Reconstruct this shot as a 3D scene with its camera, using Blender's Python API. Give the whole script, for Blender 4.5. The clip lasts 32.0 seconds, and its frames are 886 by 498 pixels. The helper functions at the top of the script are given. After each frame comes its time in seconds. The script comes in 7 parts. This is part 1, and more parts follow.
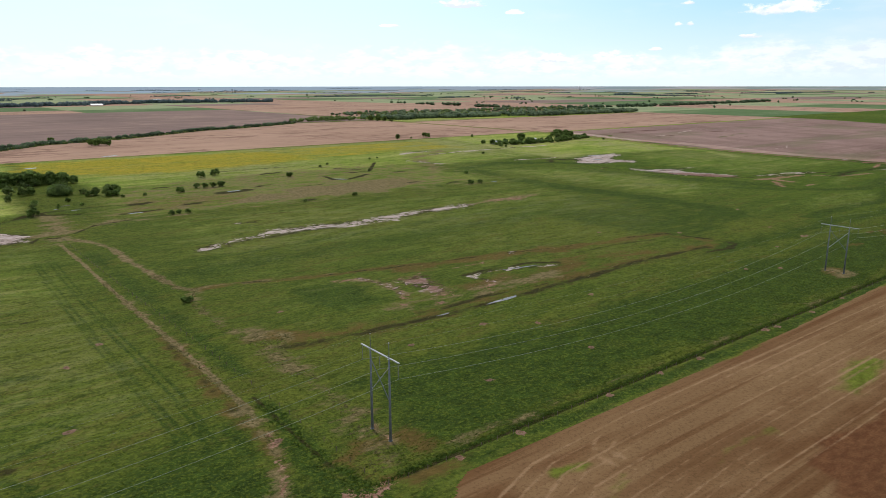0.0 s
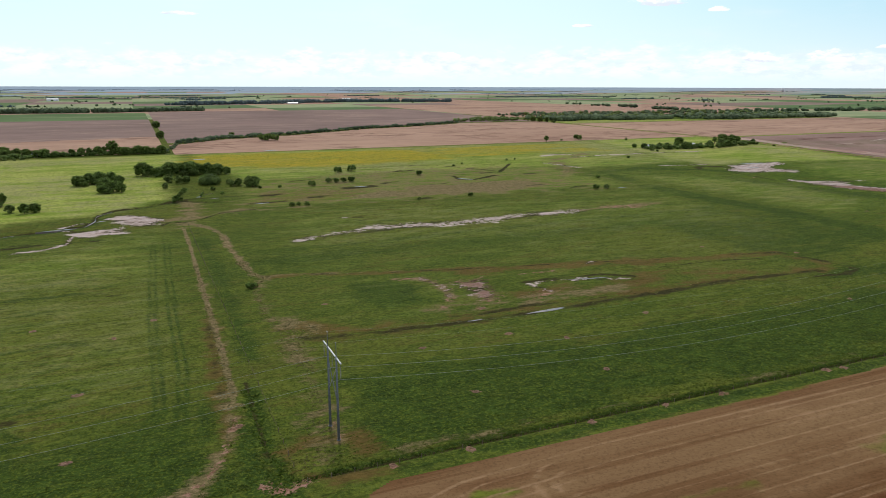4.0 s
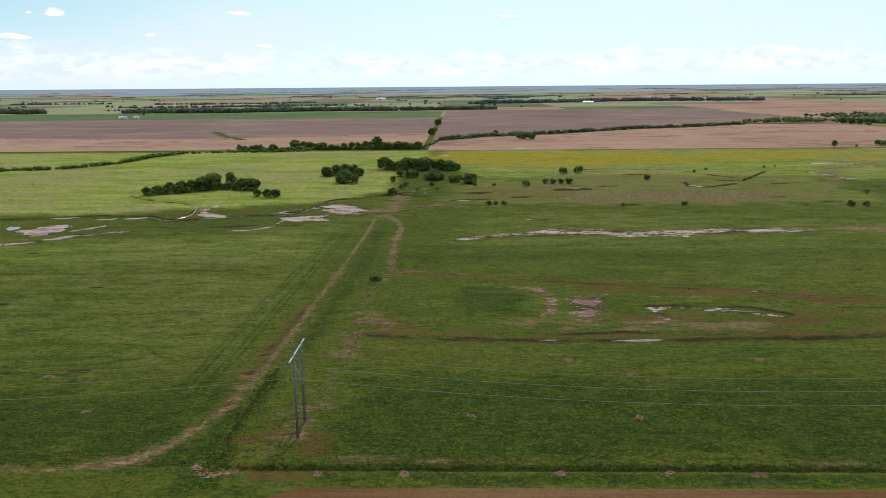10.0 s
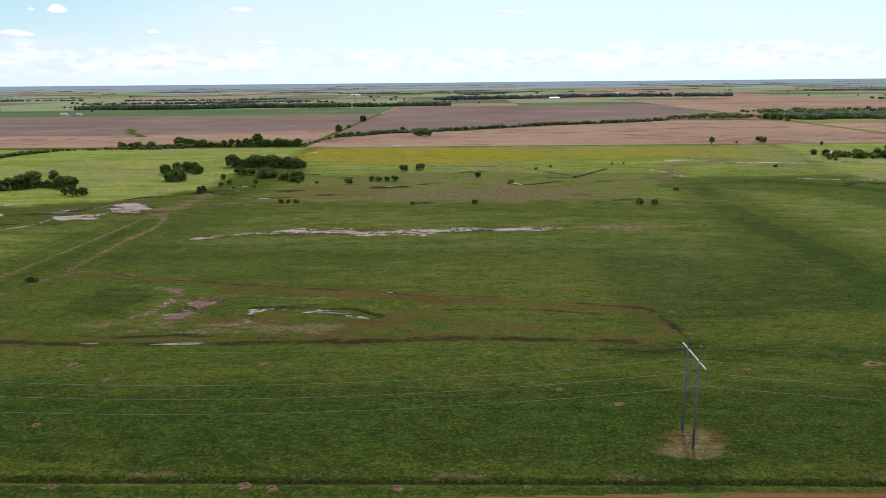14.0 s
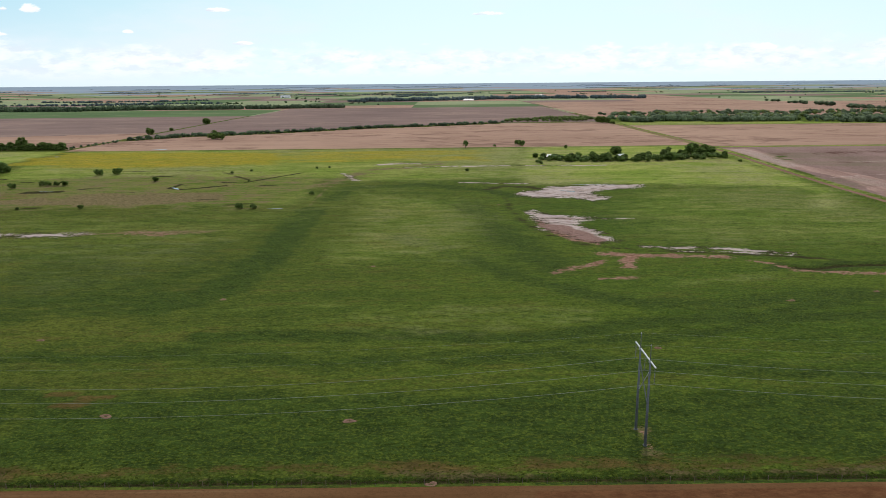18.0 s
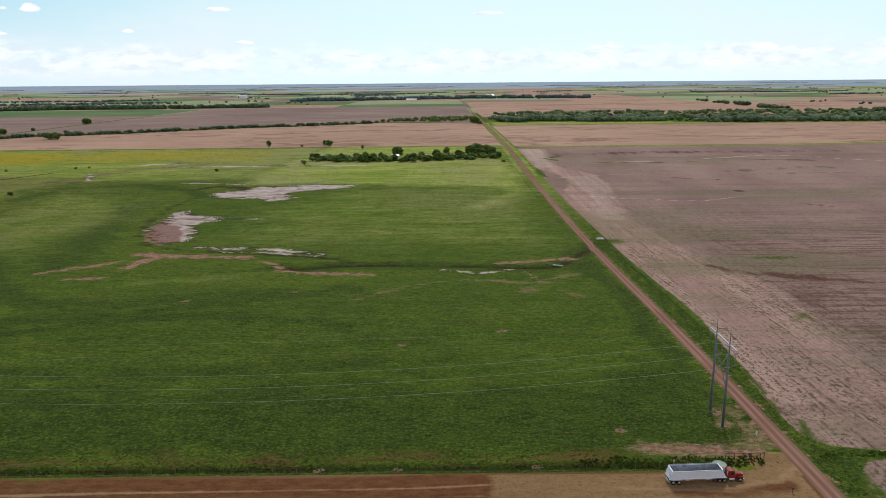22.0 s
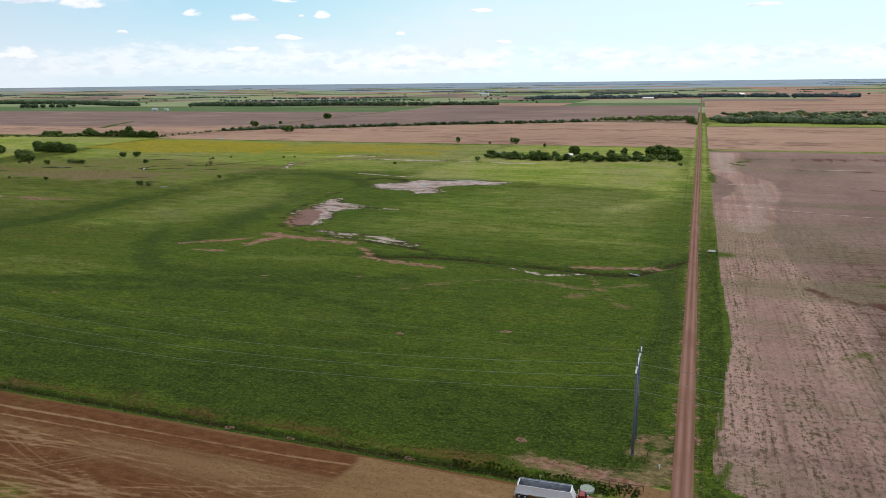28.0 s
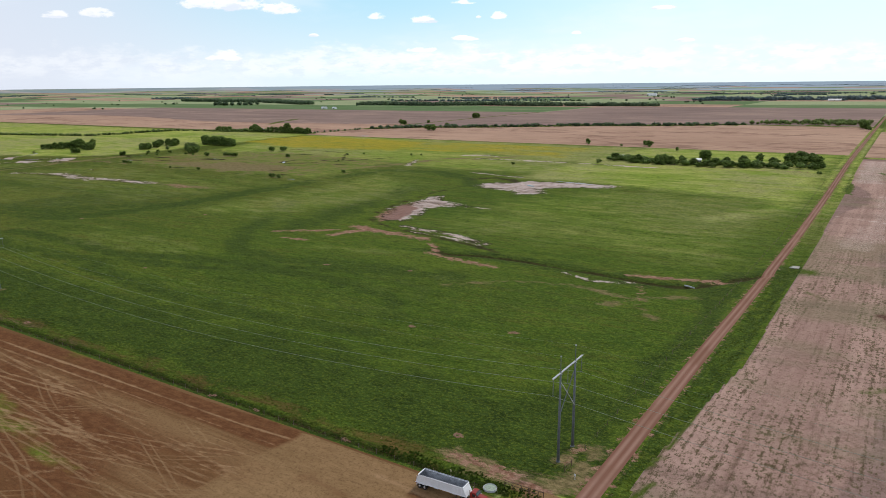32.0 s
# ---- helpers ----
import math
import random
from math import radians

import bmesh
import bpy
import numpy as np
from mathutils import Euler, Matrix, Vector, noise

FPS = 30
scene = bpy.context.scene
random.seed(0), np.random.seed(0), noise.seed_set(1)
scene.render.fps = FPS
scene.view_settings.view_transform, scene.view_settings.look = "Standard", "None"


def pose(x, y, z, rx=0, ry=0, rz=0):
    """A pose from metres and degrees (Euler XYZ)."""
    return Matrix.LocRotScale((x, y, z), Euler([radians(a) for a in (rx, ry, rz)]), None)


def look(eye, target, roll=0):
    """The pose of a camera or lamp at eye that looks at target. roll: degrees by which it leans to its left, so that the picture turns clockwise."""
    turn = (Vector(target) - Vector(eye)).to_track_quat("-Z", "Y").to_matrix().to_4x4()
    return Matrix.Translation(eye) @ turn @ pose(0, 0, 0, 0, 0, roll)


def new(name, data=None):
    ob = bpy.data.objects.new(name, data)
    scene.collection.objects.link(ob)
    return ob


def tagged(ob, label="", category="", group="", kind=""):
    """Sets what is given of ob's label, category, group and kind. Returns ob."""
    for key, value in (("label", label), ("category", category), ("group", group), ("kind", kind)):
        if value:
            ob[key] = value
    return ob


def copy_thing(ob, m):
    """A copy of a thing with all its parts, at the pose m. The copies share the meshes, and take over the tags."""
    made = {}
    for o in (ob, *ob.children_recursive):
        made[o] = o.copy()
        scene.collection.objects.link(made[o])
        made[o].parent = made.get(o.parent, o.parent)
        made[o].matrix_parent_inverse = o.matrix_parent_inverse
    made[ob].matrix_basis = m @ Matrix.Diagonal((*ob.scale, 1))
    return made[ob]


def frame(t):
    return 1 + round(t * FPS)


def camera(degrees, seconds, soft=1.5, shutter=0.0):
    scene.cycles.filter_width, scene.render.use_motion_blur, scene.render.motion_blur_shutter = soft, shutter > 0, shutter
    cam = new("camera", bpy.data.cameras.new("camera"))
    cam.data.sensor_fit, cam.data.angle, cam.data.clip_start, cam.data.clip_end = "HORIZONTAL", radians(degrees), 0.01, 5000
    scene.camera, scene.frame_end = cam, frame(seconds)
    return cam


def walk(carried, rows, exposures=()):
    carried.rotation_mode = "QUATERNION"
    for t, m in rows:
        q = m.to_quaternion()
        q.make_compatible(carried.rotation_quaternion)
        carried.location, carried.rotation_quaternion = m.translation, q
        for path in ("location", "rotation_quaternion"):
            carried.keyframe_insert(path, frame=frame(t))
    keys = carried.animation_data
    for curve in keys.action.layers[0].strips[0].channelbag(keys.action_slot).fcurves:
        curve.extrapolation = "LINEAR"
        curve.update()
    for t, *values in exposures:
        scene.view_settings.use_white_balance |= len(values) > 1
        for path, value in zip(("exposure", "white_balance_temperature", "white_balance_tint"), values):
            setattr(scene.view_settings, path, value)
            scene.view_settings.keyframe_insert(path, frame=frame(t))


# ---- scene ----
cam = camera(64.2, 32.0, soft=0.8)
UNIT = 0.575   # metres to one unit of the plan
METRES, EYE, TILT, LEAN, TURN = 910.0 * UNIT, 82.5 * UNIT, -90.245, -69.559, 0.143
ROWS = [
    (0.0, 0.0, 0.0, 0.0, 69.72, 77.15, 38.12),
    (0.5, 0.002, 0.0055, -0.0046, 69.69, 77.09, 36.5),
    (1.0, 0.004, 0.0111, -0.0091, 69.68, 77.09, 34.75),
    (1.5, 0.0063, 0.017, -0.0133, 69.69, 77.07, 32.82),
    (2.0, 0.0086, 0.0231, -0.0169, 69.61, 77.04, 30.92),
    (2.5, 0.0107, 0.0288, -0.0197, 69.57, 77.04, 29.17),
    (3.0, 0.0131, 0.0351, -0.0223, 69.51, 77.03, 27.27),
    (3.5, 0.0155, 0.0415, -0.0241, 69.46, 77.04, 25.34),
    (5.5, 0.0256, 0.0671, -0.0264, 69.57, 77.15, 16.71),
    (6.0, 0.0281, 0.0736, -0.0264, 69.64, 77.17, 14.57),
    (6.5, 0.0305, 0.0803, -0.0267, 69.75, 77.2, 12.21),
    (7.0, 0.033, 0.087, -0.0271, 69.83, 77.2, 9.87),
    (7.5, 0.0355, 0.0938, -0.0276, 69.88, 77.18, 7.76),
    (8.0, 0.0379, 0.1004, -0.0283, 69.92, 77.16, 5.22),
    (8.5, 0.0404, 0.1071, -0.0288, 69.95, 77.13, 2.5),
    (9.0, 0.043, 0.114, -0.0293, 69.98, 77.1, 0.13),
    (9.5, 0.0455, 0.1208, -0.0296, 70.0, 77.07, -0.97),
    (10.0, 0.0481, 0.1277, -0.0298, 69.99, 77.06, -1.32),
    (10.5, 0.0507, 0.1347, -0.0297, 70.0, 77.03, -1.37),
    (11.0, 0.0532, 0.1416, -0.0296, 70.0, 77.01, -1.41),
    (11.5, 0.0559, 0.1486, -0.0293, 70.0, 76.99, -1.46),
    (12.0, 0.0585, 0.1556, -0.0289, 70.01, 76.97, -1.5),
    (12.5, 0.0682, 0.1817, -0.0276, 70.01, 76.91, -1.64),
    (13.0, 0.0809, 0.2168, -0.0253, 70.03, 76.85, -1.72),
    (13.5, 0.0936, 0.2506, -0.0228, 70.03, 76.77, -1.75),
    (14.0, 0.1056, 0.2839, -0.0201, 70.07, 76.75, -1.53),
    (14.5, 0.1176, 0.3163, -0.0194, 70.03, 76.75, 0.33),
    (16.5, 0.1701, 0.4537, -0.0207, 70.06, 76.74, 0.12),
    (17.0, 0.1828, 0.4873, -0.021, 70.03, 76.76, 0.11),
    (17.5, 0.1956, 0.5215, -0.0217, 70.07, 76.81, 0.14),
    (18.0, 0.2087, 0.5563, -0.0221, 70.01, 76.83, 0.12),
    (18.5, 0.2213, 0.5911, -0.0227, 70.04, 76.79, 0.17),
    (19.0, 0.234, 0.6256, -0.0235, 69.97, 76.79, 0.13),
    (19.5, 0.2467, 0.6598, -0.0244, 69.99, 76.79, 0.14),
    (20.0, 0.2595, 0.6945, -0.0253, 70.03, 76.79, 0.16),
    (20.5, 0.2722, 0.7292, -0.026, 70.06, 76.76, 0.15),
    (21.0, 0.2849, 0.7632, -0.026, 70.03, 76.77, 0.13),
    (21.5, 0.2959, 0.7924, -0.0249, 69.99, 76.79, 0.12),
    (22.0, 0.2983, 0.799, -0.0247, 70.01, 76.79, 0.11),
    (22.5, 0.3008, 0.8055, -0.0244, 69.99, 76.8, 0.12),
    (23.0, 0.3032, 0.812, -0.0241, 69.99, 76.79, 0.03),
    (23.5, 0.3056, 0.8185, -0.0237, 69.99, 76.79, -0.28),
    (24.0, 0.308, 0.825, -0.0233, 69.99, 76.78, -0.71),
    (24.5, 0.3104, 0.8316, -0.0228, 69.99, 76.77, -1.05),
    (26.5, 0.3201, 0.8577, -0.0204, 70.07, 76.68, -11.5),
    (27.0, 0.3225, 0.8643, -0.0196, 70.11, 76.65, -14.73),
    (27.5, 0.3251, 0.8709, -0.0184, 70.15, 76.61, -17.56),
    (28.0, 0.3275, 0.8774, -0.0171, 70.15, 76.6, -19.73),
    (28.5, 0.33, 0.8839, -0.0155, 70.15, 76.6, -21.39),
    (29.0, 0.3323, 0.89, -0.0137, 70.16, 76.58, -23.28),
    (29.5, 0.3348, 0.8963, -0.0117, 70.18, 76.58, -25.28),
    (30.0, 0.3371, 0.9025, -0.0094, 70.17, 76.58, -26.9),
    (30.5, 0.3394, 0.9086, -0.007, 70.18, 76.58, -28.52),
    (31.0, 0.3417, 0.9146, -0.0044, 70.17, 76.59, -30.14),
    (31.5, 0.3439, 0.9205, -0.0016, 70.16, 76.6, -31.83),
    (32.0, 0.3461, 0.9264, 0.0015, 70.16, 76.59, -33.3),
]
walk(cam, [(t, pose(0, 0, EYE, TILT, LEAN, TURN) @ pose(METRES * x, METRES * y, METRES * z, 90 + pitch, roll, yaw)) for t, x, y, z, yaw, pitch, roll in ROWS],
     exposures=((0.0, 0.08), (4.0, 0.02), (8.0, -0.03), (16.0, -0.01), (24.0, -0.05), (29.0, 0.0), (32.0, 0.08)))

# ---- world, sun, exposure ----
SUN_AZ, SUN_EL = 12.0, 48.0   # degrees right of +y, and above the horizon


def nd(tree, kind, **inputs):
    """A node with its sockets set by name or position."""
    n = tree.nodes.new(kind)
    for k, v in inputs.items():
        key = int(k[1:]) if k[0] == "i" and k[1:].isdigit() else k.replace("_", " ")
        if isinstance(v, bpy.types.NodeSocket):
            tree.links.new(v, n.inputs[key])
        else:
            n.inputs[key].default_value = v
    return n


def mth(tree, op, a, b=0.0, c=0.0):
    n = tree.nodes.new("ShaderNodeMath")
    n.operation = op
    for i, v in enumerate((a, b, c)):
        if isinstance(v, bpy.types.NodeSocket):
            tree.links.new(v, n.inputs[i])
        else:
            n.inputs[i].default_value = v
    return n.outputs[0]


def blend(tree, f, a, b, mode="MIX"):
    n = tree.nodes.new("ShaderNodeMix")
    n.data_type, n.blend_type = "RGBA", mode
    for i, v in ((0, f), (6, a), (7, b)):
        if isinstance(v, bpy.types.NodeSocket):
            tree.links.new(v, n.inputs[i])
        else:
            n.inputs[i].default_value = v if i == 0 or len(v) == 4 else (*v, 1)
    return n.outputs[2]


def soft(tree, v, lo, hi):
    n = tree.nodes.new("ShaderNodeMapRange")
    n.interpolation_type = "SMOOTHSTEP"
    tree.links.new(v, n.inputs[0])
    n.inputs[1].default_value, n.inputs[2].default_value = lo, hi
    return n.outputs[0]


def grain(tree, vec, scale, detail=3.0, rough=0.55, stretch=(1, 1, 1)):
    m = nd(tree, "ShaderNodeMapping", Vector=vec, Scale=(scale * stretch[0], scale * stretch[1], scale * stretch[2]))
    n = nd(tree, "ShaderNodeTexNoise", Vector=m.outputs[0], Scale=1.0, Detail=detail, Roughness=rough)
    return n.outputs[0]


world = bpy.data.worlds.new("sky")
scene.world = world
world.use_nodes = True
wt = world.node_tree
wt.nodes.clear()
sky = wt.nodes.new("ShaderNodeTexSky")
sky.sky_type, sky.sun_disc = "NISHITA", False
sky.sun_elevation, sky.sun_rotation = radians(SUN_EL), radians(SUN_AZ)
sky.altitude, sky.air_density, sky.dust_density, sky.ozone_density = 350, 1.0, 1.6, 2.0
wco = nd(wt, "ShaderNodeTexCoord").outputs["Generated"]
wx = nd(wt, "ShaderNodeSeparateXYZ", i0=wco)
el = wx.outputs[2]
# a low bank of cumulus, single flat-bottomed puffs above it, a thin veil
warp = grain(wt, wco, 42.0, 4.0, 0.62, (1, 1, 2.2))
crest = grain(wt, wco, 9.0, 3.0, 0.55, (1, 1, 1.0))
lumps = grain(wt, wco, 30.0, 5.0, 0.62, (1, 1, 2.4))
rise = mth(wt, "MULTIPLY_ADD", crest, 0.050, mth(wt, "MULTIPLY_ADD", lumps, 0.052, -0.004))
bank = mth(wt, "MULTIPLY", soft(wt, mth(wt, "SUBTRACT", rise, el), -0.004, 0.012), soft(wt, el, 0.002, 0.024))
holes = soft(wt, grain(wt, wco, 20.0, 5.0, 0.6, (1, 1, 3.6)), 0.36, 0.56)
veil = mth(wt, "MULTIPLY", soft(wt, grain(wt, wco, 2.6, 5.0, 0.6, (1, 1, 4.0)), 0.46, 0.70), 0.6)
lit = soft(wt, grain(wt, wco, 34.0, 5.0, 0.6, (1, 1, 2.6)), 0.36, 0.56)
# glare towards the sun
sx = mth(wt, "MULTIPLY", wx.outputs[0], math.sin(radians(SUN_AZ)))
sy = mth(wt, "MULTIPLY_ADD", wx.outputs[1], math.cos(radians(SUN_AZ)), sx)
glare = soft(wt, sy, 0.62, 1.03)
sunward = soft(wt, sy, 0.25, 0.85)
cloud = blend(wt, sunward, blend(wt, lit, (8.9, 9.5, 10.7), (10.6, 11.0, 11.6)), blend(wt, lit, (9.8, 10.7, 11.8), (13.2, 13.3, 13.4)))
blue = blend(wt, soft(wt, el, 0.0, 0.13), (9.2, 10.9, 11.8), (5.4, 9.0, 11.0))
blue = blend(wt, mth(wt, "MULTIPLY", glare, 0.74), blue, (10.6, 12.8, 12.7))
blue = blend(wt, mth(wt, "MULTIPLY", mth(wt, "SUBTRACT", 1.0, soft(wt, sy, 0.20, 0.68)), 0.85), blue, (8.4, 8.8, 10.1))
high = soft(wt, el, 0.12, 0.5)
base_sky = blend(wt, high, blue, blend(wt, 0.55, sky.outputs[0], (7.6, 8.2, 9.0)))
tone = blend(wt, veil, base_sky, (10.4, 11.2, 12.2))
tone = blend(wt, mth(wt, "MULTIPLY", mth(wt, "MULTIPLY", bank, mth(wt, "MULTIPLY_ADD", holes, 0.70, 0.30)), 0.60), tone, cloud)
# single puffs: bearing east of +y, height over the horizon, half width and half height, in degrees
PUFFS_WEST = [(-60.8, 4.9, 1.1, 0.35), (-58.2, 5.1, 1.5, 0.45), (-49.6, 6.1, 3.8, 0.76), (-45.4, 5.7, 1.8, 0.55), (-38.3, 5.16, 0.86, 0.35), (-34.7, 4.94, 1.36, 0.4), (-31.6, 6.15, 1.1, 0.25), (-30.4, 5.1, 0.3, 0.25),
              (-28.9, 5.12, 0.71, 0.35), (-31.6, 3.49, 1.36, 0.25), (-43.1, 3.76, 0.55, 0.18), (-22.9, 3.77, 0.5, 0.2), (-16.4, 5.39, 1.26, 0.22), (-34.9, 2.64, 1.26, 0.25), (-49.5, 2.3, 1.5, 0.61)]
PUFFS_EAST = [(24.0, 2.41, 1.0, 0.35), (-15.0, 3.03, 0.86, 0.2), (3.7, 5.2, 1.5, 0.22), (39.3, 6.21, 2.3, 0.45), (43.8, 5.53, 0.76, 0.25), (34.1, 4.56, 0.86, 0.18), (55.9, 4.45, 0.45, 0.2), (56.7, 4.47, 0.35, 0.2),
              (60.9, 3.53, 0.81, 0.25), (54.4, 2.71, 0.66, 0.2), (63.3, 5.42, 3.5, 0.66), (56.5, 5.92, 0.66, 0.2), (47.0, 2.21, 1.5, 0.55), (51.5, 2.17, 2.3, 0.6)]
for pa, pe, pw, ph in PUFFS_WEST + PUFFS_EAST:
    a = radians(pa)
    along_x = mth(wt, "MULTIPLY_ADD", wx.outputs[0], math.cos(a), mth(wt, "MULTIPLY", wx.outputs[1], -math.sin(a)))
    ahead = mth(wt, "GREATER_THAN", mth(wt, "MULTIPLY_ADD", wx.outputs[0], math.sin(a), mth(wt, "MULTIPLY", wx.outputs[1], math.cos(a))), 0.5)
    u = mth(wt, "POWER", mth(wt, "MULTIPLY", along_x, 1 / radians(pw)), 2.0)
    above = mth(wt, "MULTIPLY", mth(wt, "SUBTRACT", el, math.sin(radians(pe - ph * 0.4))), 1 / radians(ph))
    v = mth(wt, "MULTIPLY", above, above)
    v = mth(wt, "MULTIPLY", v, mth(wt, "MULTIPLY_ADD", mth(wt, "LESS_THAN", above, 0.0), 3.0, 0.7))
    puff = soft(wt, mth(wt, "MULTIPLY_ADD", warp, 3.2, mth(wt, "MULTIPLY", mth(wt, "ADD", u, v), -1.0)), 0.75, 1.35)
    face = blend(wt, soft(wt, mth(wt, "MULTIPLY_ADD", lit, 0.8, above), -0.1, 0.9), (9.6, 10.1, 11.3), blend(wt, sunward, (11.6, 11.7, 12.0), (13.4, 13.4, 13.4)))
    tone = blend(wt, mth(wt, "MULTIPLY", mth(wt, "MULTIPLY", puff, ahead), 0.82), tone, face)
bg = nd(wt, "ShaderNodeBackground", Color=tone, Strength=0.085)
nd(wt, "ShaderNodeOutputWorld", Surface=bg.outputs[0])

sun = new("sun", bpy.data.lights.new("sun", "SUN"))
sun.data.energy, sun.data.angle, sun.data.color = 1.7, radians(5.0), (1.0, 0.95, 0.865)
az, elv = radians(SUN_AZ), radians(SUN_EL)
sun.matrix_world = look((math.sin(az) * math.cos(elv) * 500, math.cos(az) * math.cos(elv) * 500, math.sin(elv) * 500), (0, 0, 0))

# ---- materials ----


def material(name, rough=0.9, spec=0.2, metal=0.0):
    m = bpy.data.materials.new(name)
    m.use_nodes = True
    t = m.node_tree
    p = t.nodes["Principled BSDF"]
    p.inputs["Roughness"].default_value = rough
    p.inputs["Specular IOR Level"].default_value = spec
    p.inputs["Metallic"].default_value = metal
    return m, t, p


def position(t):
    """The place on the plan, in its units."""
    v = nd(t, "ShaderNodeVectorMath", i0=nd(t, "ShaderNodeNewGeometry").outputs["Position"])
    v.operation = "SCALE"
    v.inputs[3].default_value = 1 / UNIT
    return v.outputs[0]


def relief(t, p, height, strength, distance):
    b = nd(t, "ShaderNodeBump", Strength=strength, Distance=distance * UNIT, Height=height)
    t.links.new(b.outputs[0], p.inputs["Normal"])


def plain(name, colour, rough=0.6, metal=0.0, spec=0.4, vary=0.15, scale=3.0, isle=False):
    """A paint, wood or metal with stains at two scales."""
    m, t, p = material(name, rough, spec, metal)
    co = nd(t, "ShaderNodeTexCoord").outputs["Object"]
    f = mth(t, "MULTIPLY_ADD", grain(t, co, scale, 4), 0.6, mth(t, "MULTIPLY", grain(t, co, scale * 9, 3), 0.4))
    if isle:
        rnd = nd(t, "ShaderNodeNewGeometry").outputs["Random Per Island"]
        f = mth(t, "MULTIPLY_ADD", rnd, 0.6, mth(t, "MULTIPLY", f, 0.4))
    lo = tuple(c * (1 - vary * 1.8) for c in colour)
    hi = tuple(min(1, c * (1 + vary * 1.8)) for c in colour)
    t.links.new(blend(t, soft(t, f, 0.2, 0.8), lo, hi), p.inputs["Base Color"])
    t.links.new(mth(t, "MULTIPLY_ADD", f, 0.25, rough - 0.12), p.inputs["Roughness"])
    return m


def attr(t, name):
    a = nd(t, "ShaderNodeAttribute")
    a.attribute_name = name
    s = nd(t, "ShaderNodeSeparateColor", Color=a.outputs["Color"])
    return s.outputs[0], s.outputs[1], s.outputs[2]


def cut(t, mask, n, amp, lo=0.42, hi=0.58):
    """A painted mask whose border is frayed by noise."""
    return mth(t, "MULTIPLY", soft(t, mth(t, "MULTIPLY_ADD", mth(t, "SUBTRACT", n, 0.5), amp, mask), lo, hi), soft(t, mask, 0.02, 0.18))


def even(t, n):
    """Spreads a noise evenly from 0 to 1."""
    return soft(t, n, 0.28, 0.72)


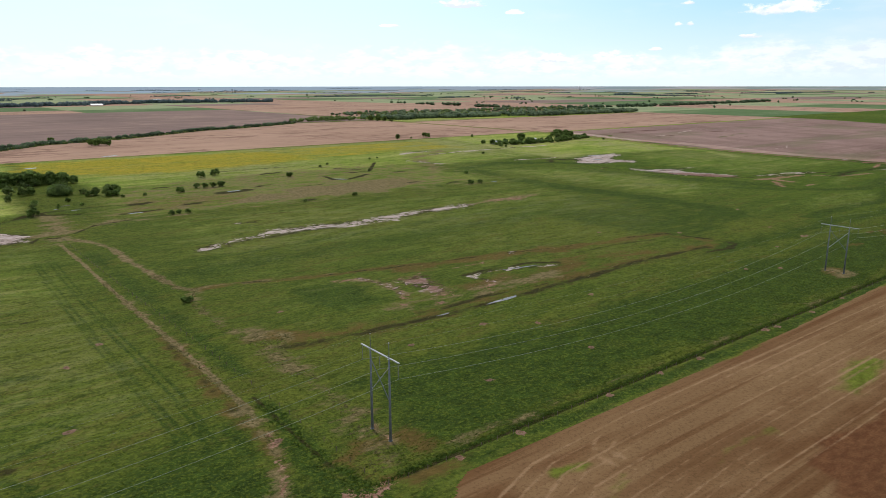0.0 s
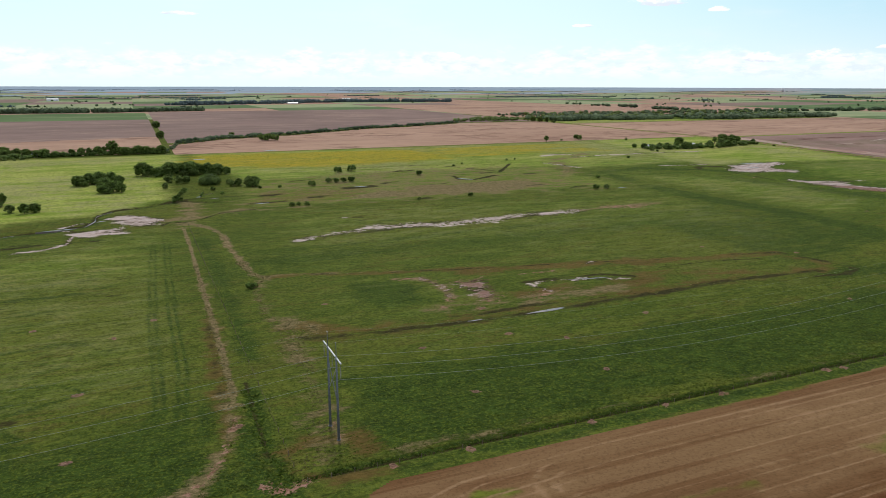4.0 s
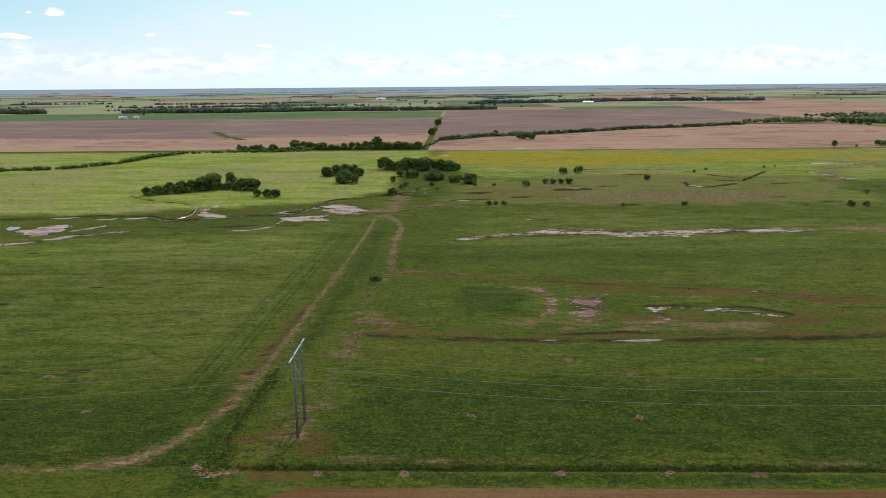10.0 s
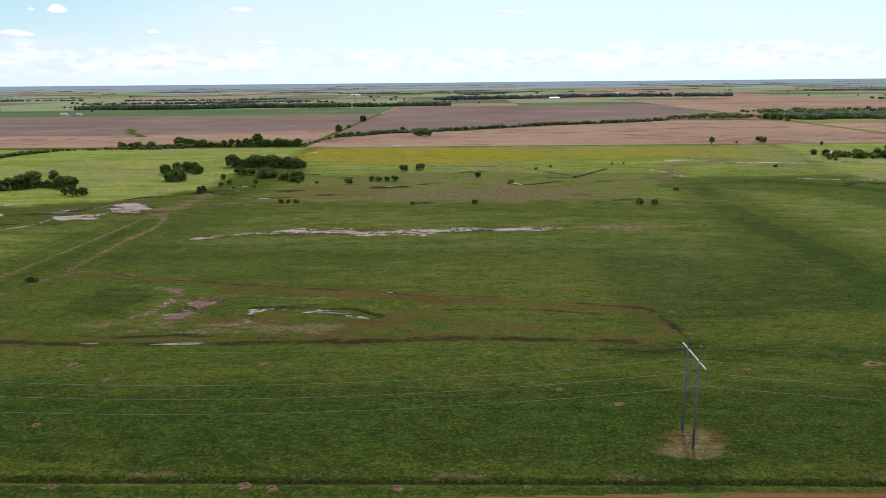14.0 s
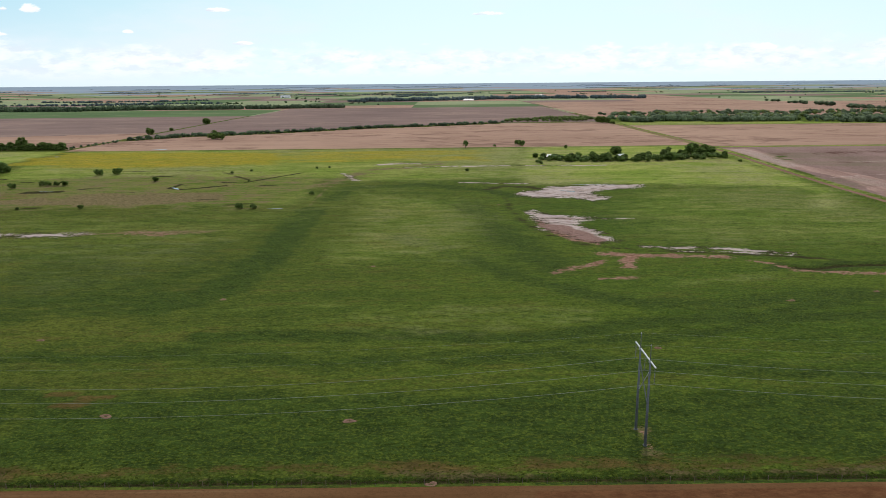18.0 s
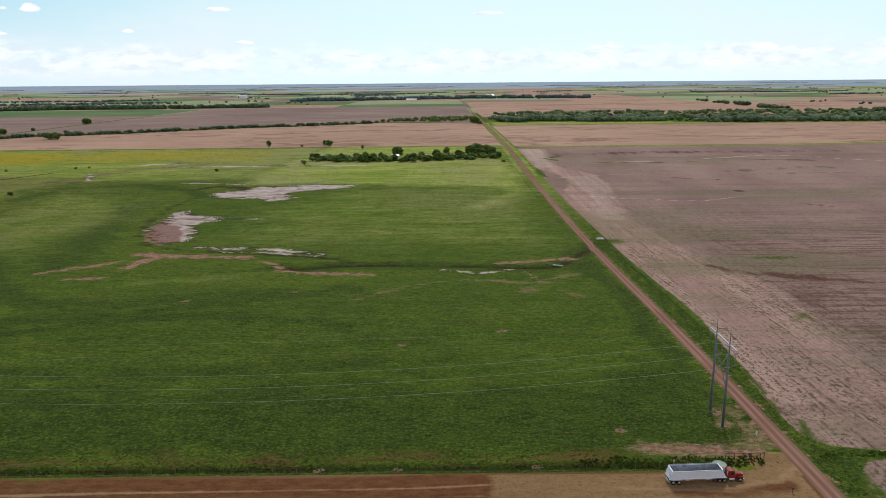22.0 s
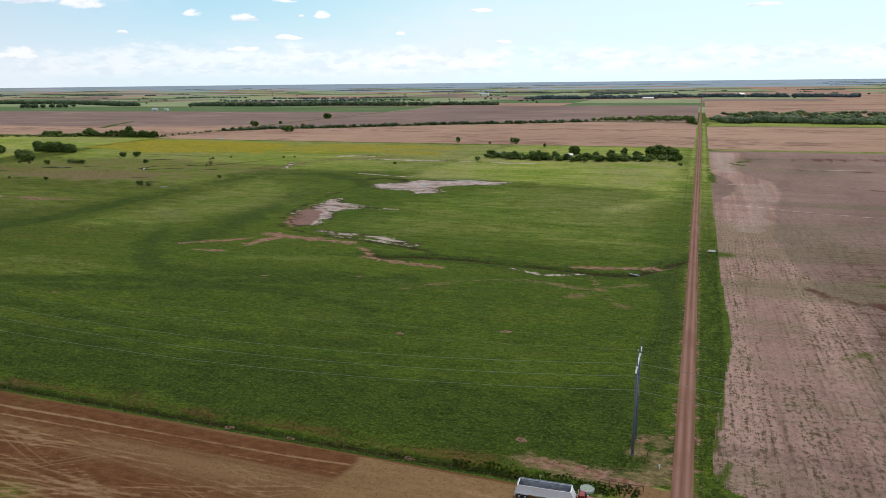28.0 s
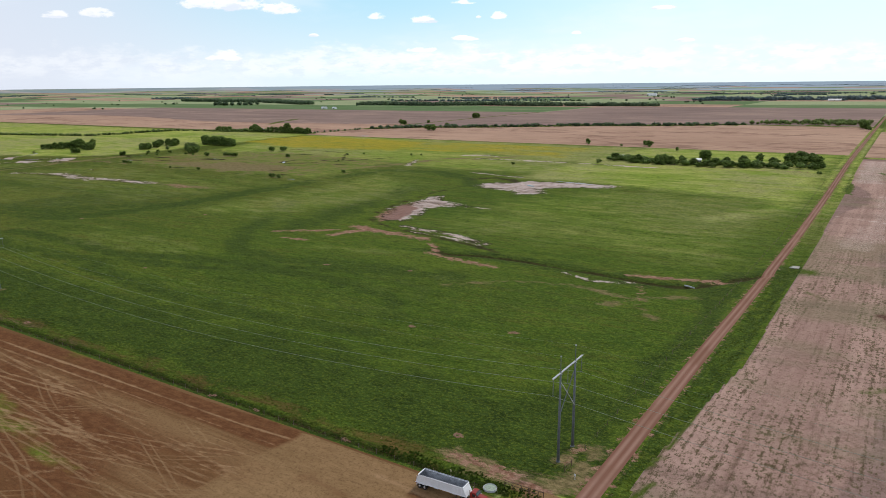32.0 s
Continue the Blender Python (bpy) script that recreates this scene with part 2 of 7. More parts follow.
def pasture_material():
    m, t, p = material("pasture", 0.95, 0.03)
    g = position(t)
    huge, wide = even(t, grain(t, g, 1 / 170, 4, 0.55)), even(t, grain(t, g, 1 / 26, 6, 0.66, (0.38, 1.2, 1)))
    mid, fine = even(t, grain(t, g, 1 / 5.0, 6, 0.72, (0.55, 1, 1))), even(t, grain(t, g, 1 / 1.5, 5, 0.74, (0.7, 1, 1)))
    tuft, fray = even(t, grain(t, g, 1 / 0.85, 3, 0.65)), even(t, grain(t, g, 1 / 9.0, 8, 0.76, (0.42, 1.1, 1)))
    crisp = even(t, mth(t, "MULTIPLY_ADD", grain(t, g, 1 / 5.0, 8, 0.78, (0.24, 1, 1)), 0.65, mth(t, "MULTIPLY", grain(t, g, 1 / 1.3, 5, 0.75, (0.6, 1, 1)), 0.35)))
    crisp = soft(t, crisp, 0.18, 0.82)
    grit = even(t, grain(t, g, 1 / 2.4, 8, 0.80, (0.6, 1, 1)))
    streak = even(t, grain(t, g, 1 / 13, 6, 0.70, (0.10, 1, 1)))
    dash = grain(t, g, 1 / 3.2, 4, 0.66, (0.36, 1, 1))
    mud, dry, flower = attr(t, "cover_a")
    lush_and_shade, pale, red = attr(t, "cover_b")
    wet_dark, tint, track = attr(t, "cover_c")
    # grass: two greens, a yellower one in drifts, straw and rust between the clumps
    green = blend(t, mth(t, "MULTIPLY_ADD", wide, 0.55, mth(t, "MULTIPLY", mid, 0.45)), (0.054, 0.082, 0.014), (0.104, 0.136, 0.022))
    green = blend(t, mth(t, "MULTIPLY", soft(t, mth(t, "MULTIPLY_ADD", huge, 0.4, mth(t, "MULTIPLY_ADD", streak, 0.35, mth(t, "MULTIPLY", mid, 0.25))), 0.34, 0.78), 0.70), green, (0.142, 0.154, 0.026))
    green = blend(t, mth(t, "MULTIPLY", soft(t, mth(t, "MULTIPLY_ADD", crisp, 0.55, mth(t, "MULTIPLY", wide, 0.45)), 0.54, 0.86), 0.55), green, (0.115, 0.087, 0.025))
    green = blend(t, mth(t, "MULTIPLY", soft(t, streak, 0.56, 0.92), 0.42), green, (0.046, 0.068, 0.013))
    # the eastern pasture is a denser, greener sward
    east = soft(t, nd(t, "ShaderNodeSeparateXYZ", i0=g).outputs[0], 400, 640)
    green = blend(t, east, green, blend(t, 1.0, green, (0.84, 1.03, 0.80), "MULTIPLY"))
    green = blend(t, cut(t, lush_and_shade, fray, 0.50, 0.12, 0.62), green, blend(t, mid, (0.030, 0.050, 0.011), (0.060, 0.098, 0.016)))
    # paler grass; sunlight on the middle distance is part of its colour
    sunlit_meadow = blend(t, soft(t, mth(t, "MULTIPLY_ADD", wide, 0.5, mth(t, "MULTIPLY", streak, 0.5)), 0.25, 0.75), (0.232, 0.318, 0.044), (0.405, 0.425, 0.108))
    sunlit_meadow = blend(t, mth(t, "MULTIPLY", soft(t, mth(t, "MULTIPLY_ADD", huge, 0.5, mth(t, "MULTIPLY", fray, 0.5)), 0.42, 0.70), 0.72), sunlit_meadow, (0.350, 0.320, 0.145))
    green = blend(t, cut(t, pale, fray, 0.35, 0.10, 0.95), green, sunlit_meadow)
    green = blend(t, mth(t, "MULTIPLY", cut(t, flower, mth(t, "MULTIPLY_ADD", streak, 0.6, mth(t, "MULTIPLY", wide, 0.4)), 0.9, 0.2, 0.8), 0.9), green, blend(t, crisp, (0.250, 0.250, 0.022), (0.480, 0.340, 0.030)))
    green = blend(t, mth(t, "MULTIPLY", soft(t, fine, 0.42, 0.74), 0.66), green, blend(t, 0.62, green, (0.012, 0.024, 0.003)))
    green = blend(t, mth(t, "MULTIPLY", soft(t, tuft, 0.52, 0.82), 0.44), green, blend(t, 0.55, green, (0.235, 0.270, 0.030)))
    # short dark dashes: clump shadows put into the grass colour
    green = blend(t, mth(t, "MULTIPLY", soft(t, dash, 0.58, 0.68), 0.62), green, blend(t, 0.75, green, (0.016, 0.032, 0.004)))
    green = blend(t, cut(t, tint, fray, 0.9, 0.25, 0.75), green, blend(t, mth(t, "MULTIPLY_ADD", fine, 0.6, mth(t, "MULTIPLY", streak, 0.4)), (0.072, 0.054, 0.016), (0.178, 0.120, 0.036)))
    green = blend(t, cut(t, dry, fray, 0.95, 0.3, 0.7), green, blend(t, fine, (0.092, 0.078, 0.030), (0.280, 0.210, 0.104)))
    green = blend(t, cut(t, wet_dark, fray, 0.8, 0.25, 0.75), green, blend(t, fine, (0.024, 0.024, 0.009), (0.062, 0.054, 0.018)))
    green = blend(t, cut(t, red, grit, 1.0, 0.38, 0.58), green, blend(t, fine, (0.16, 0.068, 0.040), (0.42, 0.255, 0.185)))
    rim = cut(t, mud, grit, 1.1, 0.26, 0.46)
    pan = cut(t, mud, mth(t, "MULTIPLY_ADD", fray, 0.55, mth(t, "MULTIPLY", grit, 0.45)), 1.5, 0.48, 0.53)
    green = blend(t, mth(t, "MULTIPLY", rim, 0.88), green, blend(t, fine, (0.022, 0.020, 0.010), (0.062, 0.046, 0.022)))
    clay = blend(t, soft(t, mth(t, "MULTIPLY_ADD", fray, 0.55, mth(t, "MULTIPLY", grit, 0.45)), 0.25, 0.72), (0.260, 0.170, 0.138), (0.54, 0.425, 0.380))
    clay = blend(t, cut(t, red, fray, 0.6, 0.3, 0.7), clay, blend(t, fine, (0.150, 0.064, 0.045), (0.300, 0.155, 0.118)))
    green = blend(t, pan, green, clay)
    t.links.new(green, p.inputs["Base Color"])
    t.links.new(mth(t, "MULTIPLY_ADD", pan, -0.30, 0.95), p.inputs["Roughness"])
    t.links.new(mth(t, "MULTIPLY_ADD", pan, 0.12, 0.03), p.inputs["Specular IOR Level"])
    clumps = mth(t, "MULTIPLY_ADD", fine, 0.5, mth(t, "MULTIPLY_ADD", tuft, 0.2, mth(t, "MULTIPLY", mid, 0.8)))
    relief(t, p, clumps, 0.9, 0.42)
    return m


def stubble_material():
    m, t, p = material("stubble", 0.97, 0.02)
    g = position(t)
    rows, wide = even(t, grain(t, g, 1 / 3.0, 5, 0.65, (0.045, 1, 1))), even(t, grain(t, g, 1 / 24, 5, 0.6, (0.4, 1, 1)))
    strip, fine = even(t, grain(t, g, 1 / 6.5, 4, 0.6, (0.02, 1, 1))), even(t, grain(t, g, 1 / 0.8, 4, 0.75))
    clod = even(t, grain(t, g, 1 / 1.8, 5, 0.75, (0.5, 1, 1)))
    mud, dry, flower = attr(t, "cover_a")
    lush_and_shade, pale, red = attr(t, "cover_b")
    wet_dark, tint, track = attr(t, "cover_c")
    c = blend(t, mth(t, "MULTIPLY_ADD", rows, 0.5, mth(t, "MULTIPLY", wide, 0.5)), (0.122, 0.058, 0.024), (0.190, 0.102, 0.047))
    c = blend(t, mth(t, "MULTIPLY", soft(t, strip, 0.45, 0.80), 0.55), c, (0.270, 0.168, 0.084))
    c = blend(t, mth(t, "MULTIPLY", soft(t, wide, 0.55, 0.9), 0.4), c, (0.130, 0.060, 0.028))
    c = blend(t, cut(t, pale, wide, 0.2, 0.3, 0.7), c, blend(t, mth(t, "MULTIPLY_ADD", clod, 0.5, mth(t, "MULTIPLY", wide, 0.5)), (0.190, 0.112, 0.052), (0.295, 0.182, 0.092)))
    c = blend(t, cut(t, wet_dark, wide, 0.4, 0.3, 0.7), c, blend(t, clod, (0.105, 0.044, 0.020), (0.175, 0.080, 0.036)))
    c = blend(t, cut(t, lush_and_shade, wide, 0.9, 0.3, 0.75), c, blend(t, clod, (0.085, 0.115, 0.014), (0.165, 0.185, 0.030)))
    c = blend(t, mth(t, "MULTIPLY", cut(t, track, mth(t, "MULTIPLY_ADD", wide, 0.6, mth(t, "MULTIPLY", clod, 0.4)), 0.7, 0.2, 0.75), 0.8), c, blend(t, fine, (0.300, 0.178, 0.094), (0.375, 0.245, 0.138)))
    # curved wheel tracks crossing one another at the turning end
    xyz = nd(t, "ShaderNodeSeparateXYZ", i0=g)
    px, py = xyz.outputs[0], xyz.outputs[1]
    bend = mth(t, "MULTIPLY", grain(t, g, 1 / 130, 2, 0.4), 26.0)
    east = mth(t, "MULTIPLY", mth(t, "MULTIPLY", soft(t, px, 560, 660), mth(t, "SUBTRACT", 1.0, soft(t, px, 778, 792))), mth(t, "SUBTRACT", 1.0, soft(t, py, 97, 102)))
    for k, (slope, gap, seed) in enumerate(((0.10, 7.3, 40.0), (-0.22, 9.9, 170.0), (0.42, 13.5, 310.0), (-0.62, 17.0, 470.0))):
        u = mth(t, "ADD", mth(t, "MULTIPLY_ADD", px, slope, py), mth(t, "MULTIPLY", bend, 0.5 + 0.3 * k))
        line = mth(t, "PINGPONG", mth(t, "ABSOLUTE", mth(t, "SUBTRACT", mth(t, "PINGPONG", u, gap / 2), 1.0)), 40.0)
        shift = nd(t, "ShaderNodeVectorMath", i0=g, i1=(seed, seed * 0.7, 0.0)).outputs[0]
        patch = mth(t, "MULTIPLY", soft(t, grain(t, shift, 1 / 28, 2, 0.5), 0.44, 0.58), east)
        mark = mth(t, "MULTIPLY", mth(t, "SUBTRACT", 1.0, soft(t, mth(t, "MULTIPLY_ADD", clod, 0.25, line), 0.18, 0.50)), patch)
        c = blend(t, mth(t, "MULTIPLY", mark, 0.46), c, blend(t, fine, (0.270, 0.165, 0.085), (0.345, 0.225, 0.125)))
    c = blend(t, mth(t, "MULTIPLY", soft(t, fine, 0.50, 0.9), 0.38), c, (0.080, 0.042, 0.018))
    t.links.new(c, p.inputs["Base Color"])
    relief(t, p, mth(t, "MULTIPLY_ADD", rows, 0.4, mth(t, "MULTIPLY", clod, 0.6)), 0.8, 0.22)
    return m


def plough_material():
    m, t, p = material("ploughed_soil", 0.97, 0.02)
    g = position(t)
    gx = nd(t, "ShaderNodeSeparateXYZ", i0=g)
    sway = mth(t, "MULTIPLY", grain(t, g, 1 / 60, 2, 0.5), 5.0)
    drill_x = mth(t, "PINGPONG", mth(t, "ADD", gx.outputs[0], sway), 0.85)
    rows = mth(t, "MULTIPLY_ADD", mth(t, "MULTIPLY", drill_x, 1.18), 0.24, mth(t, "MULTIPLY", even(t, grain(t, g, 1 / 1.6, 7, 0.80, (1, 0.07, 1))), 0.76))
    wide = even(t, grain(t, g, 1 / 70, 5, 0.6, (1, 0.5, 1)))
    dash, fine = even(t, grain(t, g, 1 / 1.0, 7, 0.80, (0.8, 0.6, 1))), even(t, grain(t, g, 1 / 0.8, 4, 0.75))
    blocks = even(t, grain(t, g, 1 / 22, 6, 0.68, (1, 0.22, 1)))
    broad = even(t, grain(t, g, 1 / 7, 5, 0.65, (1, 0.02, 1)))
    mud, dry, flower = attr(t, "cover_a")
    lush_and_shade, pale, red = attr(t, "cover_b")
    wet_dark, tint, track = attr(t, "cover_c")
    c = blend(t, wide, (0.245, 0.156, 0.134), (0.345, 0.230, 0.195))
    c = blend(t, cut(t, pale, blocks, 0.35, 0.3, 0.8), c, blend(t, broad, (0.310, 0.192, 0.155), (0.490, 0.320, 0.264)))
    weeds = mth(t, "MULTIPLY", soft(t, mth(t, "MULTIPLY_ADD", dash, 0.62, mth(t, "MULTIPLY", rows, 0.38)), 0.50, 0.66), soft(t, mth(t, "MULTIPLY_ADD", blocks, 0.5, mth(t, "MULTIPLY", broad, 0.5)), 0.20, 0.58))
    thin = mth(t, "MULTIPLY", mth(t, "MULTIPLY_ADD", soft(t, gx.outputs[0], 915, 1010), -0.75, 1.0), mth(t, "MULTIPLY_ADD", soft(t, gx.outputs[1], 300, 520), -0.72, 1.0))
    weeds = mth(t, "MULTIPLY", weeds, thin)
    c = blend(t, mth(t, "MULTIPLY", weeds, 0.95), c, blend(t, fine, (0.080, 0.068, 0.030), (0.165, 0.125, 0.068)))
    c = blend(t, mth(t, "MULTIPLY", soft(t, rows, 0.60, 0.92), mth(t, "MULTIPLY", thin, 0.5)), c, (0.105, 0.060, 0.045))
    sprout = even(t, grain(t, g, 1 / 90, 5, 0.6, (0.35, 1, 1)))
    drill = even(t, grain(t, g, 1 / 2.2, 5, 0.7, (0.06, 1, 1)))
    band = mth(t, "MULTIPLY", soft(t, gx.outputs[0], 896, 922), mth(t, "SUBTRACT", 1.0, soft(t, gx.outputs[1], 330, 470)))
    c = blend(t, mth(t, "MULTIPLY", mth(t, "MULTIPLY", soft(t, drill, 0.45, 0.75), band), 0.80), c, blend(t, fine, (0.105, 0.050, 0.040), (0.180, 0.096, 0.074)))
    bar = even(t, grain(t, g, 1 / 26, 6, 0.62, (0.06, 1, 1)))
    c = blend(t, mth(t, "MULTIPLY", soft(t, bar, 0.5, 0.95), 0.35), c, (0.150, 0.098, 0.080))
    c = blend(t, mth(t, "MULTIPLY", soft(t, sprout, 0.55, 0.9), 0.45), c, (0.170, 0.165, 0.085))
    c = blend(t, cut(t, track, fine, 0.4, 0.35, 0.7), c, (0.56, 0.44, 0.38))
    c = blend(t, cut(t, wet_dark, blocks, 0.7, 0.3, 0.75), c, blend(t, fine, (0.085, 0.040, 0.030), (0.15, 0.075, 0.055)))
    c = blend(t, cut(t, lush_and_shade, blocks, 0.7, 0.3, 0.75), c, blend(t, fine, (0.050, 0.080, 0.012), (0.105, 0.140, 0.022)))
    crumb = even(t, grain(t, g, 1 / 1.4, 7, 0.82, (0.8, 0.7, 1)))
    c = blend(t, mth(t, "MULTIPLY", soft(t, crumb, 0.52, 0.86), 0.50), c, blend(t, 1.0, c, (0.52, 0.46, 0.42), "MULTIPLY"))
    c = blend(t, mth(t, "MULTIPLY", soft(t, mth(t, "SUBTRACT", 1.0, crumb), 0.58, 0.92), 0.40), c, blend(t, 0.5, c, (0.52, 0.36, 0.29)))
    t.links.new(c, p.inputs["Base Color"])
    relief(t, p, mth(t, "MULTIPLY_ADD", rows, 0.4, mth(t, "MULTIPLY", crumb, 0.6)), 0.9, 0.30)
    return m


def farm_material(name, lo, hi, patch, size=1.0):
    """A field seen from far off: a broad blotch, drill rows and a stain."""
    m, t, p = material(name, 0.97, 0.02)
    g = position(t)
    wide, band = even(t, grain(t, g, 1 / 260 / size, 5, 0.6)), even(t, grain(t, g, 1 / 55 / size, 5, 0.62, (0.2, 1, 1)))
    fine, spot_n = even(t, grain(t, g, 1 / 12, 5, 0.72, (0.4, 1, 1))), even(t, grain(t, g, 1 / 120 / size, 6, 0.7, (0.5, 1, 1)))
    c = blend(t, mth(t, "MULTIPLY_ADD", wide, 0.5, mth(t, "MULTIPLY", band, 0.5)), lo, hi)
    c = blend(t, mth(t, "MULTIPLY", soft(t, mth(t, "MULTIPLY_ADD", spot_n, 0.6, mth(t, "MULTIPLY", fine, 0.4)), 0.52, 0.78), 0.8), c, patch)
    c = blend(t, mth(t, "MULTIPLY", soft(t, fine, 0.5, 0.9), 0.22), c, tuple(v * 0.5 for v in lo))
    t.links.new(c, p.inputs["Base Color"])
    relief(t, p, fine, 0.4, 0.4)
    return m


def road_material():
    m, t, p = material("dirt_road", 0.97, 0.03)
    g = position(t)
    x = nd(t, "ShaderNodeSeparateXYZ", i0=g).outputs[0]
    long, fine, wide = grain(t, g, 1 / 1.2, 4, 0.6, (1, 0.04, 1)), grain(t, g, 1 / 0.5, 3, 0.7), grain(t, g, 1 / 25, 4)
    rut = mth(t, "ABSOLUTE", mth(t, "SUBTRACT", mth(t, "ABSOLUTE", mth(t, "SUBTRACT", x, 854.0)), 0.95))
    rut = mth(t, "MULTIPLY", mth(t, "SUBTRACT", 1.0, soft(t, mth(t, "MULTIPLY_ADD", long, 0.7, rut), 0.35, 1.1)), 0.7)
    c = blend(t, soft(t, long, 0.35, 0.65), (0.190, 0.088, 0.062), (0.270, 0.142, 0.104))
    c = blend(t, rut, c, (0.370, 0.228, 0.176))
    c = blend(t, mth(t, "MULTIPLY", soft(t, wide, 0.45, 0.65), 0.45), c, (0.20, 0.10, 0.065))
    c = blend(t, mth(t, "MULTIPLY", fine, 0.25), c, (0.13, 0.07, 0.045))
    t.links.new(c, p.inputs["Base Color"])
    relief(t, p, long, 0.6, 0.15)
    return m


def leaf_material(name, dark, light, through_leaf=0.35, clump=4.0):
    m, t, p = material(name, 0.75, 0.2)
    rnd = nd(t, "ShaderNodeNewGeometry").outputs["Random Per Island"]
    ob = nd(t, "ShaderNodeObjectInfo").outputs["Random"]
    f = mth(t, "MULTIPLY_ADD", ob, 0.35, mth(t, "MULTIPLY", rnd, 0.65))
    c = blend(t, f, dark, light)
    c = blend(t, soft(t, grain(t, position(t), 1 / 2.5, 3), 0.4, 0.7), c, tuple(v * 1.35 for v in light))
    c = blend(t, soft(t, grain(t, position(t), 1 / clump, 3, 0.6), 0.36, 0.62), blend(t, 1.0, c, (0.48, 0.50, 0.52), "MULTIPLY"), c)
    t.links.new(c, p.inputs["Base Color"])
    back = nd(t, "ShaderNodeBsdfTranslucent", Color=blend(t, 0.35, c, (0.12, 0.18, 0.02)))
    mix = nd(t, "ShaderNodeMixShader", i0=through_leaf, i1=p.outputs[0], i2=back.outputs[0])
    t.links.new(mix.outputs[0], t.nodes["Material Output"].inputs[0])
    return m


PASTURE, STUBBLE, PLOUGH, ROAD = pasture_material(), stubble_material(), plough_material(), road_material()
PINK = farm_material("wheat_stubble", (0.340, 0.208, 0.148), (0.490, 0.318, 0.228), (0.230, 0.135, 0.100))
PURPLE = farm_material("fallow_soil", (0.195, 0.135, 0.118), (0.290, 0.200, 0.170), (0.35, 0.245, 0.195))
FARGREEN = farm_material("far_crop", (0.090, 0.150, 0.062), (0.14, 0.205, 0.085), (0.20, 0.235, 0.12))
FARTAN = farm_material("far_grass", (0.245, 0.300, 0.150), (0.360, 0.375, 0.215), (0.200, 0.250, 0.14))


def plain_material():
    """Patchwork of small far fields in straw and dull green, haze painted in."""
    m, t, p = material("far_plain", 0.97, 0.02)
    g = position(t)
    sc = nd(t, "ShaderNodeMapping", Vector=g, Scale=(1 / 620, 1 / 420, 0.0))
    cellv = nd(t, "ShaderNodeTexVoronoi", Vector=sc.outputs[0], Scale=1.0, Randomness=0.8)
    cellv.distance = "CHEBYCHEV"
    rgb = nd(t, "ShaderNodeSeparateColor", Color=cellv.outputs["Color"])
    fine = even(t, grain(t, g, 1 / 90, 6, 0.7, (0.35, 1, 1)))
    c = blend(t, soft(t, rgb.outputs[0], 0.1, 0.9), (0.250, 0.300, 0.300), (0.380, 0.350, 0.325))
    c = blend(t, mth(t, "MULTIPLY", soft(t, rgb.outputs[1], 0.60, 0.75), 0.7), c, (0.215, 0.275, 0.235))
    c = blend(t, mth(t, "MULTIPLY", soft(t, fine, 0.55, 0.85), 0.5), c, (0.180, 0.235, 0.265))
    # blue haze put into the colour, thicker towards the horizon
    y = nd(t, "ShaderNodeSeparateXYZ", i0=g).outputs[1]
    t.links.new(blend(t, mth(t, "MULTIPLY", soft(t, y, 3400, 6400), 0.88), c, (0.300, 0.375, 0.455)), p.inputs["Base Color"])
    return m


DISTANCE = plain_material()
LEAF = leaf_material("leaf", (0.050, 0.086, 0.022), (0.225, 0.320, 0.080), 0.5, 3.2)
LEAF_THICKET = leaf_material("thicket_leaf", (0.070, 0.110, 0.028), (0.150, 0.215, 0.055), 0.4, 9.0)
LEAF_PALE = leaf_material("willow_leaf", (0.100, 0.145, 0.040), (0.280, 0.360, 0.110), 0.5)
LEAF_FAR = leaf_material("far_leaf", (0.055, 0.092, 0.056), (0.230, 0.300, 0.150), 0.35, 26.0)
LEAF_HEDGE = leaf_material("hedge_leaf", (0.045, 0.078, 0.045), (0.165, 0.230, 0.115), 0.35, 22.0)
# far leaves with the haze painted into their colour
LEAF_HAZE = leaf_material("hazed_leaf", (0.085, 0.130, 0.140), (0.150, 0.200, 0.200))
WEED = leaf_material("weed", (0.058, 0.084, 0.012), (0.110, 0.132, 0.021), 0.5)
WEED_DRY = leaf_material("dry_grass", (0.16, 0.13, 0.055), (0.30, 0.235, 0.12), 0.5)
WEED_DARK = leaf_material("rank_weed", (0.042, 0.080, 0.011), (0.080, 0.125, 0.018), 0.5)
BARK = plain("bark", (0.10, 0.075, 0.05), 0.9, vary=0.3, scale=6)
STEEL = plain("weathered_steel", (0.145, 0.160, 0.172), 0.7, 0.1, vary=0.2)
GALV = plain("galvanised", (0.46, 0.48, 0.50), 0.5, 0.2, vary=0.12)
WIRE = plain("aluminium_wire", (0.27, 0.305, 0.24), 0.6, 0.1)
GLASSY = plain("insulator", (0.07, 0.075, 0.075), 0.4)
POST = plain("post_wood", (0.16, 0.125, 0.09), 0.9, vary=0.3)
WHITE = plain("white_paint", (0.78, 0.79, 0.82), 0.35, vary=0.05, scale=1.0)
TARP = plain("trailer_inside", (0.30, 0.315, 0.345), 0.7, vary=0.35, scale=1.2)
RED = plain("red_paint", (0.27, 0.020, 0.016), 0.35, vary=0.12)
CHROME = plain("chrome", (0.72, 0.73, 0.75), 0.2, 0.9, vary=0.05)
RUBBER = plain("rubber", (0.022, 0.021, 0.02), 0.85)
BLACK = plain("black_frame", (0.03, 0.03, 0.032), 0.6)
GLASS = plain("cab_glass", (0.02, 0.025, 0.03), 0.08, spec=0.6)
TIN = plain("tin_roof", (0.62, 0.63, 0.64), 0.45, 0.3)
